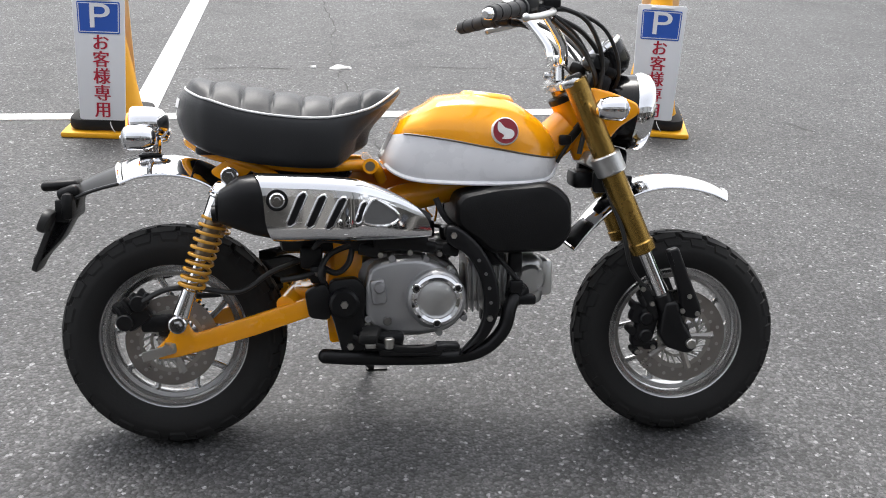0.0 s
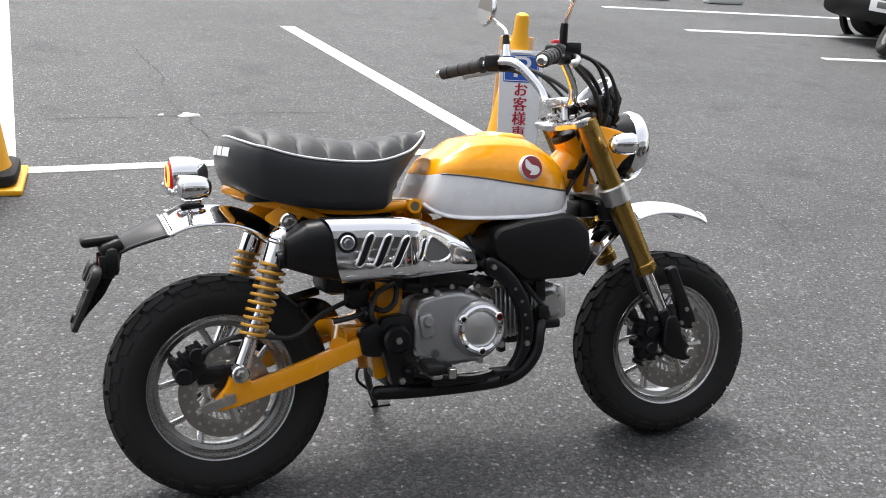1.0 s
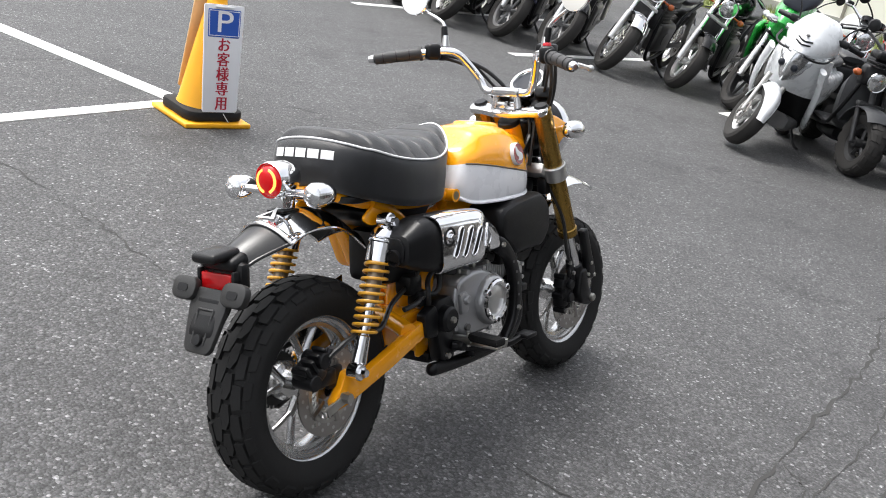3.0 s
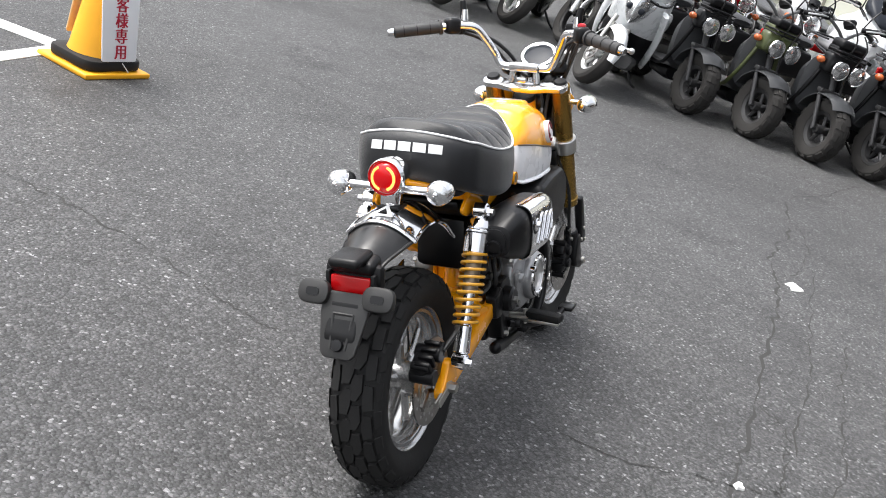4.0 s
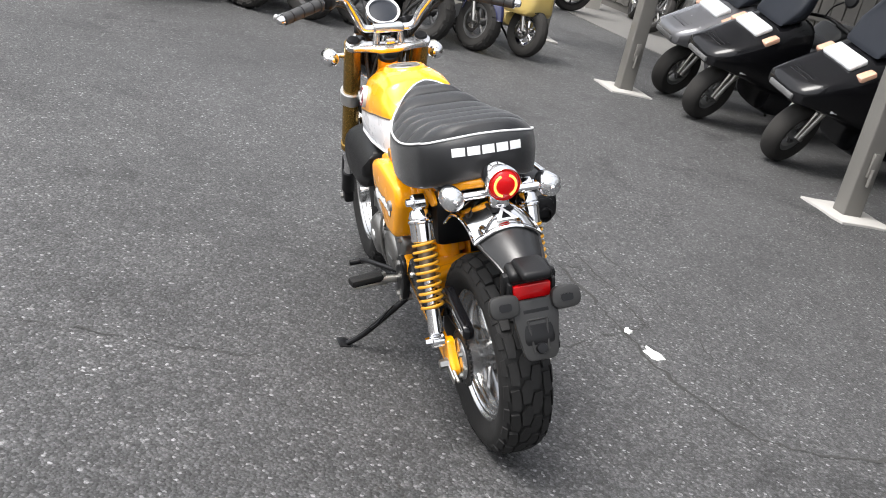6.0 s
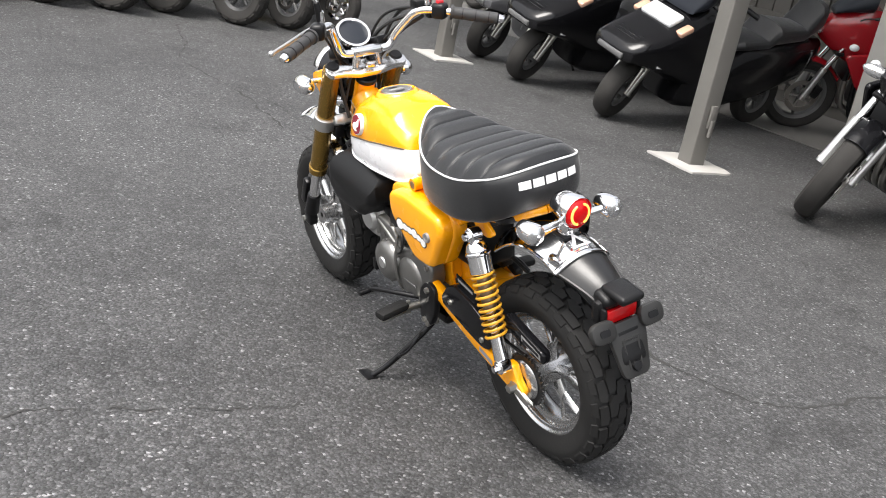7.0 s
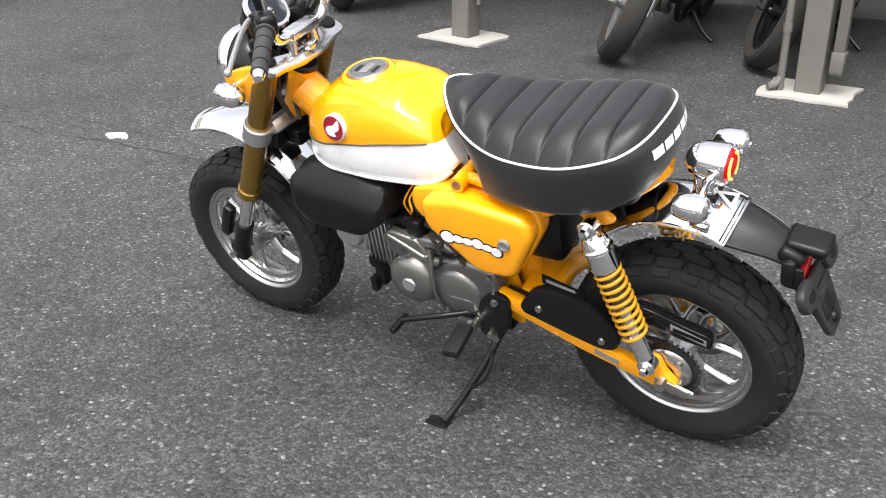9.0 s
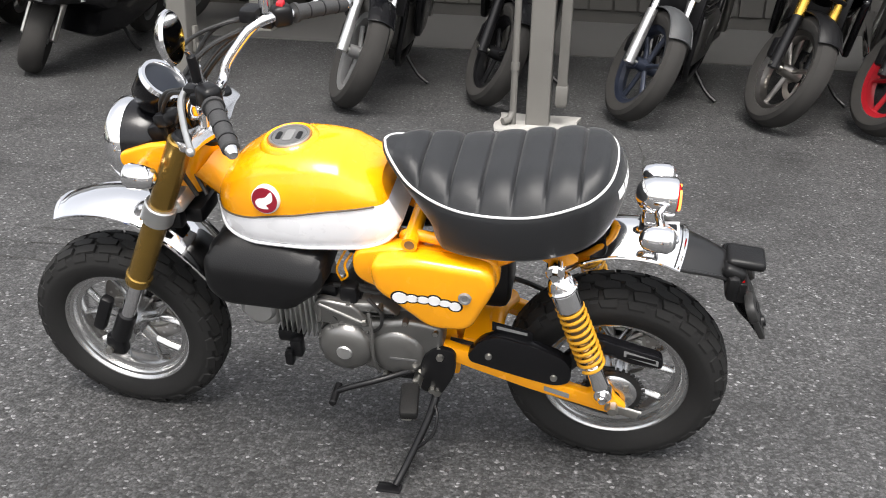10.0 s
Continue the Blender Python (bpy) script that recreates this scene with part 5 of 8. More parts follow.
for x, z, w in ((0.432, 0.448, 0.05), (0.495, 0.462, 0.06), (0.555, 0.458, 0.05), (0.61, 0.45, 0.04), (0.655, 0.47, 0.05)):
    part("connector", Shape().box((x, -0.098, z), (w, 0.03, 0.026), 0.007, pose(0, 0, 0, 0, 12, 0)), BLACK, engine)
for x, z in ((0.455, 0.44), (0.52, 0.445), (0.585, 0.442)):
    part("clip", Shape().rod((x, -0.105, z), (x, -0.118, z), 0.007, 0.006, 8), STEEL, engine)
for x, y, z in ((0.375, 0.132, 0.345), (0.395, 0.132, 0.245), (0.376, -0.150, 0.338), (0.39, -0.124, 0.240)):
    part("bracket_bolt", Shape().rod((x, y, z), (x, y + (0.008 if y > 0 else -0.008), z), 0.009, 0.008, 6), STEEL, bracket)
for q in (-1, 1):
    peg = part("footrest", Shape().box((0.428, q * 0.215, 0.287), (0.040, 0.095, 0.022), 0.008, pose(0, 0, 0, 0, 0, q * 8)), TYREDARK, bike, "rubber covered footrest")
    part("footrest_bar", Shape().box((0.428, q * 0.21, 0.271), (0.022, 0.09, 0.010), 0.003).rod((0.425, q * 0.12, 0.275), (0.425, q * 0.175, 0.280), 0.011, seg=10), STEEL, peg)
    part("footrest_pin", Shape().rod((0.425, q * 0.165, 0.262), (0.425, q * 0.165, 0.300), 0.006, seg=8), STEEL, peg)
s = Shape().tube([(0.43, 0.12, 0.292), (0.50, 0.165, 0.292), (0.57, 0.185, 0.276), (0.60, 0.19, 0.262)], 0.007, 10).rod((0.598, 0.165, 0.262), (0.598, 0.225, 0.262), 0.009, seg=12, bevel=0.002)
part("gear_lever", s, BLACK, bike, "black gear lever")
s = Shape().tube([(0.40, -0.13, 0.262), (0.46, -0.18, 0.252), (0.53, -0.215, 0.252), (0.575, -0.225, 0.262)], 0.008, 10, flat=1.3).box((0.59, -0.232, 0.265), (0.05, 0.04, 0.012), 0.004)
part("brake_pedal", s, BLACK, bike, "black brake pedal")
s = Shape().rod((0.467, -0.24, 0.285), (0.467, -0.24, 0.262), 0.011, 0.009, 12, 0.002)
part("brake_adjuster", s, STEEL, bike)

# side stand
s = Shape().tube([(0.385, 0.115, 0.232), (0.40, 0.165, 0.185), (0.435, 0.235, 0.114), (0.455, 0.278, 0.084)], lambda u: 0.0098 - 0.0018 * u, 12, 4)
s.box((0.468, 0.286, 0.0815), (0.055, 0.034, 0.008), 0.003, pose(0, 0, 0, LEAN_BIKE, 0, 0))
s.tube([(0.425, 0.215, 0.135), (0.385, 0.20, 0.17), (0.377, 0.175, 0.205), (0.385, 0.155, 0.215)], 0.004, 8)
stand = part("side_stand", s, BLACK, bike, "black side stand, folded out")
part("stand_pivot", Shape().rod((0.385, 0.10, 0.235), (0.385, 0.135, 0.235), 0.012, 0.010, 6), STEEL, stand)

# everything that steers
front = []
s = Shape()
fork_at = lambda z, q=0: (HEAD.x + (HEAD.z - z) * math.tan(RAKE) + 0.026, q, z)
for q in (-1, 1):
    y = q * 0.102
    leg = part("fork_leg", Shape().rod(fork_at(0.825, y), fork_at(0.448, y), 0.0265, 0.0265, 28, 0.003).rod(fork_at(0.470, y), fork_at(0.445, y), 0.0295, 0.0285, 28, 0.003), GOLD, bike, "gold upside-down fork leg", 30)
    part("slider", Shape().rod(fork_at(0.45, y), fork_at(0.30, y), 0.0170, seg=22), CHROME, leg, "bright steel fork slider")
    foot = Shape().rod(fork_at(0.350, y), fork_at(0.272, y), 0.0215, 0.023, 20, 0.004).box(Vector(fork_at(0.262, y)) + Vector((0.006, 0, -0.01)), (0.045, 0.034, 0.055), 0.010)
    foot.box(Vector(fork_at(0.31, y)) + Vector((0.045, 0, 0.03)), (0.030, 0.026, 0.10), 0.008, pose(0, 0, 0, 0, -24, 0))
    part("fork_foot", foot, BLACK, leg)
    part("axle_nut", Shape().rod((FW.x + 0.004, y * 1.0, 0.242), (FW.x + 0.004, y + q * 0.024, 0.242), 0.011, 0.010, 6), STEEL, leg)
    part("fork_cap", Shape().rod(fork_at(0.826, y), fork_at(0.836, y), 0.021, 0.019, 24, 0.003), BLACK, leg)
    front += [leg]
s = Shape()
for q in (-1, 1):
    s.rod(fork_at(0.664, q * 0.102), fork_at(0.622, q * 0.102), 0.0345, seg=28, bevel=0.003)
s.box(Vector(fork_at(0.643)) + Vector((-0.02, 0, 0)), (0.055, 0.18, 0.034), 0.010, pose(0, 0, 0, 0, 24, 0))
front.append(part("lower_clamp", s, SILVER, bike, "cast aluminium lower fork clamp"))
s = Shape().at(face((fork_at(0.822)[0] - 0.018, 0, 0.815), (-FAX.x, 0, -FAX.z), (0, 1, 0)))
out = corners([(0.130, -0.008), (0.120, 0.018), (0.080, 0.020), (0.030, 0.032), (-0.030, 0.032), (-0.080, 0.020), (-0.120, 0.018), (-0.130, -0.008), (-0.116, -0.034), (-0.070, -0.020), (-0.040, -0.008), (0.040, -0.008), (0.070, -0.020), (0.116, -0.034)], 0.012)
s.plate([(-q, a) for a, q in out], -0.008, 0.009, 0.004, axis="z")
front.append(part("top_clamp", s, POLISHED, bike, "cast aluminium top fork clamp"))
BARX, BARZ = 0.862, 0.868
s = Shape()
for q in (-1, 1):
    s.rod((0.862, q * 0.038, 0.822), (BARX, q * 0.034, 0.855), 0.011, 0.010, 18)
s.box((BARX, 0, BARZ - 0.002), (0.036, 0.092, 0.026), 0.008, seg=3).box((0.845, 0, 0.832), (0.03, 0.03, 0.018), 0.006)
s.rod((0.90, 0, 0.818), (0.898, 0, 0.836), 0.016, 0.014, 20, 0.002)
front.append(part("bar_clamp", s, POLISHED, bike, "polished handlebar clamp"))
s = Shape()
half = [(0, BARX, BARZ), (0.055, BARX, BARZ - 0.003), (0.078, BARX - 0.001, BARZ + 0.006), (0.093, BARX - 0.008, BARZ + 0.035), (0.116, BARX - 0.036, BARZ + 0.076), (0.132, BARX - 0.058, BARZ + 0.100), (0.155, BARX - 0.076, BARZ + 0.107), (0.20, BARX - 0.108, BARZ + 0.103), (0.30, BARX - 0.178, BARZ + 0.086)]
s.tube([(x, y, z) for y, x, z in half[::-1]] + [(x, -y, z) for y, x, z in half[1:]], 0.0112, 14, 5)
bar = part("handlebar", s, CHROME, bike, "high chrome handlebar", 60)
front.append(bar)
grip_line = lambda y, q: Vector((BARX - 0.108 - (y - 0.20) * 0.70, q * y, BARZ + 0.103 - (y - 0.20) * 0.17))
for q in (-1, 1):
    G = lambda y: grip_line(y, q)
    d = (G(0.33) - G(0.20)).normalized()
    g = part("grip", Shape().rod(G(0.215), G(0.322), 0.0168, 0.0162, 20, 0.002).rod(G(0.213), G(0.219), 0.021, seg=20), RUBBERGREY, bar, "black rubber grip")
    for u in (0.24, 0.27, 0.30):
        part("grip_ridge", Shape().rod(G(u), G(u + 0.002), 0.0175, seg=20), BLACK, bar)
    part("bar_end", Shape().rod(G(0.322), G(0.337), 0.0125, 0.010, 16, 0.003), CHROME, bar, "chrome bar end")
    sw = Shape().box(G(0.188), (0.044, 0.040, 0.046), 0.012, pose(0, 0, 0, 0, 0, q * -34), 3).box(G(0.175) + Vector((0.018, 0, -0.014)), (0.03, 0.03, 0.025), 0.008)
    part("switch_box", sw, BLACK, bar, "black switch housing")
    lev = Shape().box(G(0.165) + Vector((0.024, 0, -0.006)), (0.035, 0.028, 0.020), 0.006)
    part("lever_perch", lev, BLACK, bar)
    lv = Shape().tube([G(0.165) + Vector((0.040, 0, -0.006)), G(0.20) + Vector((0.060, 0, -0.008)), G(0.27) + Vector((0.072, 0, -0.008)), G(0.325) + Vector((0.072, q * 0.006, -0.006))], lambda u: 0.0062 - 0.0012 * u, 10, 4, 1.35)
    lv.ball(G(0.325) + Vector((0.072, q * 0.008, -0.006)), 0.0085)
    part("lever", lv, SILVER, bar, "polished aluminium lever")
    base = G(0.165) + Vector((0.012, 0, 0.012))
    tip = Vector((0.775, q * 0.262, 1.118)) if q > 0 else Vector((0.775, q * 0.262, 1.126))
    mir = part("mirror", Shape().rod(base, base + Vector((0, 0, 0.03)), 0.012, 0.009, 14).tube([base + Vector((0, 0, 0.025)), base + Vector((0.005, q * 0.015, 0.065)), tip + Vector((0.012, q * -0.02, -0.03)), tip + Vector((0.012, 0, 0))], 0.0052, 10, 5), CHROME, bar, "round mirror on a chrome stalk")
    part("stalk_boot", Shape().rod(base, base + Vector((0.003, q * 0.008, 0.055)), 0.0115, 0.0085, 14, 0.002), BLACK, mir, "black rubber boot")
    mm = face(tip, (-0.97, q * -0.10, 0.12))
    part("mirror_shell", Shape().lathe([(0.0, -0.022), (0.025, -0.019), (0.042, -0.008), (0.047, 0.0), (0.044, 0.004), (0.0, 0.003)], mm, 32), CHROME, mir)
    part("mirror_glass", Shape().lathe([(0.0, 0.0052), (0.042, 0.0052), (0.043, 0.003)], mm, 32), MIRROR, mir)
part("red_switch", Shape().box(grip_line(0.188, -1) + Vector((0.0, 0, 0.024)), (0.016, 0.020, 0.014), 0.004), REDPLASTIC, bar, "red kill switch")
part("master_cylinder", Shape().box(grip_line(0.155, -1) + Vector((0.03, 0, 0.008)), (0.04, 0.05, 0.03), 0.008), BLACK, bar)
MC = face((0.960, -0.006, 0.890), (-0.62, 0, 0.78))
s = Shape().lathe([(0.0, -0.068), (0.030, -0.066), (0.046, -0.050), (0.052, -0.010), (0.053, 0.0), (0.0, 0.0)], MC, 40)
meter = part("speedometer", s, GLOSS, bike, "round chrome-rimmed digital speedometer")
front.append(meter)
part("meter_ring", Shape().lathe([(0.051, -0.006), (0.054, 0.002), (0.051, 0.010), (0.044, 0.010), (0.041, 0.004), (0.041, -0.002)], MC, 40), CHROME, meter)
part("meter_glass", Shape().lathe([(0.0, 0.006), (0.030, 0.005), (0.042, 0.003)], MC, 36), GAUGE, meter, "dark display")
HC = face((1.014, 0, 0.757), (0.985, 0, -0.10))
s = Shape().lathe([(0.0, -0.078), (0.03, -0.074), (0.060, -0.055), (0.080, -0.015), (0.086, 0.030), (0.0, 0.030)], HC, 44)
headlamp = part("headlamp", s, GLOSS, bike, "round black headlamp with a chrome rim")
front.append(headlamp)
part("headlamp_rim", Shape().lathe([(0.086, 0.018), (0.091, 0.030), (0.089, 0.048), (0.080, 0.058), (0.074, 0.054), (0.074, 0.040)], HC, 44), CHROME, headlamp)
part("headlamp_lens", Shape().lathe([(0.0, 0.066), (0.045, 0.061), (0.075, 0.048), (0.076, 0.034)], HC, 40), LENS, headlamp, "clear lens")
for q in (-1, 1):
    s = Shape().plate(corners([(0.915, 0.812), (0.968, 0.800), (1.028, 0.776), (1.030, 0.752), (0.985, 0.722), (0.962, 0.690), (0.942, 0.716)], 0.016), q * 0.094 - 0.010, q * 0.094 + 0.010, 0.006, 3)
    stay = part("headlamp_stay", s, YELLOW, bike, "yellow headlamp bracket")
    front.append(stay)
    part("stay_bolt", Shape().rod((0.975, q * 0.10, 0.765), (0.975, q * 0.142, 0.766), 0.009, 0.008, 14), CHROME, stay)
    front.append(indicator(0.965, q * 0.162, 0.766, 1))
s = Shape().lathe([(0.0, 0.02), (0.030, 0.018), (0.034, 0.0), (0.030, -0.03), (0.0, -0.032)], face((1.005, 0.0, 0.640), (1, 0, -0.2)), 28)
front.append(part("horn", s, GLOSS, bike, "round black horn"))
fg = part("front_mudguard", guard([(1.264, 0.576), (1.228, 0.594), (1.17, 0.609), (1.10, 0.612), (1.03, 0.594), (0.965, 0.550), (0.918, 0.500), (0.886, 0.455)], lambda u: 0.060 + 0.010 * math.sin(math.pi * u) + 0.004 * u, 0.0025, 0.36), CHROME, bike, "chrome front mudguard")
front.append(fg)
part("guard_stay", Shape().box((1.005, 0, 0.602), (0.07, 0.07, 0.018), 0.006).box((0.985, 0.055, 0.60), (0.04, 0.03, 0.05), 0.008).box((0.985, -0.055, 0.60), (0.04, 0.03, 0.05), 0.008), BLACK, fg)
s = Shape().box((1.070, -0.088, 0.276), (0.046, 0.046, 0.084), 0.012, pose(0, 0, 0, 0, 14, 0)).box((1.052, -0.086, 0.300), (0.034, 0.040, 0.046), 0.010, pose(0, 0, 0, 0, 20, 0)).box((1.058, -0.084, 0.242), (0.040, 0.040, 0.042), 0.010)
for z_ in (0.252, 0.292):
    s.rod((1.066, -0.085, z_), (1.066, -0.119, z_), 0.0175, 0.0155, 18, 0.003)
s.plate(corners([(1.046, 0.372), (1.064, 0.372), (1.086, 0.330), (1.096, 0.290), (1.076, 0.290), (1.060, 0.325)], 0.007), -0.112, -0.100, 0.002)
s.rod((1.036, -0.106, 0.262), (1.036, -0.070, 0.262), 0.010, seg=12).rod((1.042, -0.108, 0.318), (1.042, -0.07, 0.318), 0.009, seg=12).rod((1.046, -0.108, 0.214), (1.046, -0.07, 0.214), 0.009, seg=12)
s.box((1.082, -0.092, 0.226), (0.034, 0.024, 0.020), 0.005).rod((1.050, -0.108, 0.345), (1.062, -0.108, 0.320), 0.007, seg=10)
front.append(part("front_caliper", s, BLACK, bike, "black brake caliper"))
front.append(part("cable", Shape().tube([grip_line(0.155, -1) + Vector((0.04, 0, 0)), (0.90, -0.13, 0.95), (0.945, -0.10, 0.86), (0.935, -0.07, 0.74), (0.955, -0.085, 0.62), (1.0, -0.115, 0.50), (1.03, -0.115, 0.40), (1.10, -0.10, 0.33)], 0.0052, 8), CABLE, bike, "black control cable"))
front.append(part("cable", Shape().tube([grip_line(0.175, 1) + Vector((0.02, 0, -0.01)), (0.87, 0.13, 0.94), (0.93, 0.07, 0.86), (0.945, -0.01, 0.81), (0.92, -0.04, 0.74), (0.86, -0.045, 0.64)], 0.0045, 8), CABLE, bike, "black control cable"))
front.append(part("cable", Shape().tube([grip_line(0.18, -1) + Vector((0.02, 0, -0.01)), (0.86, -0.14, 0.97), (0.95, -0.10, 0.93), (0.99, -0.06, 0.83), (0.94, 0.0, 0.74), (0.88, 0.045, 0.66)], 0.0045, 8), CABLE, bike, "black control cable"))
front.append(part("cable", Shape().tube([grip_line(0.18, 1) + Vector((0.01, 0, -0.015)), (0.845, 0.12, 0.93), (0.90, 0.075, 0.85), (0.950, 0.02, 0.80)], 0.0045, 8), CABLE, bike, "black control cable"))
front.append(part("cable", Shape().tube([grip_line(0.165, -1) + Vector((0.03, 0, -0.01)), (0.88, -0.12, 0.92), (0.93, -0.07, 0.85), (0.945, 0.0, 0.80), (0.93, 0.045, 0.70)], 0.004, 8), CABLE, bike, "black control cable"))
s = Shape().box((0.955, -0.075, 0.60), (0.035, 0.03, 0.05), 0.008).box((0.925, 0.0, 0.60), (0.05, 0.09, 0.04), 0.01).box((0.945, 0.07, 0.61), (0.03, 0.03, 0.04), 0.006)
front.append(part("cable_guide", s, BLACK, bike))
for p, d, rz in (((0.935, -0.075, 0.862), (0.045, 0.05, 0.035), 20), ((0.945, -0.055, 0.815), (0.05, 0.04, 0.05), 0), ((0.925, 0.065, 0.850), (0.04, 0.05, 0.03), -20), ((0.958, 0.04, 0.80), (0.035, 0.05, 0.05), 0), ((0.965, -0.02, 0.845), (0.05, 0.07, 0.03), 0)):
    front.append(part("connector", Shape().box(p, d, 0.010, pose(0, 0, 0, 0, 20, rz)), BLACK, bike, "black wiring connector"))
for pts in ([(0.83, -0.15, 0.955), (0.90, -0.10, 0.925), (0.95, -0.06, 0.86), (0.93, -0.05, 0.76), (0.91, -0.05, 0.66)], [(0.84, 0.14, 0.955), (0.905, 0.09, 0.915), (0.945, 0.05, 0.85), (0.935, 0.055, 0.75), (0.90, 0.05, 0.66)], [(0.82, -0.165, 0.95), (0.885, -0.13, 0.90), (0.925, -0.10, 0.845), (0.945, -0.06, 0.79)]):
    front.append(part("cable", Shape().tube(pts, 0.0058, 8), CABLE, bike, "black control cable"))
s = Shape().plate(corners([(1.104, 0.332), (1.133, 0.336), (1.151, 0.280), (1.182, 0.236), (1.176, 0.218), (1.158, 0.213), (1.112, 0.228), (1.094, 0.258), (1.098, 0.300)], 0.010), -0.128, -0.092, 0.008, 3)
s.plate(corners([(1.100, 0.452), (1.128, 0.460), (1.155, 0.395), (1.186, 0.326), (1.189, 0.305), (1.176, 0.293), (1.146, 0.300), (1.138, 0.345), (1.122, 0.395)], 0.009), -0.128, -0.104, 0.007, 3)
s.box((1.134, -0.108, 0.312), (0.034, 0.016, 0.030), 0.005)
leg_bracket = part("caliper_bracket", s, BLACK, bike, "black cast fork foot and caliper bracket")
front.append(leg_bracket)
for x, z in ((1.158, 0.347), (1.178, 0.307), (1.144, 0.313)):
    part("bracket_bolt", Shape().rod((x, -0.124, z), (x, -0.131, z), 0.0065, 0.0055, 10), STEEL, leg_bracket)
part("axle_head", Shape().rod((1.166, -0.124, 0.238), (1.166, -0.138, 0.238), 0.0125, 0.0115, 16, 0.002), STEEL, leg_bracket, "bright axle head")
for x, y, z in ((1.055, -0.112, 0.361), (1.077, -0.112, 0.327), (1.086, -0.104, 0.224), (1.048, -0.108, 0.214)):
    front.append(part("caliper_bolt", Shape().rod((x, y + 0.004, z), (x, y - 0.006, z), 0.0062, 0.0055, 10), STEEL, bike))
front.append(front_wheel)
for ob in front:
    ob.matrix_basis = TURN_FRONT


# ---- far bay lines, cracks, litter ----
for a, b in (((5.75, 8.25), (9.5, 7.9)), ((5.85, 6.75), (9.6, 6.35)), ((6.35, 5.32), (10.4, 4.85)), ((6.45, 3.50), (10.6, 3.02)), ((6.95, 1.62), (9.2, 1.35))):
    stripe(a, b, 0.10)


def crack(pts, w, seed, name="crack"):
    rnd = random.Random(seed)
    P = spline([Vector((*p, 0)) for p in pts], 9)
    P = [p + Vector((rnd.uniform(-0.016, 0.016), rnd.uniform(-0.016, 0.016), 0)) for p in P]
    left, right = [], []
    for i, p in enumerate(P):
        d = (P[min(i + 1, len(P) - 1)] - P[max(i - 1, 0)]).normalized()
        n = Vector((-d.y, d.x, 0)) * w * rnd.choice((0.05, 0.3, 0.5, 0.7, 0.9))
        left.append(p - n + Vector((0, 0, 0.002)))
        right.append(p + n + Vector((0, 0, 0.002)))
    s = Shape().rings([[a, b] for a, b in zip(left, right)], closed=False)
    return solid(name, s, CRACKMAT, "dark open crack in the asphalt", "crack", "structure")


crack([(5.75, -1.15), (5.55, -1.0), (5.0, -0.85), (4.4, -0.62), (3.6, -0.66), (3.05, -0.61), (2.7, -0.66), (2.2, -0.70), (1.6, -0.69), (0.95, -0.70), (0.6, -0.69), (0.2, -0.72), (-0.04, -0.88), (-0.1, -1.3), (-0.08, -1.76), (-0.12, -2.4), (-0.05, -3.0)], 0.009, 3)
crack([(3.9, -0.62), (3.7, -0.74), (3.3, -0.78), (2.9, -0.74), (2.75, -0.67)], 0.004, 13)
crack([(5.0, -0.86), (5.15, -0.70), (5.6, -0.62)], 0.005, 14)
crack([(1.25, -0.69), (1.15, -0.80), (0.9, -0.83), (0.7, -0.80)], 0.004, 15)
crack([(2.15, -1.00), (1.7, -0.97), (1.2, -1.0), (0.7, -0.96), (0.3, -0.98)], 0.004, 5)
crack([(0.36, 5.4), (0.42, 4.6), (0.40, 3.7), (0.44, 3.3), (0.50, 2.62), (0.58, 2.1), (0.54, 1.55)], 0.006, 7)
crack([(-2.6, 3.10), (-1.25, 3.31), (0.1, 3.45), (0.9, 3.52), (1.8, 3.50)], 0.006, 9)
crack([(4.6, -0.53), (4.9, -0.2), (5.3, 0.3)], 0.004, 11)
crack([(2.45, 2.75), (2.63, 2.39), (2.84, 2.19), (2.83, 1.9), (2.73, 1.53), (2.60, 1.20)], 0.005, 16)
crack([(0.56, 1.6), (0.51, 1.28), (0.47, 1.03), (0.40, 0.78), (0.37, 0.60)], 0.005, 17)
crack([(3.06, -0.82), (2.35, -0.84), (1.72, -0.86), (1.10, -0.84), (0.73, -0.83)], 0.004, 18)
crack([(0.52, -0.20), (0.54, -0.44), (0.64, -0.66), (0.72, -0.82)], 0.005, 19)
crack([(2.18, -1.35), (2.04, -1.46), (1.98, -1.60), (2.04, -1.80)], 0.004, 20)


def litter(x, y, r, seed, label):
    rnd = random.Random(seed)
    n = 11
    ring = [(x + r * rnd.uniform(0.4, 1.1) * math.cos(2 * math.pi * k / n) * 1.5, y + r * rnd.uniform(0.4, 1.1) * math.sin(2 * math.pi * k / n)) for k in range(n)]
    s = Shape().rings([[(a, b, 0.001) for a, b in ring], [(x + (a - x) * 0.85, y + (b - y) * 0.85, 0.006 + rnd.uniform(0, 0.006)) for a, b in ring]])
    return solid("paint_scrap", s, PAINT, label, "scrap")


litter(2.68, -0.745, 0.045, 1, "torn white scrap lying flat on the asphalt")
litter(0.50, -0.72, 0.036, 2, "crumpled white scrap beside the asphalt crack")
litter(0.66, -0.71, 0.018, 4, "small white fleck beside the asphalt crack")
litter(0.44, 3.47, 0.045, 6, "white patch of old paint on the asphalt")
litter(0.30, 3.47, 0.018, 8, "small fleck of old paint on the asphalt")


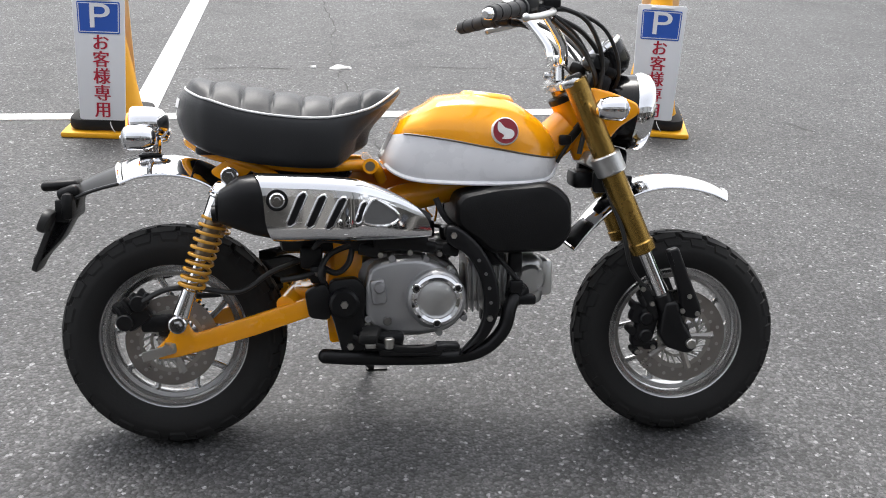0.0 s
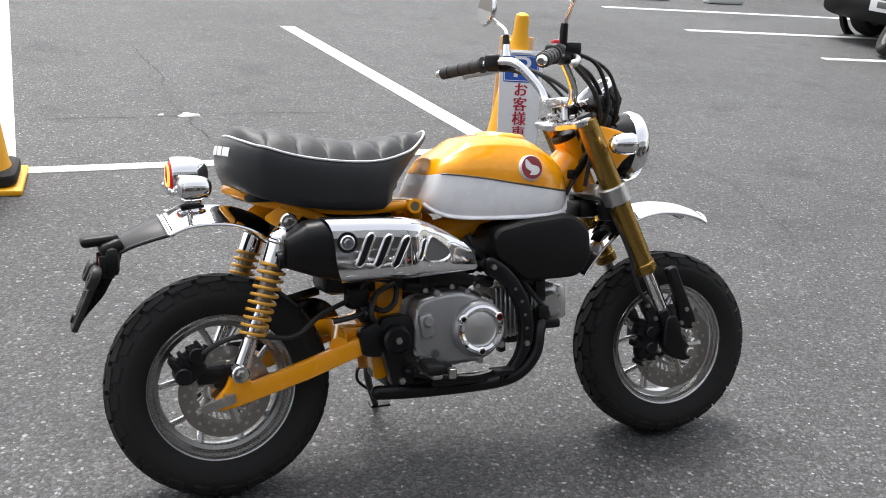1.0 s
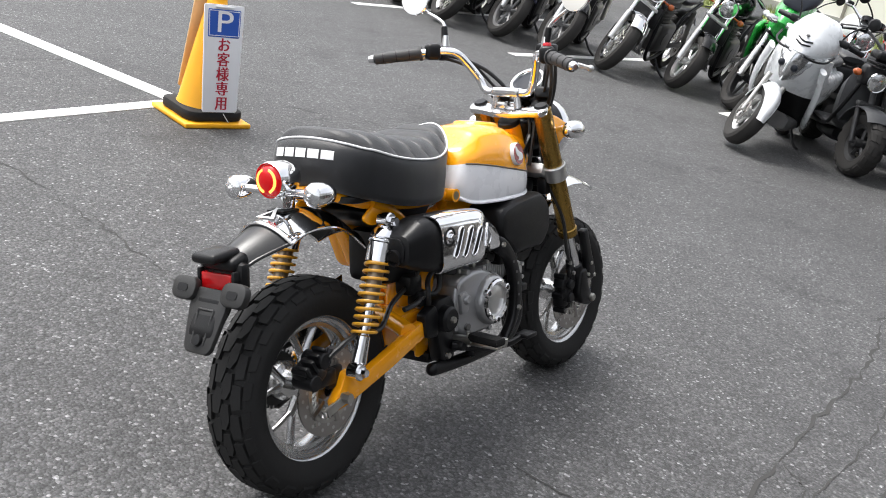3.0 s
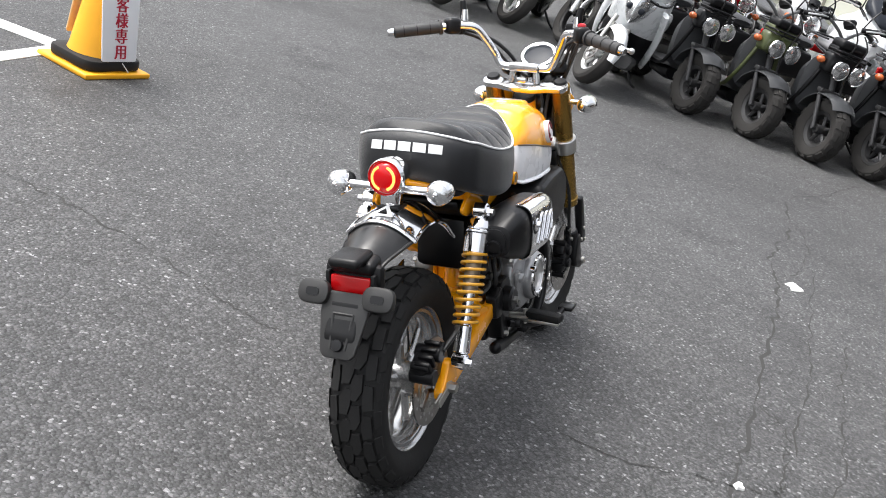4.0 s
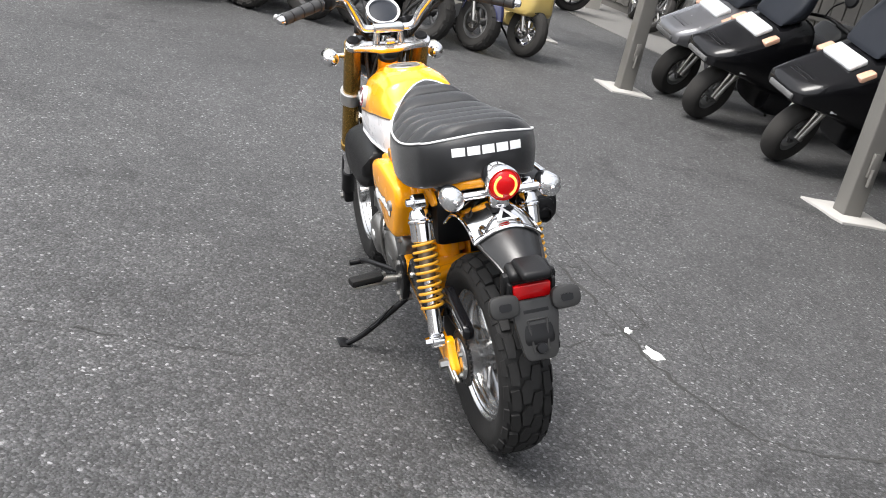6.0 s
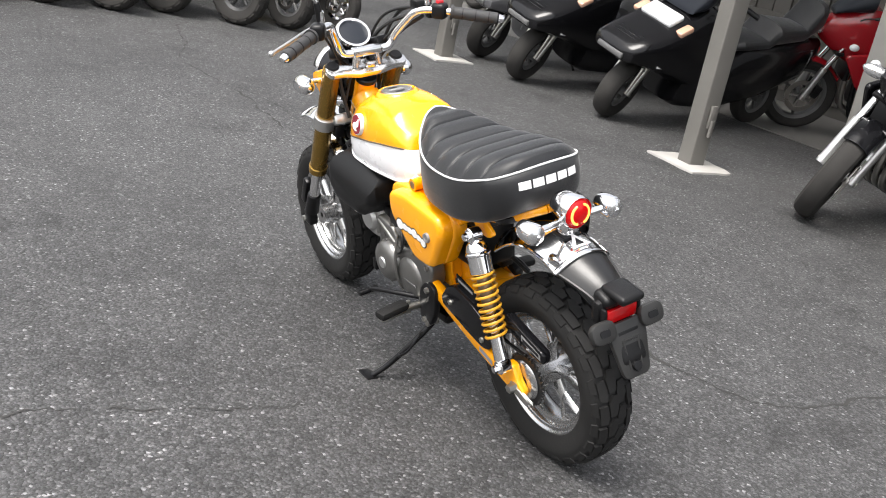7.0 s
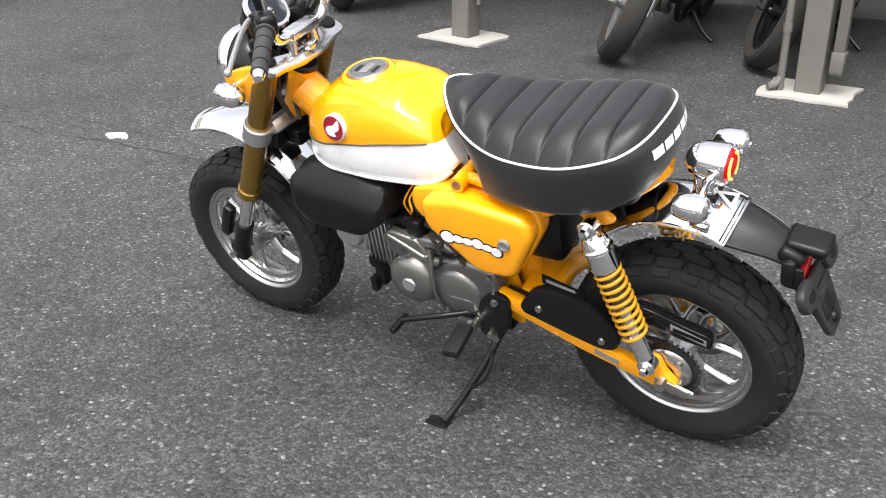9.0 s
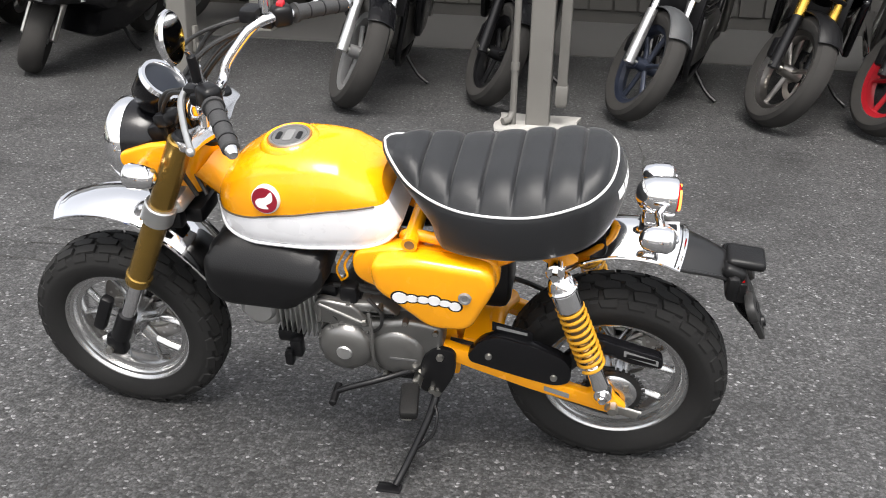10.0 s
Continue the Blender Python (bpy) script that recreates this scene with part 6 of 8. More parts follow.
# ---- traffic cones with hanging signs ----
def text_mesh(body, size, m, material, name, parent, weight=False):
    c = bpy.data.curves.new(name, "FONT")
    c.body, c.size, c.align_x, c.align_y, c.extrude = body, size, "CENTER", "CENTER", 0.0008
    c.offset = 0.0
    tmp = new(name + "_text", c)
    bpy.context.view_layer.update()
    me = bpy.data.meshes.new_from_object(tmp.evaluated_get(bpy.context.evaluated_depsgraph_get()))
    bpy.data.objects.remove(tmp)
    bpy.data.curves.remove(c)
    bm = bmesh.new()
    bm.from_mesh(me)
    verts, faces = [v.co.copy() for v in bm.verts], [[v.index for v in f.verts] for f in bm.faces]
    for dx, dz in ((-0.022, 0.0002), (0.022, 0.0004)) if weight else ():
        vs = [bm.verts.new(co + Vector((dx * size, 0, dz))) for co in verts]
        for f in faces:
            bm.faces.new([vs[i] for i in f])
    bm.to_mesh(me)
    bm.free()
    me.materials.clear()
    me.materials.append(material)
    ob = new(name, me)
    ob.parent, ob.matrix_parent_inverse, ob.matrix_basis = parent, Matrix.Identity(4), m
    return ob


def cone(x, y, yaw):
    ob = thing("traffic_cone", pose(x, y, 0, 0, 0, yaw), "yellow plastic traffic cone with a white parking sign hung on it", "traffic cone", "parking cones")
    s = Shape().box((0, 0, 0.012), (0.355, 0.355, 0.024), 0.008)
    s.lathe([(0.150, 0.02), (0.135, 0.05), (0.120, 0.10), (0.040, 0.62), (0.034, 0.66), (0.034, 0.70), (0.030, 0.725), (0.015, 0.735), (0.0, 0.736)], Matrix.Identity(4), 36)
    part("cone_body", s, CONEY, ob, "yellow plastic cone", 45)
    part("weight_ring", Shape().plate(corners([(-0.155, -0.155), (0.155, -0.155), (0.155, 0.155), (-0.155, 0.155)], 0.07), 0.025, 0.075, 0.014, axis="z"), RUBBER, ob, "black rubber weight")
    for q, mt, nm, z0, z1 in ((-1, BOARD, "sign_board", 0.076, 0.578), (1, PALEBOARD, "back_board", 0.12, 0.62)):
        slope = math.atan2(0.08, 0.5)
        B = Matrix.Translation((0, q * (0.152 if q < 0 else 0.128), z0)) @ Matrix.Rotation(q * slope * (1.15 if q < 0 else 1.0), 4, "X")
        wl, wh = (0.093, 0.107) if q < 0 else (0.072, 0.084)
        if q > 0:
            B = B @ Matrix.Rotation(math.pi, 4, "Z")
        h = z1 - z0
        tilted = Shape().at(B)
        tilted.plate(corners([(-wl, 0), (wl, 0), (wh, h), (-wh, h)], 0.012), -0.012, -0.004, 0.002)
        tilted.box((0, 0.01, h - 0.012), (0.10, 0.06, 0.008), 0.002)
        bd = part(nm, tilted, mt, ob, "white sign board with red characters" if q < 0 else "pale orange back board")
        if q < 0:
            face_m = B @ Matrix.Translation((0, -0.0125, 0)) @ Matrix.Rotation(math.pi / 2, 4, "X")
            p = Shape().at(B)
            p.plate(corners([(-0.084, h - 0.150), (0.084, h - 0.150), (0.087, h - 0.022), (-0.087, h - 0.022)], 0.008), -0.0140, -0.0125, 0)
            part("blue_panel", p, BLUE, bd, "blue panel")
            p = Shape().at(B)
            for a, b in (((-0.078, h - 0.143), (0.078, h - 0.143)), ((0.078, h - 0.143), (0.081, h - 0.029)), ((0.081, h - 0.029), (-0.081, h - 0.029)), ((-0.081, h - 0.029), (-0.078, h - 0.143))):
                p.rod((a[0], -0.0142, a[1]), (b[0], -0.0142, b[1]), 0.0016, seg=6)
            part("panel_line", p, BOARD, bd)
            text_mesh("P", 0.140, face_m @ Matrix.Translation((0, h - 0.084, 0.0030)) @ Matrix.Diagonal((1.35, 1, 1, 1)), BOARD, "letter", bd)
            for i, ch in enumerate("お客様専用"):
                text_mesh(ch, 0.070, face_m @ Matrix.Translation((0.004, h - 0.189 - 0.0685 * i, 0.0012)) @ Matrix.Diagonal((1.0, 1, 1, 1)), REDINK, "character", bd, True)
    part("string", Shape().tube([(0.02, -0.10, 0.10), (0.03, -0.16, 0.06), (0.05, -0.175, 0.03)], 0.002, 6), PIPING, ob)
    return ob


cone(-0.553, 2.403, -5)
cone(1.845, 2.47, -13)

# ---- shed on the far side of the lane ----
def ragged(a, b, seed):
    """A rough-edged rectangle of patched concrete."""
    rnd, out = random.Random(seed), []
    for (x0, y0), (x1, y1) in (((-a, -b), (a, -b)), ((a, -b), (a, b)), ((a, b), (-a, b)), ((-a, b), (-a, -b))):
        for k in range(5):
            out.append((x0 + (x1 - x0) * k / 5 + rnd.uniform(-0.014, 0.014), y0 + (y1 - y0) * k / 5 + rnd.uniform(-0.014, 0.014)))
    return out


def shed_post(x, y, base=(0.42, 0.34), pipe=False, turn=0.0, light=False, bw=0.12):
    ob = thing("shed_post", pose(x, y, 0, 0, 0, turn), "light grey square steel post" if light else "grey painted steel post on a pale concrete footing", "post", "shed posts")
    z0 = 0.008 if light else 0.014
    s = Shape().plate(corners([(-bw / 2, -bw / 2), (bw / 2, -bw / 2), (bw / 2, bw / 2), (-bw / 2, bw / 2)], 0.012), z0 - 0.004, 2.62, 0, axis="z")
    part("shaft", s, POSTLIGHT if light else POSTPAINT, ob)
    if not light:
        part("footing", Shape().plate(ragged(base[0] / 2, base[1] / 2, int(x * 10)), -0.01, 0.014, 0.003, axis="z"), CONCRETE, ob, "pale concrete footing")
    if pipe:
        s = Shape().tube([(0.125, 0.06, 2.6), (0.125, 0.06, 0.16), (0.125, 0.06, 0.09), (0.14, 0.08, 0.045), (0.17, 0.11, 0.035)], 0.018, 12, 4)
        s.rod((0.125, 0.06, 0.33), (0.125, 0.06, 0.29), 0.022, seg=14)
        part("drain_pipe", s, POSTPAINT, ob, "grey drain pipe")
        part("channel", Shape().box((-0.115, 0.02, 1.36), (0.05, 0.06, 2.5), 0.004).box((-0.115, 0.02, 0.17), (0.062, 0.075, 0.10), 0.006), POSTPAINT, ob)
    else:
        part("latch", Shape().box((-0.078, 0.0, 0.32), (0.02, 0.04, 0.14), 0.004).rod((-0.09, 0, 0.30), (-0.09, 0, 0.20), 0.012, seg=10), POSTPAINT, ob)
    return ob


shed_post(2.395, -3.11, pipe=False, turn=-8)
shed_post(0.42, -2.96, pipe=True)
shed_post(5.19, -3.13, turn=-6)
shed_post(7.30, -3.27, base=(0.38, 0.32), turn=-6, bw=0.15)
shed_post(2.70, -5.30, light=True, bw=0.17)
shed_post(8.60, -5.95, light=True, bw=0.17)
shed_post(11.2, -5.80, light=True, bw=0.24)
# Unseen roof added over the posts; its alpha sets how dim the shed is.
UNSEENROOF = mat("unseen_roof_sheet", (0.75, 0.76, 0.76), 0.35, vary=0.1, scale=3)
UNSEENROOF.node_tree.nodes["Principled BSDF"].inputs["Alpha"].default_value = 0.62
roof_waves = [(-6.62 + 0.06 * k, 2.64 + (0.012 if k % 2 else -0.012)) for k in range(65)]
roof = Shape().rings([[(x, y, z) for y, z in roof_waves] + [(x, y, z + 0.004) for y, z in roof_waves[::-1]] for x in (-7.0, 7.5)])
solid("shed_roof", roof, UNSEENROOF, "unseen corrugated see-through roof sheet, added to dim the daylight in the shed", "roof", "structure")
solid("concrete_apron", Shape().plate([(-7, -6.5), (13.5, -6.5), (13.5, -4.95), (-7, -4.95)], -0.05, 0.008, 0.003, axis="z"), APRON, "low concrete strip along the shed wall", "kerb", "structure")
wall = solid("wall_south", Shape().plate([(-7, -6.62), (12.5, -6.62), (12.5, -6.5), (-7, -6.5)], 0.0, 2.62, 0, axis="z"), SHEDWALL, "weathered grey boarded shed wall", "wall", "structure")
board = Shape().box((0, 0, 1.36), (0.185, 0.022, 2.5), 0.004, None, 1).mesh("board", SHEDWALL)
rail = Shape().box((0, 0, 0), (19.3, 0.03, 0.07), 0.004, None, 1).mesh("wall_rail", SHEDWALL)
for i in range(97):
    b = new("board", board)
    b.parent = wall
    b.location = (-6.8 + 0.2 * i, -6.487 + 0.006 * (i % 2), 0)
for z in (0.75, 1.7):
    b = new("wall_rail", rail)
    b.parent = wall
    b.location = (2.7, -6.46, z)

# ---- far side: grass strip, pale building, shrub, planter ----
solid("grass_verge", Shape().plate([(19.6, -9.3), (24.2, -9.3), (24.2, 14), (19.6, 14)], -0.02, 0.06, 0.01, axis="z"), GRASSMAT, "grass strip before the pale building", "grass", "structure")
s, rnd = Shape(), random.Random(5)
for i in range(5200):
    x, y = rnd.uniform(19.6, 23.9), rnd.uniform(-9.3, 9.0)
    a, h = rnd.uniform(0, 6.28), rnd.uniform(0.06, 0.22)
    dx, dy = 0.02 * math.cos(a), 0.02 * math.sin(a)
    s._add([(x - dx, y - dy, 0.05), (x + dx, y + dy, 0.05), (x + rnd.uniform(-0.08, 0.08), y + rnd.uniform(-0.08, 0.08), 0.05 + h)], [(0, 1, 2)])
solid("grass", s, GRASSMAT, "short green grass blades on the verge", "grass", "stuff")
house = thing("building", pose(24.3, 0, 0), "low building with cream wall panels and grey joints", "building", kind="")
part("wall", Shape().plate([(0, -8.9), (9, -8.9), (9, 14), (0, 14)], 0, 5.5, 0, axis="z"), PLASTER, house, "cream panelled wall")
part("roof", Shape().plate([(-0.4, -9.2), (9.4, -9.2), (9.4, 14.4), (-0.4, 14.4)], 5.5, 5.8, 0.02, axis="z"), SHEDWALL, house)
part("plinth", Shape().plate([(-0.06, -8.95), (0.0, -8.95), (0.0, 14), (-0.06, 14)], 0, 0.30, 0.01, axis="z"), CONCRETE, house)
for k in range(8):
    part("panel_joint", Shape().box((-0.02, -5.2 + 2.6 * k - 2.6, 2.9), (0.05, 0.07, 5.2), 0.004), JOINT, house)
part("corner_post", Shape().box((-0.05, -8.85, 2.75), (0.14, 0.16, 5.5), 0.01), JOINT, house)


def shrub(x, y, r, h, seed):
    ob = thing("shrub", pose(x, y, 0), "dense green shrub beside the building", "shrub")
    rnd, s, tr = random.Random(seed), Shape(), Shape()
    for k in range(7):
        a = k * 0.9
        tr.tube([(0, 0, 0), (0.2 * r * math.cos(a), 0.2 * r * math.sin(a), h * 0.4), (0.6 * r * math.cos(a), 0.6 * r * math.sin(a), h * 0.8)], lambda u: 0.03 * (1 - 0.7 * u), 6, 3)
    part("trunk", tr, SHEDWALL, ob)
    for i in range(2600):
        a, q = rnd.uniform(0, 6.28), rnd.random() ** 0.5
        z = h * (0.12 + 0.88 * rnd.random())
        w = r * q * (1.0 - 0.45 * abs(2 * z / h - 0.9)) * (1 + 0.22 * math.sin(3 * a + z * 4))
        c = Vector((w * math.cos(a), w * math.sin(a), z))
        u = Vector((rnd.uniform(-1, 1), rnd.uniform(-1, 1), rnd.uniform(-1, 1))).normalized() * 0.07
        v = u.orthogonal().normalized() * 0.035
        s._add([c - u, c + v, c + u, c - v], [(0, 1, 2, 3)])
    tagged(part("crown", s, LEAFMAT, ob), kind="stuff")
    return ob


shrub(25.7, -9.85, 0.75, 1.9, 4)
shrub(41.0, -16.6, 1.5, 3.4, 8)
s = Shape().box((10.2, 10.6, 0.2), (4.0, 1.2, 0.4), 0.02)
solid("planter", s, SOIL, "low brown stone planter at the edge of the car park", "planter")
for x, y in ((6.9, 9.1), (7.9, 8.95)):
    solid("wheel_stop", Shape().box((x, y, 0.05), (0.55, 0.15, 0.10), 0.03), PAINT, "white concrete wheel stop at the bay's end", "wheel stop", group="wheel stops")
# dark wall and hedge that close the car park
solid("wall_east", Shape().plate([(44, -45), (44.4, -45), (44.4, 60), (44, 60)], 0, 3, 0, axis="z"), PLASTER, "far pale wall", "wall", "structure")


# ---- parked two-wheelers ----
def blob(rows, n=24, p=2.6):
    """A body through rings: x, half width, lower and upper height, shift of the middle."""
    out = []
    for x, w, z0, z1 in rows:
        ring = []
        for k in range(n):
            a = 2 * math.pi * k / n
            c, sn = math.cos(a), math.sin(a)
            ring.append((x, w * math.copysign(abs(c) ** (2 / p), c), (z0 + z1) / 2 + (z1 - z0) / 2 * math.copysign(abs(sn) ** (2 / p), sn)))
        out.append(ring)
    return Shape().rings(out)


def wheel(parent, c, R, half, r, rim_mat, spokes=5, disc_y=0.0, name="wheel", wire=False, lugs=0):
    c = Vector(c)
    s = Shape().lathe([(r + 0.004, -half * 0.62), (r + 0.009, -half * 0.58), (r - 0.012, -half * 0.45), (r - 0.02, 0), (r - 0.012, half * 0.45), (r + 0.009, half * 0.58), (r + 0.004, half * 0.62), (r - 0.024, half * 0.42), (r - 0.032, 0), (r - 0.024, -half * 0.42)], across(c), 40, True)
    s.lathe([(0.0, -0.06), (0.032, -0.06), (0.036, 0), (0.032, 0.06), (0.0, 0.06)], across(c), 18)
    d = lambda t, a, y=0: c + Vector((t * math.cos(a), y, t * math.sin(a)))
    wires = Shape()
    if wire:
        for k in range(28):
            a = 2 * math.pi * k / 28
            wires.rod(d(0.03, a + (0.9 if k % 2 else -0.9), 0.03 * (1 if k % 4 < 2 else -1)), d(r - 0.02, a), 0.0025, seg=5)
    ob = part(name, s, rim_mat, parent)
    if wire:
        tagged(part("wire_spokes", wires, STEEL, ob), kind="stuff")
    if not wire:
        for k in range(spokes):
            a = 2 * math.pi * k / spokes + 0.4
            part("spoke", Shape().tube([d(0.025, a), d(r * 0.5, a + 0.05), d(r - 0.018, a + 0.02)], 0.014 if spokes < 7 else 0.009, 8, 3, 0.8), rim_mat, ob)
    prof = [(r + 0.002, -half * 0.66), (r + (R - r) * 0.4, -half * 0.98), (R - 0.035, -half), (R - 0.014, -half * 0.78), (R - 0.003, -half * 0.4), (R, 0), (R - 0.003, half * 0.4), (R - 0.014, half * 0.78), (R - 0.035, half), (r + (R - r) * 0.4, half * 0.98), (r + 0.002, half * 0.66), (r - 0.006, 0)]
    part("tyre", Shape().lathe(prof, across(c), 56, True), OLDRUBBER, ob, "dusty black tyre", 32)
    t = Shape()
    for k in range(lugs):
        for q, sh in ((-1, 0), (1, 0.5)):
            a0 = 2 * math.pi * (k + sh) / lugs
            da = 0.33 * 2 * math.pi / lugs
            for y0, y1 in ((0.08, 0.52), (0.60, 0.98)):
                rr = lambda y, up: R - 0.002 - 0.022 * abs(y) ** 3 + up
                base = [d(rr(y, -0.006), a0 + s_ * da + 0.5 * da * y, q * y * half) for s_, y in ((-1, y0), (1, y0), (1, y1), (-1, y1))]
                topq = [d(rr(y, 0.006), a0 + s_ * da * 0.9 + 0.5 * da * y, q * y * half) for s_, y in ((-1, y0), (1, y0), (1, y1), (-1, y1))]
                t.rings([base, topq])
    if lugs:
        tagged(part("tread", t, OLDRUBBER, ob, "rubber tread blocks", 20), kind="stuff")
    if disc_y:
        part("brake_disc", disc(c, r * 0.62, disc_y), DISC, ob)
    return ob


def mirrors(parent, x, z, w, tilt=0.0, r=0.045, material=None):
    for q in (-1, 1):
        tip = Vector((x - 0.02, q * (w + 0.06), z + 0.20))
        m = part("mirror", Shape().tube([(x, q * w * 0.7, z), (x + 0.01, q * w * 0.85, z + 0.10), tip], 0.006, 8, 4).lathe([(0.0, 0.02), (r * 0.8, 0.014), (r, 0.0), (0.0, -0.003)], face(tip, (0.95, q * 0.15, 0.1)), 20), material or BLACK, parent, "round mirror")
        part("mirror_glass", Shape().lathe([(0.0, -0.0045), (r * 0.9, -0.0045), (r * 0.9, -0.002)], face(tip, (0.95, q * 0.15, 0.1)), 20), MIRROR, m)


def round_lamp(parent, p, r, ring=None, lens=None):
    m = face(p, (1, 0, -0.05))
    ob = part("headlamp", Shape().lathe([(0.0, -r * 0.9), (r * 0.6, -r * 0.75), (r * 0.97, -r * 0.1), (r * 1.03, 0.0), (r * 0.98, r * 0.16), (r * 0.88, r * 0.1), (0.0, r * 0.1)], m, 28), ring or CHROME, parent, "round headlamp")
    part("lens", Shape().lathe([(0.0, r * 0.32), (r * 0.6, r * 0.24), (r * 0.9, r * 0.1)], m, 24), lens or LAMPGLASS, ob, "clear lens")
    return ob


def steer(obs, head, deg, rake=0.45):
    ax = Vector((math.sin(rake), 0, -math.cos(rake)))
    m = Matrix.Translation(head) @ Matrix.Rotation(radians(-deg), 4, ax) @ Matrix.Translation(-Vector(head))
    for ob in obs:
        ob.matrix_basis = m


def place(x, y, heading, lean):
    """Where a two-wheeler stands: its front tyre's contact, its heading and its lean to the left."""
    return pose(x, y, 0, 0, 0, heading) @ pose(0, 0, 0, -lean, 0, 0)


def fat_scooter(x, y, heading, lean, turned, body, label, seat_mat=None):
    """A bare-frame scooter with fat tyres and twin lamps."""
    ob = thing("scooter", place(x, y, heading, lean), label, "scooter", "fat-tyred scooters in a row")
    R = 0.237
    kids0 = set(ob.children)
    wheel(ob, (0, 0, R), R, 0.066, 0.135, DARKRIM, 5, 0.0, "front_wheel", lugs=16)
    s = Shape()
    for q in (-1, 1):
        s.rod((0.0, q * 0.085, R), (-0.10, q * 0.085, 0.48), 0.018, 0.02, 14)
    s.rod((0.0, -0.10, R), (0, 0.10, R), 0.012, seg=12).box((-0.105, 0, 0.50), (0.06, 0.21, 0.035), 0.01).rod((-0.10, 0, 0.50), (-0.235, 0, 0.86), 0.024, seg=16)
    part("fork", s, DARKRIM, ob, "dark front fork")
    part("front_mudguard", guard([(0.15, 0.43), (0.08, 0.49), (-0.02, 0.505), (-0.12, 0.49), (-0.22, 0.42), (-0.27, 0.34)], 0.105, 0.004, 0.25, 3), GREYGUARD, ob, "scuffed dark front mudguard")
    s = Shape().box((-0.135, 0, 0.70), (0.11, 0.31, 0.15), 0.03, seg=3).box((-0.155, 0, 0.80), (0.12, 0.25, 0.07), 0.02)
    lampbox = part("lamp_housing", s, body, ob, "twin lamp housing")
    for q in (-1, 1):
        round_lamp(ob, (-0.020, q * 0.080, 0.672), 0.070, CHROME)
    s = Shape()
    for z in (0.775, 0.80):
        s.tube([(-0.20, -0.12, z), (-0.06, -0.12, z), (-0.05, 0, z), (-0.06, 0.12, z), (-0.20, 0.12, z)], 0.007, 8, 3)
    for y in (-0.06, 0.0, 0.06):
        s.rod((-0.055, y, 0.77), (-0.20, y, 0.80), 0.005, seg=6)
    part("front_carrier", s, BLACK, ob, "black tube carrier")
    for q in (-1, 1):
        part("indicator", Shape().ball((-0.145, q * 0.185, 0.70), (0.035, 0.032, 0.026)).rod((-0.145, q * 0.12, 0.70), (-0.145, q * 0.17, 0.70), 0.010, seg=8), AMBER, ob, "amber indicator")
    s = Shape().tube([(-0.36, -0.33, 0.955), (-0.29, -0.20, 0.985), (-0.255, -0.08, 0.93), (-0.245, 0, 0.88), (-0.255, 0.08, 0.93), (-0.29, 0.20, 0.985), (-0.36, 0.33, 0.955)], 0.012, 10, 4)
    part("handlebar", s, GAUGEGREY, ob)
    for q in (-1, 1):
        part("grip", Shape().rod((-0.31, q * 0.235, 0.978), (-0.365, q * 0.34, 0.952), 0.019, seg=12).box((-0.295, q * 0.20, 0.985), (0.06, 0.06, 0.05), 0.015), BLACK, ob)
        part("lever", Shape().tube([(-0.27, q * 0.20, 0.985), (-0.265, q * 0.28, 0.975), (-0.30, q * 0.35, 0.955)], 0.007, 8, 3), SILVER, ob)
    part("carrier_box", Shape().box((-0.14, 0, 0.850), (0.14, 0.25, 0.07), 0.025, seg=3), BLACK, ob, "black front box under the carrier")
    part("meter", Shape().lathe([(0.0, -0.04), (0.04, -0.035), (0.05, 0.0), (0.045, 0.012), (0.0, 0.010)], face((-0.26, 0, 1.0), (-0.5, 0, 0.85)), 24), BLACK, ob)
    mirrors(ob, -0.29, 0.99, 0.22)
    s = Shape().tube([(-0.06, 0.01, 0.95), (0.0, 0.04, 0.85), (-0.09, 0.06, 0.62), (-0.03, 0.09, 0.36)], 0.006, 8, 4).tube([(-0.27, -0.15, 0.98), (-0.10, -0.10, 1.0), (-0.05, -0.03, 0.86), (-0.15, -0.05, 0.62)], 0.006, 8, 4)
    part("cable", s, CABLE, ob)
    steered = [c for c in ob.children if c not in kids0]
    steer(steered, (-0.235, 0, 0.86), turned, 0.36)
    s = Shape()
    for q in (-1, 1):
        s.tube([(-0.235, q * 0.03, 0.84), (-0.22, q * 0.10, 0.60), (-0.30, q * 0.16, 0.36), (-0.42, q * 0.17, 0.27), (-0.72, q * 0.17, 0.27), (-0.86, q * 0.15, 0.40), (-0.98, q * 0.13, 0.66), (-1.25, q * 0.12, 0.72), (-1.42, q * 0.08, 0.74)], 0.016, 10, 4)
    s.rod((-0.215, 0, 0.80), (-0.155, 0, 0.62), 0.035, seg=16)
    part("frame", s, body, ob, "painted tube frame")
    part("inner_cover", blob([(-0.24, 0.10, 0.40, 0.66), (-0.28, 0.17, 0.30, 0.74), (-0.36, 0.17, 0.26, 0.68), (-0.42, 0.13, 0.24, 0.58)], 24, 3.2), GREYGUARD, ob, "scuffed dark leg cover")
    part("battery_box", Shape().box((-0.90, 0, 0.56), (0.22, 0.24, 0.22), 0.03), BLACK, ob)
    part("footboard", Shape().box((-0.56, 0, 0.285), (0.42, 0.36, 0.03), 0.012), GAUGEGREY, ob, "grey footboard")
    part("floor_box", blob([(-0.38, 0.10, 0.16, 0.27), (-0.45, 0.14, 0.15, 0.272), (-0.70, 0.14, 0.15, 0.272), (-0.78, 0.10, 0.17, 0.27)]), BLACK, ob)
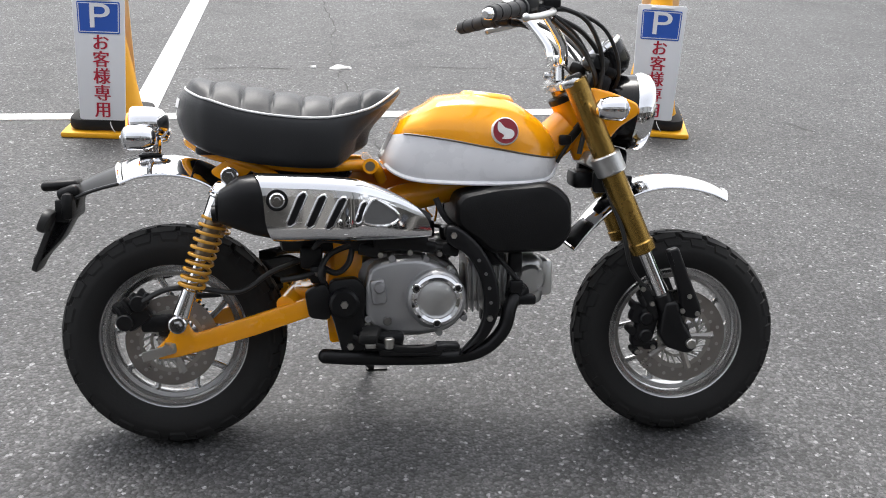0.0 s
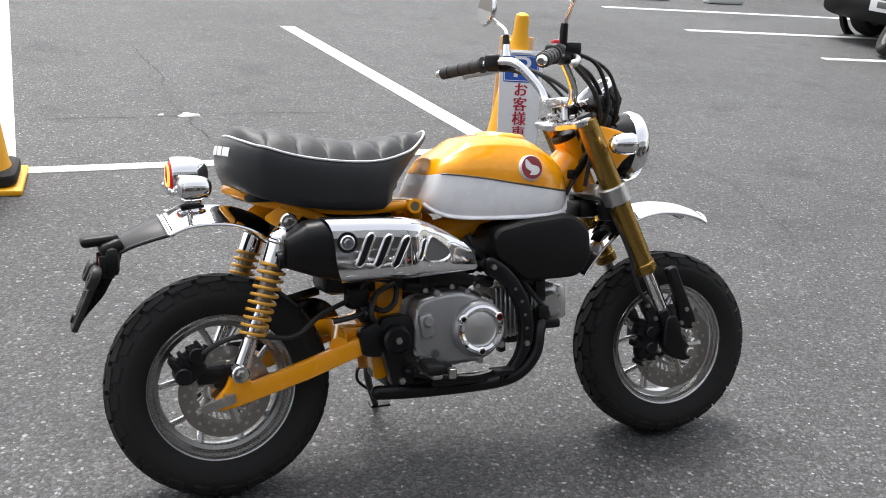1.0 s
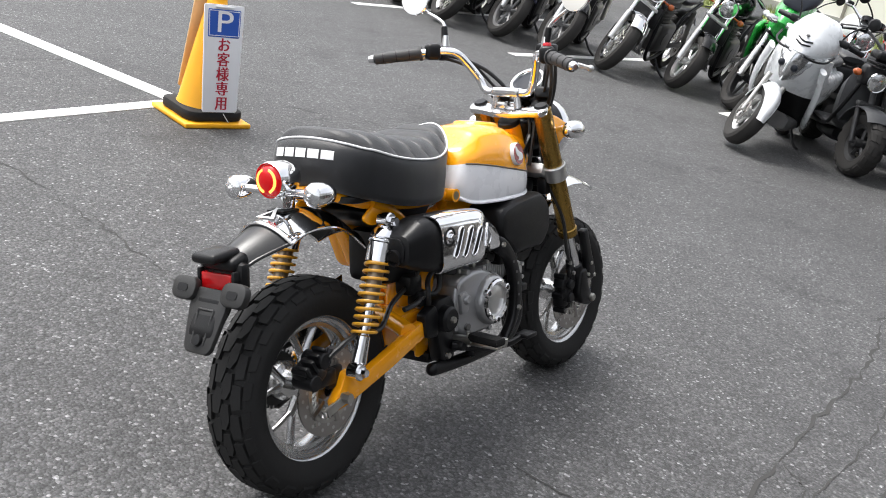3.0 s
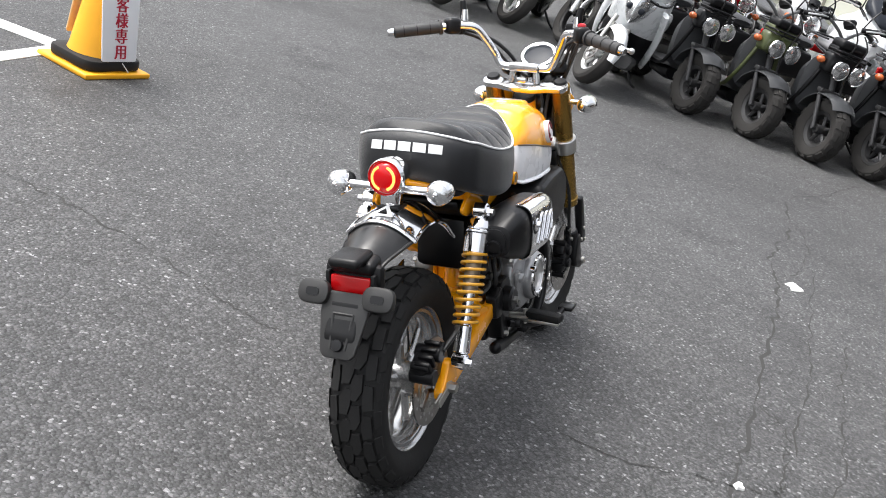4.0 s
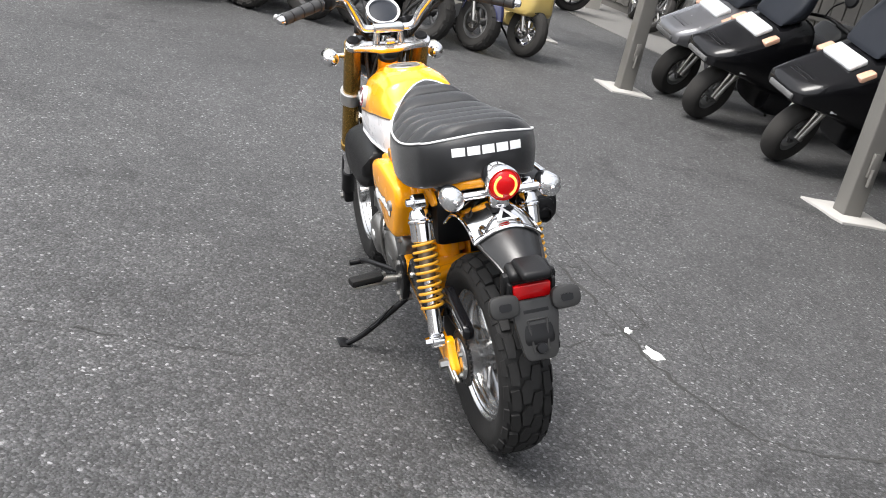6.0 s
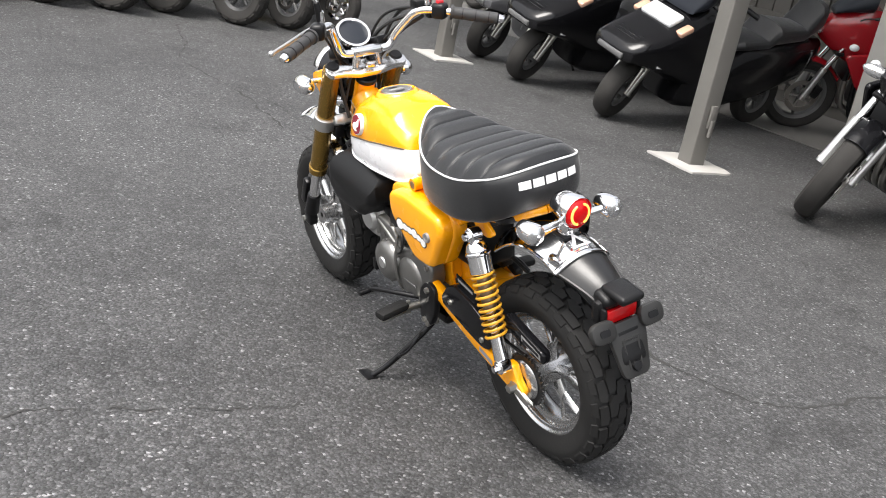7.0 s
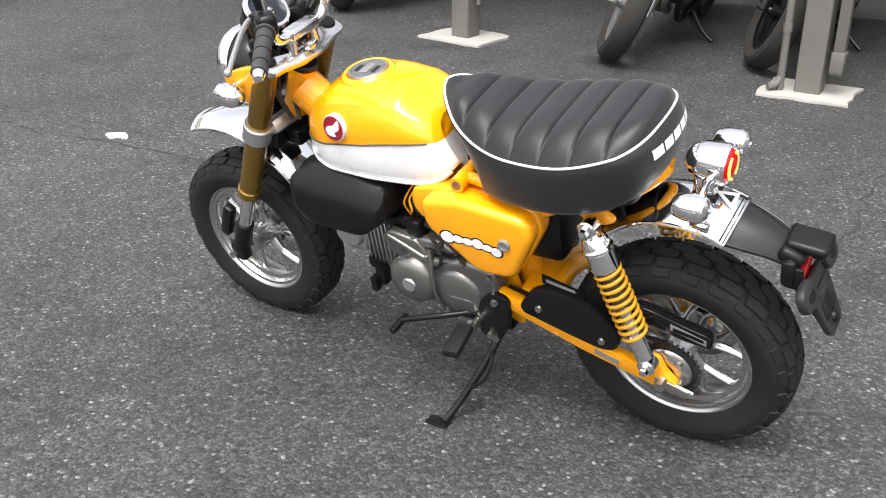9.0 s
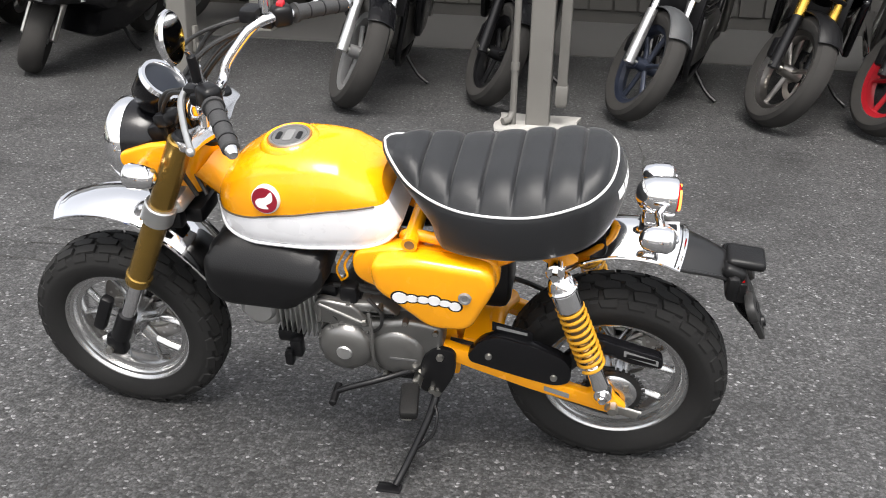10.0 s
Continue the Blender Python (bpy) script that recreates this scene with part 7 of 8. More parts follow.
    part("seat", blob([(-0.82, 0.08, 0.71, 0.75), (-0.86, 0.12, 0.69, 0.775), (-1.10, 0.135, 0.70, 0.785), (-1.32, 0.12, 0.72, 0.80), (-1.42, 0.07, 0.74, 0.79)]), seat_mat or VINYL, ob, "flat seat")
    part("engine", blob([(-0.86, 0.07, 0.22, 0.36), (-0.92, 0.11, 0.18, 0.40), (-1.25, 0.12, 0.16, 0.36), (-1.36, 0.07, 0.20, 0.32)]).box((-1.05, 0.02, 0.44), (0.28, 0.16, 0.10), 0.03), CASE, ob, "engine unit")
    wheel(ob, (-1.265, 0, R), R, 0.068, 0.135, DARKRIM, 5, 0.0, "rear_wheel", lugs=16)
    part("rear_rack", Shape().tube([(-1.15, -0.12, 0.80), (-1.48, -0.12, 0.80), (-1.52, 0, 0.80), (-1.48, 0.12, 0.80), (-1.15, 0.12, 0.80)], 0.009, 8, 3), BLACK, ob)
    part("tail_lamp", Shape().box((-1.47, 0, 0.68), (0.05, 0.14, 0.06), 0.015), REDLENS, ob)
    part("side_stand", Shape().tube([(-0.80, 0.10, 0.20), (-0.76, 0.20, 0.08), (-0.74, 0.26, 0.012 + 0.26 * math.sin(radians(lean)))], 0.010, 8, 3), BLACK, ob)
    return ob


fat_scooter(6.13, 0.33, 210, 1, 12, BLACK, "black fat-tyred scooter with twin round lamps")
fat_scooter(6.06, -0.18, 210, 1, 14, OLIVE, "olive fat-tyred scooter with twin round lamps")
fat_scooter(6.00, -0.66, 208, 1, 12, BLACK, "black fat-tyred scooter with a lamp guard", VINYL)
fat_scooter(6.10, -1.09, 208, 1, 10, GLOSS, "gloss black fat-tyred scooter with twin lamps", SEATGREY)
fat_scooter(5.87, -1.60, 206, 1, 10, BLACK, "black fat-tyred scooter with a grey seat", SEATGREY)


def vloft(levels, n=11, point=1.9, blunt=0.75):
    """A body through level outlines, pointed ahead and cut off behind: height, nose, half width, back."""
    out = []
    for z, nose, w, back in levels:
        ring = []
        for k in range(-n, n + 1):
            u = k / n
            ring.append((back + (nose - back) * (1 - abs(u) ** point) ** blunt, w * math.copysign(abs(u) ** 0.92, u), z))
        out.append(ring)
    return Shape().rings(out)


def cowl_scooter(x, y, heading, lean, turned, style):
    spec = {
        "navy": (NAVY, "navy blue scooter with a white front strip", 0.235, 0.062, GAUGEGREY),
        "cream": (CREAM, "cream yellow retro scooter with a chrome lamp", 0.215, 0.05, CHROME),
        "white": (PEARL, "white sports scooter with a wide front cowl", 0.245, 0.058, SILVER),
    }[style]
    body, label, R, half, rimm = spec
    ob = thing("scooter", place(x, y, heading, lean), label, "scooter")
    kids0 = set(ob.children)
    wheel(ob, (0, 0, R), R, half, R - 0.095, rimm, 5, -0.07, "front_wheel", lugs=14 if style == "navy" else 0)
    s = Shape()
    for q in (-1, 1):
        s.rod((0.01, q * 0.075, R), (-0.09, q * 0.075, R + 0.30), 0.017, 0.02, 14)
    s.rod((0.01, -0.09, R), (0.01, 0.09, R), 0.011, seg=12)
    part("fork", s, STEEL, ob)
    if style == "cream":
        part("front_mudguard", guard([(0.10, 0.40), (0.04, 0.43), (-0.04, 0.435), (-0.12, 0.41), (-0.19, 0.34)], 0.065, 0.004, 0.3, 3), BLACK, ob, "dark inner mudguard", 50)
    else:
        part("front_mudguard", guard([(0.26, 0.30), (0.23, 0.40), (0.14, 0.49), (0.02, 0.525), (-0.10, 0.50), (-0.19, 0.40), (-0.22, 0.32)], lambda u: 0.030 + 0.045 * min(1, 2.2 * u), 0.004, 0.9, 3), body if style != "navy" else NAVY, ob, "mudguard")
    steered = [c for c in ob.children if c not in kids0]
    if style == "navy":
        part("leg_shield", blob([(-0.08, 0.04, 0.50, 0.98), (-0.11, 0.115, 0.42, 1.02), (-0.16, 0.14, 0.36, 1.00), (-0.20, 0.12, 0.32, 0.90)], 24, 3.6), body, ob, "navy leg shield", 50)
        part("front_strip", Shape().box((-0.066, -0.055, 0.73), (0.06, 0.105, 0.56), 0.018, pose(0, 0, 0, 0, -7, 14)), PEARL, ob, "white vertical strip")
        round_lamp(ob, (-0.03, 0.17, 0.60), 0.07, CHROME)
        part("lamp_arm", Shape().rod((-0.10, 0.10, 0.62), (-0.05, 0.15, 0.62), 0.014, seg=10), BLACK, ob)
    elif style == "cream":
        part("leg_shield", vloft([(0.345, 0.035, 0.175, -0.22), (0.36, 0.075, 0.180, -0.22), (0.40, 0.105, 0.172, -0.22), (0.50, 0.110, 0.152, -0.22), (0.64, 0.106, 0.140, -0.22), (0.78, 0.095, 0.128, -0.22), (0.85, 0.075, 0.112, -0.20), (0.875, 0.045, 0.085, -0.18), (0.88, 0.01, 0.05, -0.15)], 11, 5.0, 0.55), body, ob, "cream yellow front shield", 42)
        part("handlebar_cowl", blob([(0.02, 0.03, 0.85, 0.89), (-0.03, 0.06, 0.83, 0.915), (-0.12, 0.075, 0.83, 0.93), (-0.19, 0.05, 0.84, 0.92)]), LABELDARK, ob, "brown handlebar cover", 50)
        round_lamp(ob, (0.100, 0, 0.70), 0.056, CHROME)
        for q in (-1, 1):
            part("indicator", Shape().ball((0.072, q * 0.138, 0.60), (0.02, 0.026, 0.032)), AMBER, ob, "amber indicator")
            part("flank", Shape().plate(corners([(-0.06, 0.37), (-0.20, 0.33), (-0.24, 0.56), (-0.14, 0.60)], 0.03), q * 0.155 - 0.012, q * 0.155 + 0.012, 0.008), PEARL, ob, "pale ivory flank", 50)
        part("print_bar", Shape().box((0.107, 0, 0.55), (0.004, 0.06, 0.012), 0.001), LABELDARK, ob)
    else:
        part("front_cowl", vloft([(0.775, 0.110, 0.08, -0.12), (0.80, 0.118, 0.155, -0.18), (0.86, 0.075, 0.200, -0.25), (0.93, 0.005, 0.185, -0.28), (0.99, -0.060, 0.150, -0.30), (1.04, -0.120, 0.105, -0.30), (1.055, -0.150, 0.06, -0.29)]), body, ob, "white pointed front cowl", 40)
        part("headlamp", vloft([(0.57, 0.085, 0.02, -0.10), (0.60, 0.115, 0.070, -0.12), (0.66, 0.140, 0.112, -0.14), (0.73, 0.140, 0.148, -0.16), (0.792, 0.112, 0.158, -0.16)]), LAMPGLASS, ob, "wide clear headlamp")
        part("shoulder", vloft([(0.50, -0.10, 0.205, -0.34), (0.60, -0.01, 0.220, -0.32), (0.70, 0.060, 0.220, -0.30), (0.80, 0.080, 0.205, -0.28)]), body, ob, "white shoulder beside the lamp", 40)
        part("lamp_split", Shape().tube([(0.145, 0, 0.64), (0.150, 0, 0.72), (0.120, 0, 0.79)], 0.006, 8, 3), PEARL, ob)
        for q in (-1, 1):
            part("lamp_bulb", Shape().ball((0.118, q * 0.048, 0.69), (0.022, 0.026, 0.026)), GAUGE, ob, "dark lamp projector")
            part("lamp_brow", Shape().tube([(0.118, q * 0.060, 0.790), (0.075, q * 0.135, 0.785), (-0.010, q * 0.195, 0.805), (-0.12, q * 0.208, 0.85)], 0.008, 8, 4), BLACK, ob, "black gap over the lamp")
            part("side_cowl", blob([(-0.46, 0.02, 0.60, 0.68), (-0.60, 0.04, 0.50, 0.66), (-0.80, 0.05, 0.48, 0.67), (-1.00, 0.05, 0.50, 0.68), (-1.35, 0.03, 0.58, 0.70)], 18, 2.6), body, ob, "white tail side panel", 40).location = (0, q * 0.17, 0)
            part("swoosh", Shape().tube([(-0.06, q * 0.205, 0.74), (-0.18, q * 0.235, 0.56), (-0.32, q * 0.235, 0.38), (-0.52, q * 0.215, 0.27), (-0.78, q * 0.19, 0.25)], lambda u: 0.040 - 0.012 * u, 10, 5, 0.55), body, ob, "white swept side panel", 50)
        part("apron", vloft([(0.22, -0.36, 0.18, -0.62), (0.30, -0.30, 0.205, -0.52), (0.44, -0.20, 0.215, -0.42), (0.56, -0.085, 0.195, -0.36), (0.66, 0.045, 0.075, -0.30), (0.70, 0.075, 0.05, -0.28)]), BLACK, ob, "black inner apron", 40)
        for z in (0.855, 0.880):
            part("slit", Shape().tube([(0.064 - (z - 0.855) * 0.9, -0.055, z + 0.006), (0.090 - (z - 0.855) * 0.9, 0, z - 0.006), (0.064 - (z - 0.855) * 0.9, 0.055, z + 0.006)], 0.006, 8, 4), BLACK, ob, "black air slit")
        part("emblem", Shape().ball((0.040, 0, 0.915), (0.012, 0.016, 0.010), rot=pose(0, 0, 0, 0, 35, 0)), GAUGEGREY, ob)
    dz = -0.10 if style != "navy" else 0.0
    s = Shape().tube([(-0.34, -0.32, 1.03 + dz), (-0.24, -0.18, 1.05 + dz), (-0.20, 0, 1.02 + dz), (-0.24, 0.18, 1.05 + dz), (-0.34, 0.32, 1.03 + dz)], 0.012, 10, 4)
    part("handlebar", s, CHROME if style == "cream" else BLACK, ob)
    for q in (-1, 1):
        part("grip", Shape().rod((-0.28, q * 0.235, 1.04 + dz), (-0.345, q * 0.335, 1.03 + dz), 0.019, seg=12).box((-0.255, q * 0.20, 1.045 + dz), (0.06, 0.07, 0.05), 0.015), BLACK, ob)
    mirrors(ob, -0.25, 1.05 + dz, 0.24, material=CHROME if style == "cream" else None)
    steer(steered, (-0.2, 0, 1.0), turned, 0.42)
    part("footboard", blob([(-0.18, 0.16, 0.22, 0.34), (-0.26, 0.18, 0.20, 0.32), (-0.60, 0.18, 0.20, 0.31), (-0.70, 0.16, 0.21, 0.40)], 24, 4), GAUGEGREY if style != "cream" else body, ob)
    part("tail_body", blob([(-0.66, 0.13, 0.30, 0.62), (-0.74, 0.19, 0.28, 0.70), (-1.05, 0.20, 0.34, 0.72), (-1.35, 0.17, 0.48, 0.74), (-1.55, 0.10, 0.58, 0.74)]), body, ob, "rear body", 50)
    part("seat", blob([(-0.66, 0.09, 0.66, 0.73), (-0.72, 0.14, 0.67, 0.775), (-1.05, 0.15, 0.68, 0.785), (-1.40, 0.12, 0.71, 0.81), (-1.50, 0.07, 0.73, 0.79)]), SEATGREY if style == "navy" else VINYL, ob, "seat")
    part("engine", blob([(-0.82, 0.08, 0.20, 0.34), (-0.90, 0.12, 0.16, 0.36), (-1.20, 0.12, 0.15, 0.34), (-1.30, 0.07, 0.20, 0.30)]), CASE, ob)
    wheel(ob, (-1.22, 0, R), R, half, R - 0.095, rimm, 5, 0, "rear_wheel")
    part("tail_lamp", Shape().box((-1.55, 0, 0.66), (0.05, 0.14, 0.06), 0.02), REDLENS, ob)
    part("side_stand", Shape().tube([(-0.72, 0.11, 0.20), (-0.69, 0.20, 0.09), (-0.67, 0.26, 0.012 + 0.26 * math.sin(radians(lean)))], 0.011, 8, 3), BLACK, ob)
    return ob


cowl_scooter(5.88, -2.06, 194, 1, 8, "navy")
cowl_scooter(5.96, -2.56, 190, 0, 12, "cream")
cowl_scooter(5.73, 1.03, 184, 13, 30, "white")


def motorbike(x, y, heading, lean, turned, label, tank=GLOSS, rims=GAUGEGREY, style="naked", forks=CHROME, R=0.30, wire=False, guardm=None, frontw=0.06, extra=None, group=""):
    ob = thing("motorcycle", place(x, y, heading, lean), label, "motorcycle", group)
    wb = 1.40
    kids0 = set(ob.children)
    wheel(ob, (0, 0, R), R, frontw, R - 0.085, rims, 3 if style == "sport" else 6, 0.075, "front_wheel", wire)
    rk = 0.44
    at = lambda h, q=0.0: (-(h - R) * math.tan(rk) + 0.03 * min(1, (h - R) / 0.1) - 0.03 * 0, q, h)
    for q in (-1, 1):
        leg = part("fork_leg", Shape().rod(at(R - 0.02, q * 0.095), at(0.56, q * 0.095), 0.029, 0.027, 18, 0.003), SILVER if forks is CHROME else BLACK, ob, "lower fork leg")
        part("fork_tube", Shape().rod(at(0.55, q * 0.095), at(0.92, q * 0.095), 0.021 if forks is CHROME else 0.028, seg=18), forks, leg, "fork tube")
        part("caliper", Shape().box((-0.10, q * 0.088, R + 0.06), (0.06, 0.045, 0.11), 0.014, pose(0, 0, 0, 0, -20, 0)), BLACK, leg)
    part("axle", Shape().rod((0, -0.125, R), (0, 0.125, R), 0.012, seg=10), STEEL, ob)
    part("front_mudguard", guard([(0.20, R + 0.24), (0.10, R + 0.31), (-0.02, R + 0.328), (-0.15, R + 0.29), (-0.26, R + 0.19)], frontw + 0.012, 0.004, 0.4, 3), guardm or tank, ob, "front mudguard", 50)
    for h in (0.90, 0.70):
        part("fork_clamp", Shape().box(at(h), (0.07, 0.25, 0.03), 0.01), BLACK if style == "sport" else SILVER, ob)
    hx, _, hz = at(0.95)
    s = Shape().tube([(hx - 0.20, -0.36, hz + 0.07), (hx - 0.10, -0.22, hz + 0.11), (hx - 0.02, -0.10, hz + 0.05), (hx, 0, hz + 0.02), (hx - 0.02, 0.10, hz + 0.05), (hx - 0.10, 0.22, hz + 0.11), (hx - 0.20, 0.36, hz + 0.07)], 0.0125, 10, 4)
    part("handlebar", s, CHROME if style != "sport" else BLACK, ob)
    for q in (-1, 1):
        part("grip", Shape().rod((hx - 0.13, q * 0.255, hz + 0.10), (hx - 0.205, q * 0.37, hz + 0.065), 0.019, seg=12).box((hx - 0.10, q * 0.215, hz + 0.11), (0.06, 0.06, 0.05), 0.015), BLACK, ob)
        part("lever", Shape().tube([(hx - 0.06, q * 0.21, hz + 0.10), (hx - 0.08, q * 0.30, hz + 0.085), (hx - 0.14, q * 0.37, hz + 0.065)], 0.007, 8, 3), SILVER, ob)
        part("indicator", Shape().ball((hx + 0.07, q * 0.21, 0.80), (0.04, 0.03, 0.028)).rod((hx + 0.05, q * 0.12, 0.80), (hx + 0.06, q * 0.20, 0.80), 0.009, seg=8), AMBER if style != "sport" else LENS, ob, "indicator")
    mirrors(ob, hx - 0.08, hz + 0.11, 0.24)
    if style == "naked":
        round_lamp(ob, (hx + 0.15, 0, 0.84), 0.088, CHROME)
        part("meter", Shape().lathe([(0.0, -0.05), (0.05, -0.04), (0.055, 0.0), (0.0, 0.006)], face((hx + 0.06, 0.06, 1.02), (-0.5, 0, 0.85)), 24).lathe([(0.0, -0.05), (0.05, -0.04), (0.055, 0.0), (0.0, 0.006)], face((hx + 0.06, -0.06, 1.02), (-0.5, 0, 0.85)), 24), GLOSS, ob)
    s = Shape().tube([(hx - 0.06, 0.18, hz + 0.09), (hx + 0.06, 0.12, hz + 0.04), (hx + 0.04, 0.06, 0.82), (-0.10, 0.08, 0.60), (-0.08, 0.10, 0.40)], 0.006, 8, 4)
    s.tube([(hx - 0.06, -0.18, hz + 0.09), (hx + 0.08, -0.10, hz), (hx, -0.05, 0.80), (hx - 0.15, -0.08, 0.70)], 0.006, 8, 4)
    part("cable", s, CABLE, ob)
    steered = [c for c in ob.children if c not in kids0]
    steer(steered, (hx, 0, hz), turned, rk)
    if style == "sport":
        part("fairing", vloft([(0.56, hx - 0.10, 0.16, hx - 0.36), (0.66, hx + 0.10, 0.195, hx - 0.32), (0.76, hx + 0.27, 0.185, hx - 0.28), (0.85, hx + 0.355, 0.165, hx - 0.24), (0.92, hx + 0.315, 0.185, hx - 0.22), (1.00, hx + 0.20, 0.165, hx - 0.16), (1.08, hx + 0.08, 0.125, hx - 0.10)]), tank, ob, "half fairing", 42)
        if extra == "lamp":
            part("wide_lamp", Shape().ball((hx + 0.30, 0, 0.83), (0.085, 0.135, 0.105), rot=pose(0, 0, 0, 0, 20, 0)), LAMPGLASS, ob, "large clear headlamp")
        for q in (-1, 1):
            part("headlamp", Shape().ball((hx + 0.315, q * 0.078, 0.85), (0.035, 0.075, 0.034), rot=pose(0, 0, 0, 0, 25, q * -28)), LAMPGLASS, ob, "bright slanted headlamp")
            part("fairing_side", Shape().plate(corners([(hx + 0.10, 0.72), (hx - 0.05, 0.50), (hx - 0.22, 0.36), (hx - 0.42, 0.40), (hx - 0.36, 0.66), (hx - 0.15, 0.78)], 0.05), q * 0.205 - 0.02, q * 0.205 + 0.02, 0.014), tank, ob, "fairing side panel", 50)
        part("screen", blob([(hx + 0.24, 0.09, 0.98, 1.02), (hx + 0.12, 0.16, 1.02, 1.14), (hx - 0.02, 0.17, 1.04, 1.24)]), GAUGE, ob, "tinted screen", 50)
    part("fuel_tank", blob([(hx - 0.10, 0.07, 0.80, 0.90), (hx - 0.15, 0.13, 0.76, 0.99), (hx - 0.28, 0.165, 0.74, 1.03), (hx - 0.42, 0.15, 0.74, 0.99), (hx - 0.54, 0.10, 0.74, 0.88)]), tank, ob, "fuel tank", 50)
    part("seat", blob([(hx - 0.52, 0.09, 0.76, 0.82), (hx - 0.60, 0.14, 0.74, 0.82), (hx - 0.85, 0.15, 0.76, 0.83), (hx - 1.10, 0.12, 0.80, 0.90), (hx - 1.25, 0.06, 0.84, 0.90)]), VINYL, ob, "black seat")
    part("tail", blob([(hx - 0.55, 0.10, 0.68, 0.77), (hx - 0.80, 0.13, 0.68, 0.77), (hx - 1.15, 0.10, 0.74, 0.83), (hx - 1.35, 0.05, 0.80, 0.86)]), tank, ob)
    part("tail_lamp", Shape().box((hx - 1.35, 0, 0.82), (0.05, 0.13, 0.05), 0.015), REDLENS, ob)
    e = Shape().box((-0.62, 0, 0.42), (0.44, 0.34, 0.30), 0.05, seg=3).box((-0.52, 0, 0.64), (0.24, 0.26, 0.18), 0.03)
    engine_ = part("engine", e, DARKCASE, ob, "air-cooled engine")
    for k in range(6):
        part("fin", Shape().box((-0.52, 0, 0.56 + 0.032 * k), (0.27, 0.30, 0.008), 0.002, None, 1), DARKCASE, engine_)
    for q in (-1, 1):
        part("engine_cover", Shape().rod((-0.62, q * 0.14, 0.42), (-0.62, q * 0.175, 0.42), 0.085, 0.075, 28, 0.008), DARKCASE, engine_)
    for q in (-0.085, -0.03, 0.03, 0.085):
        part("header_pipe", Shape().tube([(-0.40, q, 0.62), (-0.30, q, 0.58), (-0.30, q, 0.40), (-0.36, q * 0.8, 0.26), (-0.55, q * 0.6, 0.20), (-0.85, -0.08 + q * 0.3, 0.20)], 0.019, 10, 4), STEEL if style == "sport" else CHROME, ob)
    part("silencer", Shape().rod((-0.85, -0.14, 0.22), (-1.50, -0.19, 0.36), 0.035, 0.055, 22, 0.006), CHROME, ob, "chrome silencer")
    s = Shape()
    for q in (-1, 1):
        s.tube([(hx - 0.02, q * 0.04, 0.86), (-0.34, q * 0.12, 0.62), (-0.40, q * 0.14, 0.24), (-0.60, q * 0.14, 0.20), (-0.88, q * 0.13, 0.30), (-0.95, q * 0.13, 0.60), (-1.35, q * 0.12, 0.78)], 0.018, 10, 4)
        s.box((-1.16, q * 0.12, 0.32), (0.52, 0.03, 0.05), 0.01)
    part("frame", s, BLACK, ob, "black tube frame")
    for q in (-1, 1):
        part("shock_absorber", Shape().rod((-1.34, q * 0.145, 0.36), (-1.18, q * 0.14, 0.70), 0.026, seg=14), STEEL, ob)
    part("radiator" if style == "sport" else "oil_cooler", Shape().box((-0.27, 0, 0.60), (0.035, 0.28, 0.20), 0.008), BLACK, ob)
    wheel(ob, (-wb, 0, R), R, 0.07, R - 0.085, rims, 6, 0.09, "rear_wheel", wire)
    part("rear_mudguard", guard([(-1.10, 0.60), (-1.30, 0.66), (-1.50, 0.64), (-1.66, 0.54)], 0.085, 0.004, 0.3, 3), BLACK, ob)
    part("side_stand", Shape().tube([(-0.72, 0.13, 0.22), (-0.69, 0.24, 0.12), (-0.67, 0.32, 0.012 + 0.32 * math.sin(radians(lean)))], 0.012, 8, 3), BLACK, ob)
    return ob


ROW = "motorcycles parked along the bay lines"
motorbike(7.22, 5.44, 200, 13, 36, "black motorcycle with chrome fork tubes", GLOSS, GAUGEGREY, R=0.29, group=ROW)
motorbike(6.98, 4.68, 200, 13, 36, "black roadster with spoked wheels", GLOSS, CHROME, wire=True, R=0.29, guardm=CHROME, group=ROW)
motorbike(7.12, 4.08, 200, 13, 36, "dark motorcycle with chrome mudguard", NAVY, GAUGEGREY, R=0.29, group=ROW)
motorbike(7.12, 3.49, 198, 13, 36, "black motorcycle with bright silver forks", GLOSS, GAUGEGREY, R=0.30, group=ROW)
motorbike(7.18, 2.90, 184, 13, 36, "classic motorcycle with a silver tank and chrome mudguard", SILVERTANK, CHROME, wire=True, R=0.30, guardm=CHROME, group=ROW)
motorbike(7.45, 2.30, 186, 12, 34, "dark motorcycle with a small front wheel", GLOSS, SILVER, R=0.27, group=ROW)
motorbike(7.36, 1.69, 188, 12, 34, "green sports motorcycle with black wheels", GREEN, BLACK, "sport", R=0.30, guardm=BLACK, group=ROW)
motorbike(10.15, -3.62, 96, 10, 10, "dark motorcycle seen side on beside the grass", GLOSS, BLACK, R=0.30)
motorbike(9.55, -5.85, 160, 11, 24, "black roadster with a chrome lamp by the shed wall", GLOSS, GAUGEGREY, R=0.29)
motorbike(8.35, -5.75, 158, 11, 22, "black motorcycle with an orange tank by the shed wall", ORANGETANK, GAUGEGREY, R=0.29)
BACK = "motorcycles in the second row"
motorbike(7.75, 1.05, 204, 11, 12, "white and silver motorcycle behind the scooters", PEARL, GAUGEGREY, R=0.29, group=BACK)
motorbike(7.70, 0.42, 206, 11, 14, "dark red motorcycle behind the scooters", REDPAINT, GAUGEGREY, R=0.29, group=BACK)
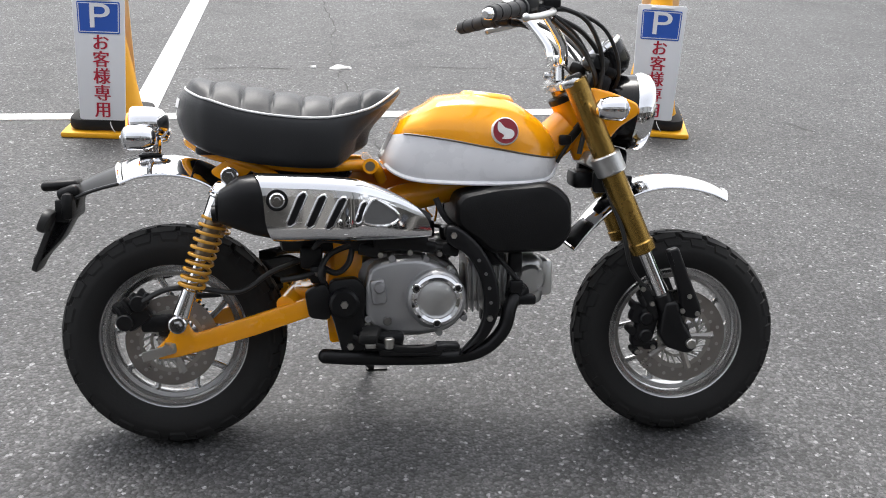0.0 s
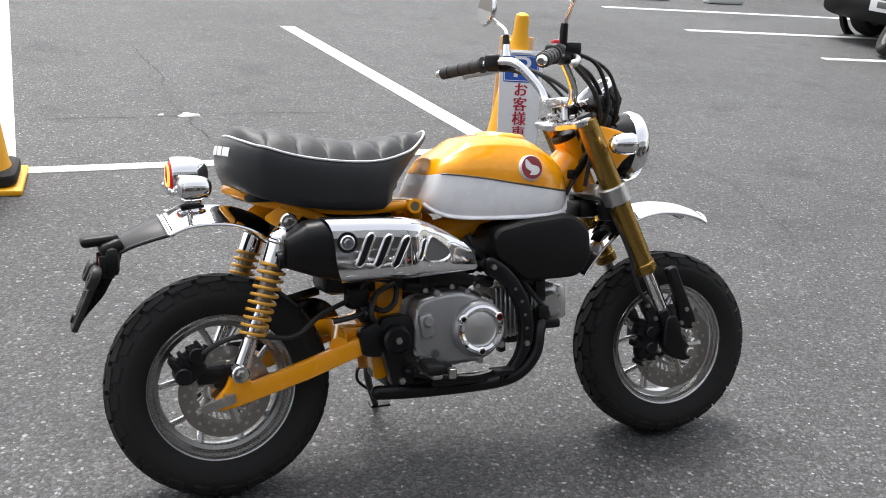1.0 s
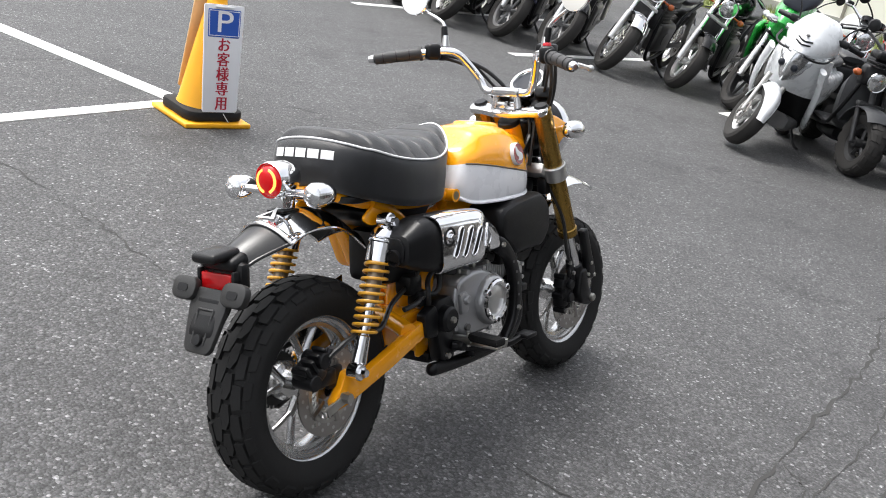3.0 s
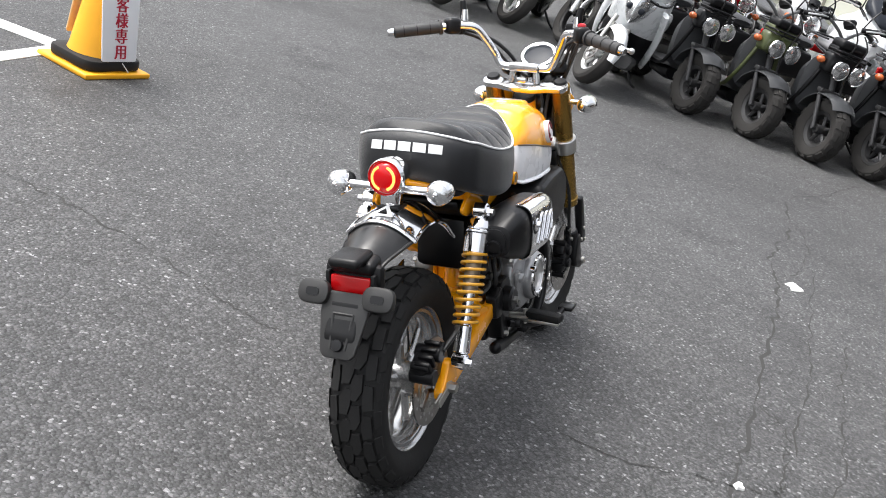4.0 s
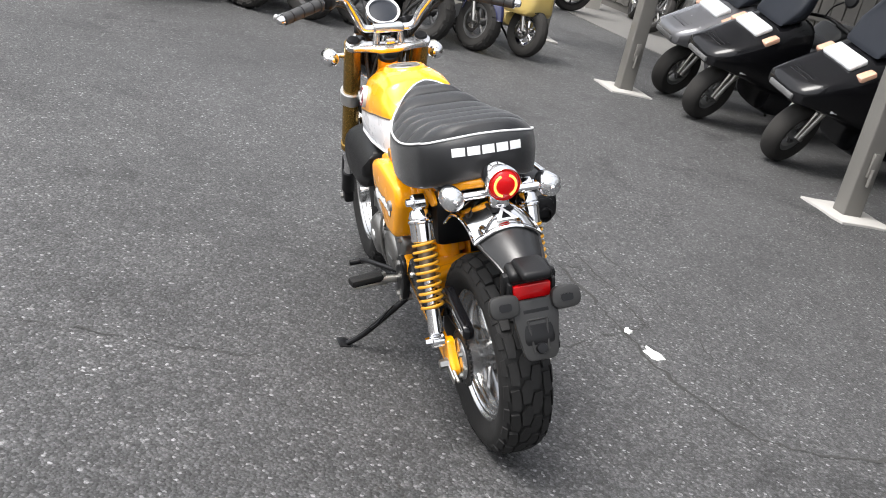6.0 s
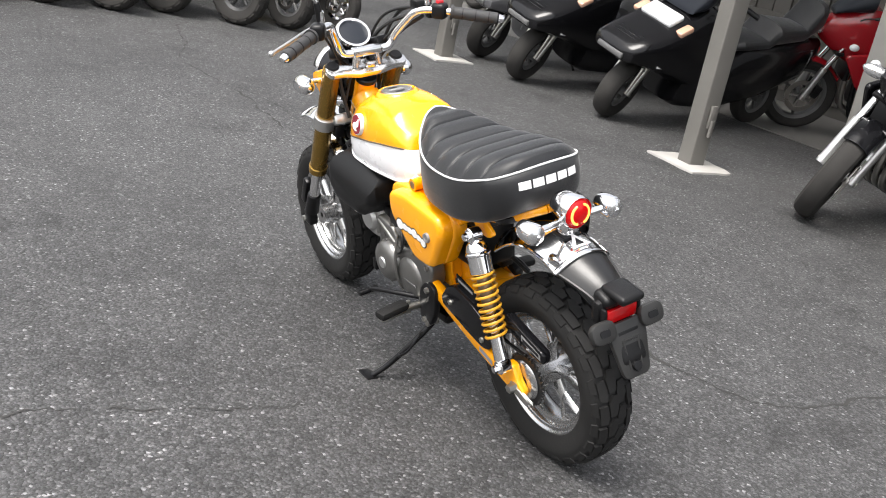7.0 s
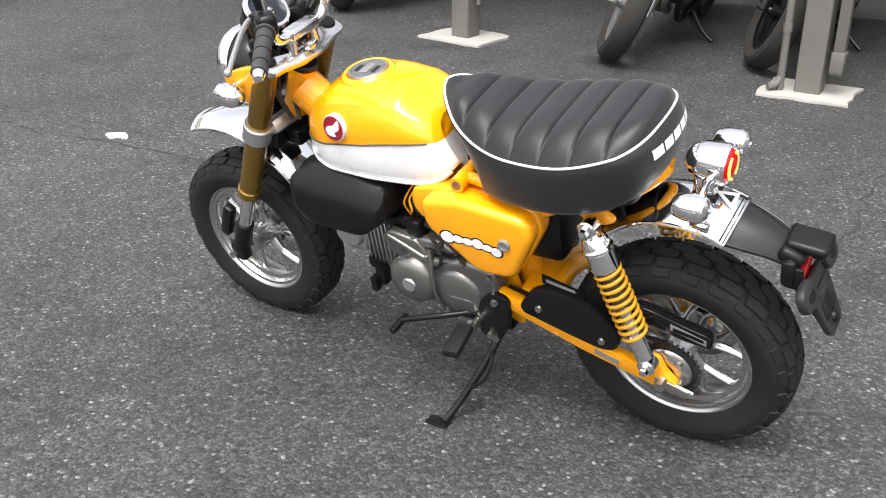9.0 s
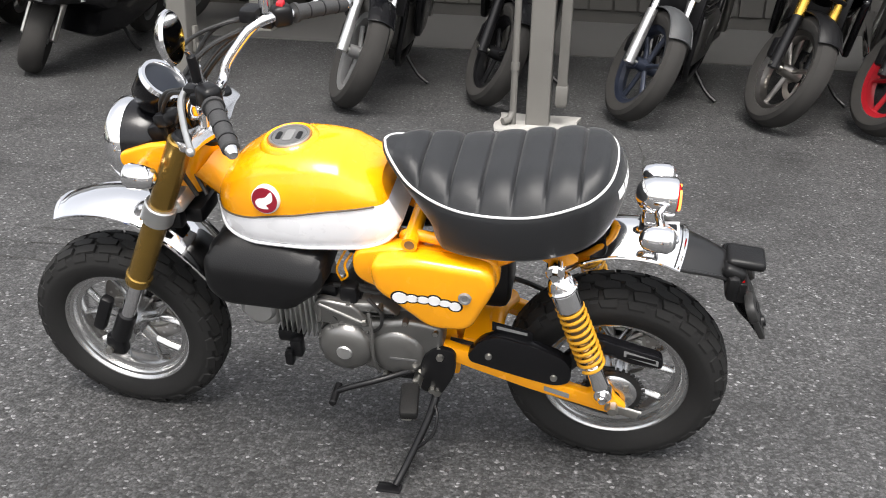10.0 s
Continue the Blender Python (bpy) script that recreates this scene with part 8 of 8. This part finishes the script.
motorbike(7.65, -0.16, 204, 12, 10, "silver motorcycle behind the scooters", SILVERTANK, CHROME, wire=True, R=0.29, group=BACK)
motorbike(7.62, -0.72, 206, 11, 14, "pale blue and white motorcycle behind the scooters", PEARL, GAUGEGREY, "sport", R=0.29, group=BACK)
motorbike(7.60, -1.30, 205, 12, 12, "black motorcycle with chrome mudguard behind the scooters", GLOSS, CHROME, guardm=CHROME, R=0.29, group=BACK)
SHED = "motorcycles parked at the shed"
motorbike(1.45, -3.07, 92, 13, 24, "black sports tourer with chrome fork legs", GLOSS, GAUGEGREY, "sport", CHROME, R=0.30, group=SHED)
motorbike(0.73, -3.32, 88, 12, 28, "black sports motorcycle with a large clear lamp", GLOSS, BLACK, "sport", BLACK, R=0.29, group=SHED, extra="lamp")
motorbike(-0.05, -3.17, 76, 13, 36, "dark blue roadster with a scuffed grey mudguard", NAVY, NAVYRIM, "naked", CHROME, R=0.30, guardm=GREYGUARD, frontw=0.055, group=SHED)
motorbike(-0.78, -3.25, 76, 13, 34, "black roadster with gold forks and bright rims", GLOSS, DISC, "sport", GOLDFORK, R=0.30, guardm=BLACK, group=SHED)
motorbike(-1.31, -3.20, 78, 12, 32, "black motorcycle with red wheel rims", GLOSS, REDRIM, "naked", BLACK, R=0.30, guardm=BLACK, group=SHED)
motorbike(3.42, -5.40, 52, 10, 6, "deep red sports motorcycle standing in the shed", REDPAINT, GAUGEGREY, "sport", CHROME, R=0.30, group=SHED)


def touring_scooter(x, y, heading, lean, turned, body, label):
    """A long low scooter with a wedge nose and an upright screen."""
    ob = thing("scooter", place(x, y, heading, lean), label, "scooter", "long touring scooters at the shed")
    R = 0.225
    kids0 = set(ob.children)
    wheel(ob, (0, 0, R), R, 0.068, 0.125, GAUGEGREY, 5, -0.07, "front_wheel")
    s = Shape()
    for q in (-1, 1):
        s.rod((0.02, q * 0.08, R), (-0.10, q * 0.08, R + 0.27), 0.022, 0.024, 14)
        s.rod((0.07, q * 0.085, R + 0.02), (0.01, q * 0.085, R + 0.22), 0.013, seg=10)
    s.rod((0, -0.10, R), (0, 0.10, R), 0.012, seg=10)
    part("fork", s, STEEL, ob)
    steer([c for c in ob.children if c not in kids0], (-0.15, 0, 0.6), turned, 0.45)
    nose = part("nose", blob([(0.26, 0.10, 0.50, 0.56), (0.23, 0.19, 0.475, 0.60), (0.08, 0.235, 0.46, 0.68), (-0.12, 0.26, 0.42, 0.80), (-0.30, 0.27, 0.36, 0.92), (-0.48, 0.25, 0.30, 0.93)], 28, 3.6), body, ob, "wedge-shaped nose", 50)
    for k in range(8):
        xx = 0.17 - 0.028 * k
        part("louvre", Shape().box((xx, 0, 0.628 + 0.0135 * k), (0.012, 0.22, 0.010), 0.003, pose(0, 0, 0, 0, 25, 0), 1), BLACK, nose)
    part("headlamp", Shape().box((-0.105, 0.0, 0.795), (0.14, 0.30, 0.045), 0.018, pose(0, 0, 0, 0, 32, 0), 3), LENS, nose, "wide clear headlamp")
    for q in (-1, 1):
        part("indicator", Shape().box((-0.13, q * 0.215, 0.765), (0.12, 0.07, 0.04), 0.014, pose(0, 0, 0, 0, 30, 0)), AMBERPALE, nose, "pale amber indicator")
    part("nose_lip", Shape().box((0.255, 0, 0.515), (0.03, 0.25, 0.04), 0.012), GAUGEGREY, nose)
    part("screen", blob([(-0.20, 0.17, 0.86, 0.90), (-0.27, 0.21, 0.88, 1.06), (-0.36, 0.20, 0.90, 1.24), (-0.40, 0.17, 0.93, 1.28)], 24, 3.4), GAUGE, ob, "dark tinted screen", 50)
    part("handlebar", Shape().tube([(-0.66, -0.33, 0.96), (-0.56, -0.18, 1.0), (-0.50, 0, 0.96), (-0.56, 0.18, 1.0), (-0.66, 0.33, 0.96)], 0.013, 10, 4), BLACK, ob)
    for q in (-1, 1):
        part("grip", Shape().rod((-0.60, q * 0.24, 0.985), (-0.665, q * 0.34, 0.958), 0.02, seg=12), BLACK, ob)
    mirrors(ob, -0.50, 1.0, 0.28, r=0.06)
    part("body", blob([(-0.36, 0.20, 0.20, 0.50), (-0.45, 0.23, 0.17, 0.52), (-0.75, 0.22, 0.16, 0.48), (-0.95, 0.23, 0.18, 0.66), (-1.25, 0.24, 0.26, 0.72), (-1.65, 0.22, 0.42, 0.78), (-1.90, 0.12, 0.56, 0.78)], 28, 3.2), body, ob, "long lower body", 50)
    part("seat", blob([(-0.86, 0.10, 0.60, 0.66), (-0.93, 0.16, 0.62, 0.72), (-1.20, 0.17, 0.66, 0.74), (-1.28, 0.17, 0.68, 0.86), (-1.62, 0.15, 0.74, 0.86), (-1.72, 0.14, 0.76, 1.06), (-1.80, 0.12, 0.80, 1.06)]), VINYL, ob, "stepped black seat")
    part("tail_lamp", Shape().box((-1.88, 0, 0.70), (0.05, 0.26, 0.07), 0.02), REDLENS, ob)
    part("name_plate", Shape().box((-0.02, 0.262 - 0.03, 0.50), (0.06, 0.004, 0.02), 0.001), LETTER, ob)
    wheel(ob, (-1.55, 0, R), R, 0.06, 0.13, GAUGEGREY, 5, 0, "rear_wheel")
    part("silencer", Shape().rod((-1.10, -0.19, 0.22), (-1.72, -0.20, 0.30), 0.05, 0.06, 20, 0.008), BLACK, ob)
    part("side_stand", Shape().tube([(-0.85, 0.15, 0.18), (-0.82, 0.24, 0.10), (-0.80, 0.30, 0.012 + 0.30 * math.sin(radians(lean)))], 0.012, 8, 3), BLACK, ob)
    return ob


touring_scooter(3.47, -3.41, 92, 12, 20, GLOSS, "black touring scooter with a wedge nose")
touring_scooter(4.50, -3.42, 92, 12, 20, GLOSS, "black touring scooter with a louvred nose")
touring_scooter(5.34, -3.64, 90, 11, 18, DARKSILVER, "dark silver touring scooter behind the post")
s = blob([(-0.16, 0.10, 0, 0.05), (-0.12, 0.16, 0, 0.12), (0.05, 0.18, 0, 0.15), (0.16, 0.12, 0, 0.10), (0.20, 0.05, 0, 0.05)])
solid("bike_cover", s, BLUECOVER, "folded blue cover lying on a motorcycle seat", "cover", m=pose(-0.44, -3.92, 0.875, 0, 0, 40))


# ---- cars ----
def car(x, y, heading, paint, label, front_only=False):
    ob = thing("car", pose(x, y, 0, 0, 0, heading), label, "car")
    body = [(2.02, 0.55, 0.34, 0.60), (1.95, 0.76, 0.24, 0.74), (1.70, 0.83, 0.20, 0.86), (1.0, 0.85, 0.20, 1.00), (0.2, 0.86, 0.20, 1.02), (-1.2, 0.86, 0.20, 1.04), (-1.85, 0.82, 0.24, 1.02), (-2.0, 0.70, 0.34, 0.92)]
    part("body", blob(body, 32, 4.5), paint, ob, "", 50)
    part("cabin", blob([(1.0, 0.62, 0.95, 1.03), (0.45, 0.72, 0.96, 1.50), (0.2, 0.74, 0.96, 1.60), (-1.3, 0.74, 0.96, 1.62), (-1.75, 0.68, 0.96, 1.45), (-1.9, 0.62, 0.95, 1.1)], 32, 4.5), GAUGE, ob, "dark glazed cabin", 50)
    part("roof", blob([(0.3, 0.60, 1.585, 1.63), (0.1, 0.70, 1.59, 1.67), (-1.3, 0.70, 1.59, 1.68), (-1.6, 0.62, 1.56, 1.64)], 24, 4), paint, ob, "", 50)
    part("bumper", blob([(2.10, 0.60, 0.30, 0.50), (2.06, 0.78, 0.24, 0.56), (1.90, 0.86, 0.22, 0.58), (1.72, 0.87, 0.24, 0.56)], 28, 5), BLACK, ob, "black bumper")
    part("grille", Shape().box((2.02, 0, 0.66), (0.04, 0.90, 0.12), 0.012), BLACK, ob)
    for q in (-1, 1):
        part("headlamp", Shape().box((1.95, q * 0.62, 0.69), (0.16, 0.30, 0.15), 0.03), LENS, ob, "headlamp")
        part("fog_lamp", Shape().box((2.06, q * 0.55, 0.42), (0.06, 0.16, 0.10), 0.015), GAUGEGREY, ob)
    plate = part("number_plate", Shape().box((2.12, 0, 0.44), (0.012, 0.33, 0.165), 0.004), LETTER, ob, "white number plate with plain bars")
    for yy, zz, w, h in ((0, 0.485, 0.12, 0.025), (0.02, 0.425, 0.20, 0.06)):
        part("plate_bar", Shape().box((2.127, yy, zz), (0.003, w, h), 0.001), GAUGEGREY, plate)
    for wx in (1.28, -1.22):
        for q in (-1, 1):
            wheel(ob, (wx, q * 0.74, 0.32), 0.32, 0.10, 0.20, SILVER, 5, 0)
            part("wheel_arch", Shape().lathe([(0.34, -0.02), (0.40, -0.02), (0.40, 0.03), (0.34, 0.03)], across((wx, q * 0.855, 0.32)), 32, True), BLACK, ob)
    return ob


car(9.55, 6.15, 188, DARKCAR, "dark grey off-road car parked in a bay")
car(37.3, -15.9, 252, PEARL, "small white hatchback far across the road")


def van(x, y, heading):
    ob = thing("van", pose(x, y, 0, 0, 0, heading), "small white box van parked beyond the shed", "van")
    part("body", blob([(1.70, 0.60, 0.34, 0.85), (1.62, 0.70, 0.24, 1.10), (1.35, 0.73, 0.22, 1.55), (1.05, 0.73, 0.22, 1.84), (-1.40, 0.73, 0.22, 1.86), (-1.62, 0.72, 0.26, 1.80), (-1.69, 0.67, 0.34, 1.68)], 36, 7), PEARL, ob, "", 50)
    part("tailgate_window", Shape().box((-1.672, 0, 1.40), (0.06, 1.16, 0.50), 0.04, pose(0, 0, 0, 0, 4, 0)), GAUGE, ob, "dark rear window")
    part("rear_bumper", Shape().box((-1.70, 0, 0.42), (0.10, 1.36, 0.22), 0.03), PEARL, ob)
    part("under_guard", Shape().box((-1.62, 0, 0.27), (0.10, 1.20, 0.10), 0.02), BLACK, ob)
    part("gate_handle", Shape().box((-1.70, 0, 0.98), (0.03, 0.50, 0.05), 0.01), CHROME, ob, "bright tailgate strip")
    plate = part("number_plate", Shape().box((-1.705, 0, 0.80), (0.012, 0.33, 0.165), 0.004), AMBER, ob, "yellow number plate with plain bars")
    part("plate_bar", Shape().box((-1.713, 0, 0.78), (0.003, 0.20, 0.06), 0.001), BLACK, plate)
    for q in (-1, 1):
        part("tail_lamp", Shape().box((-1.665, q * 0.655, 1.10), (0.07, 0.11, 0.46), 0.02), REDLENS, ob, "upright red tail lamp")
        for wx, wl in ((0.62, 0.75), (-0.28, 0.85), (-1.12, 0.65)):
            part("side_window", Shape().box((wx, q * 0.722, 1.38), (wl, 0.03, 0.46), 0.012), GAUGE, ob, "dark side window")
        for wx in (1.05, -1.05):
            wheel(ob, (wx, q * 0.66, 0.27), 0.27, 0.075, 0.165, SILVER, 5, 0)
    return ob


van(27.9, -12.05, -20)
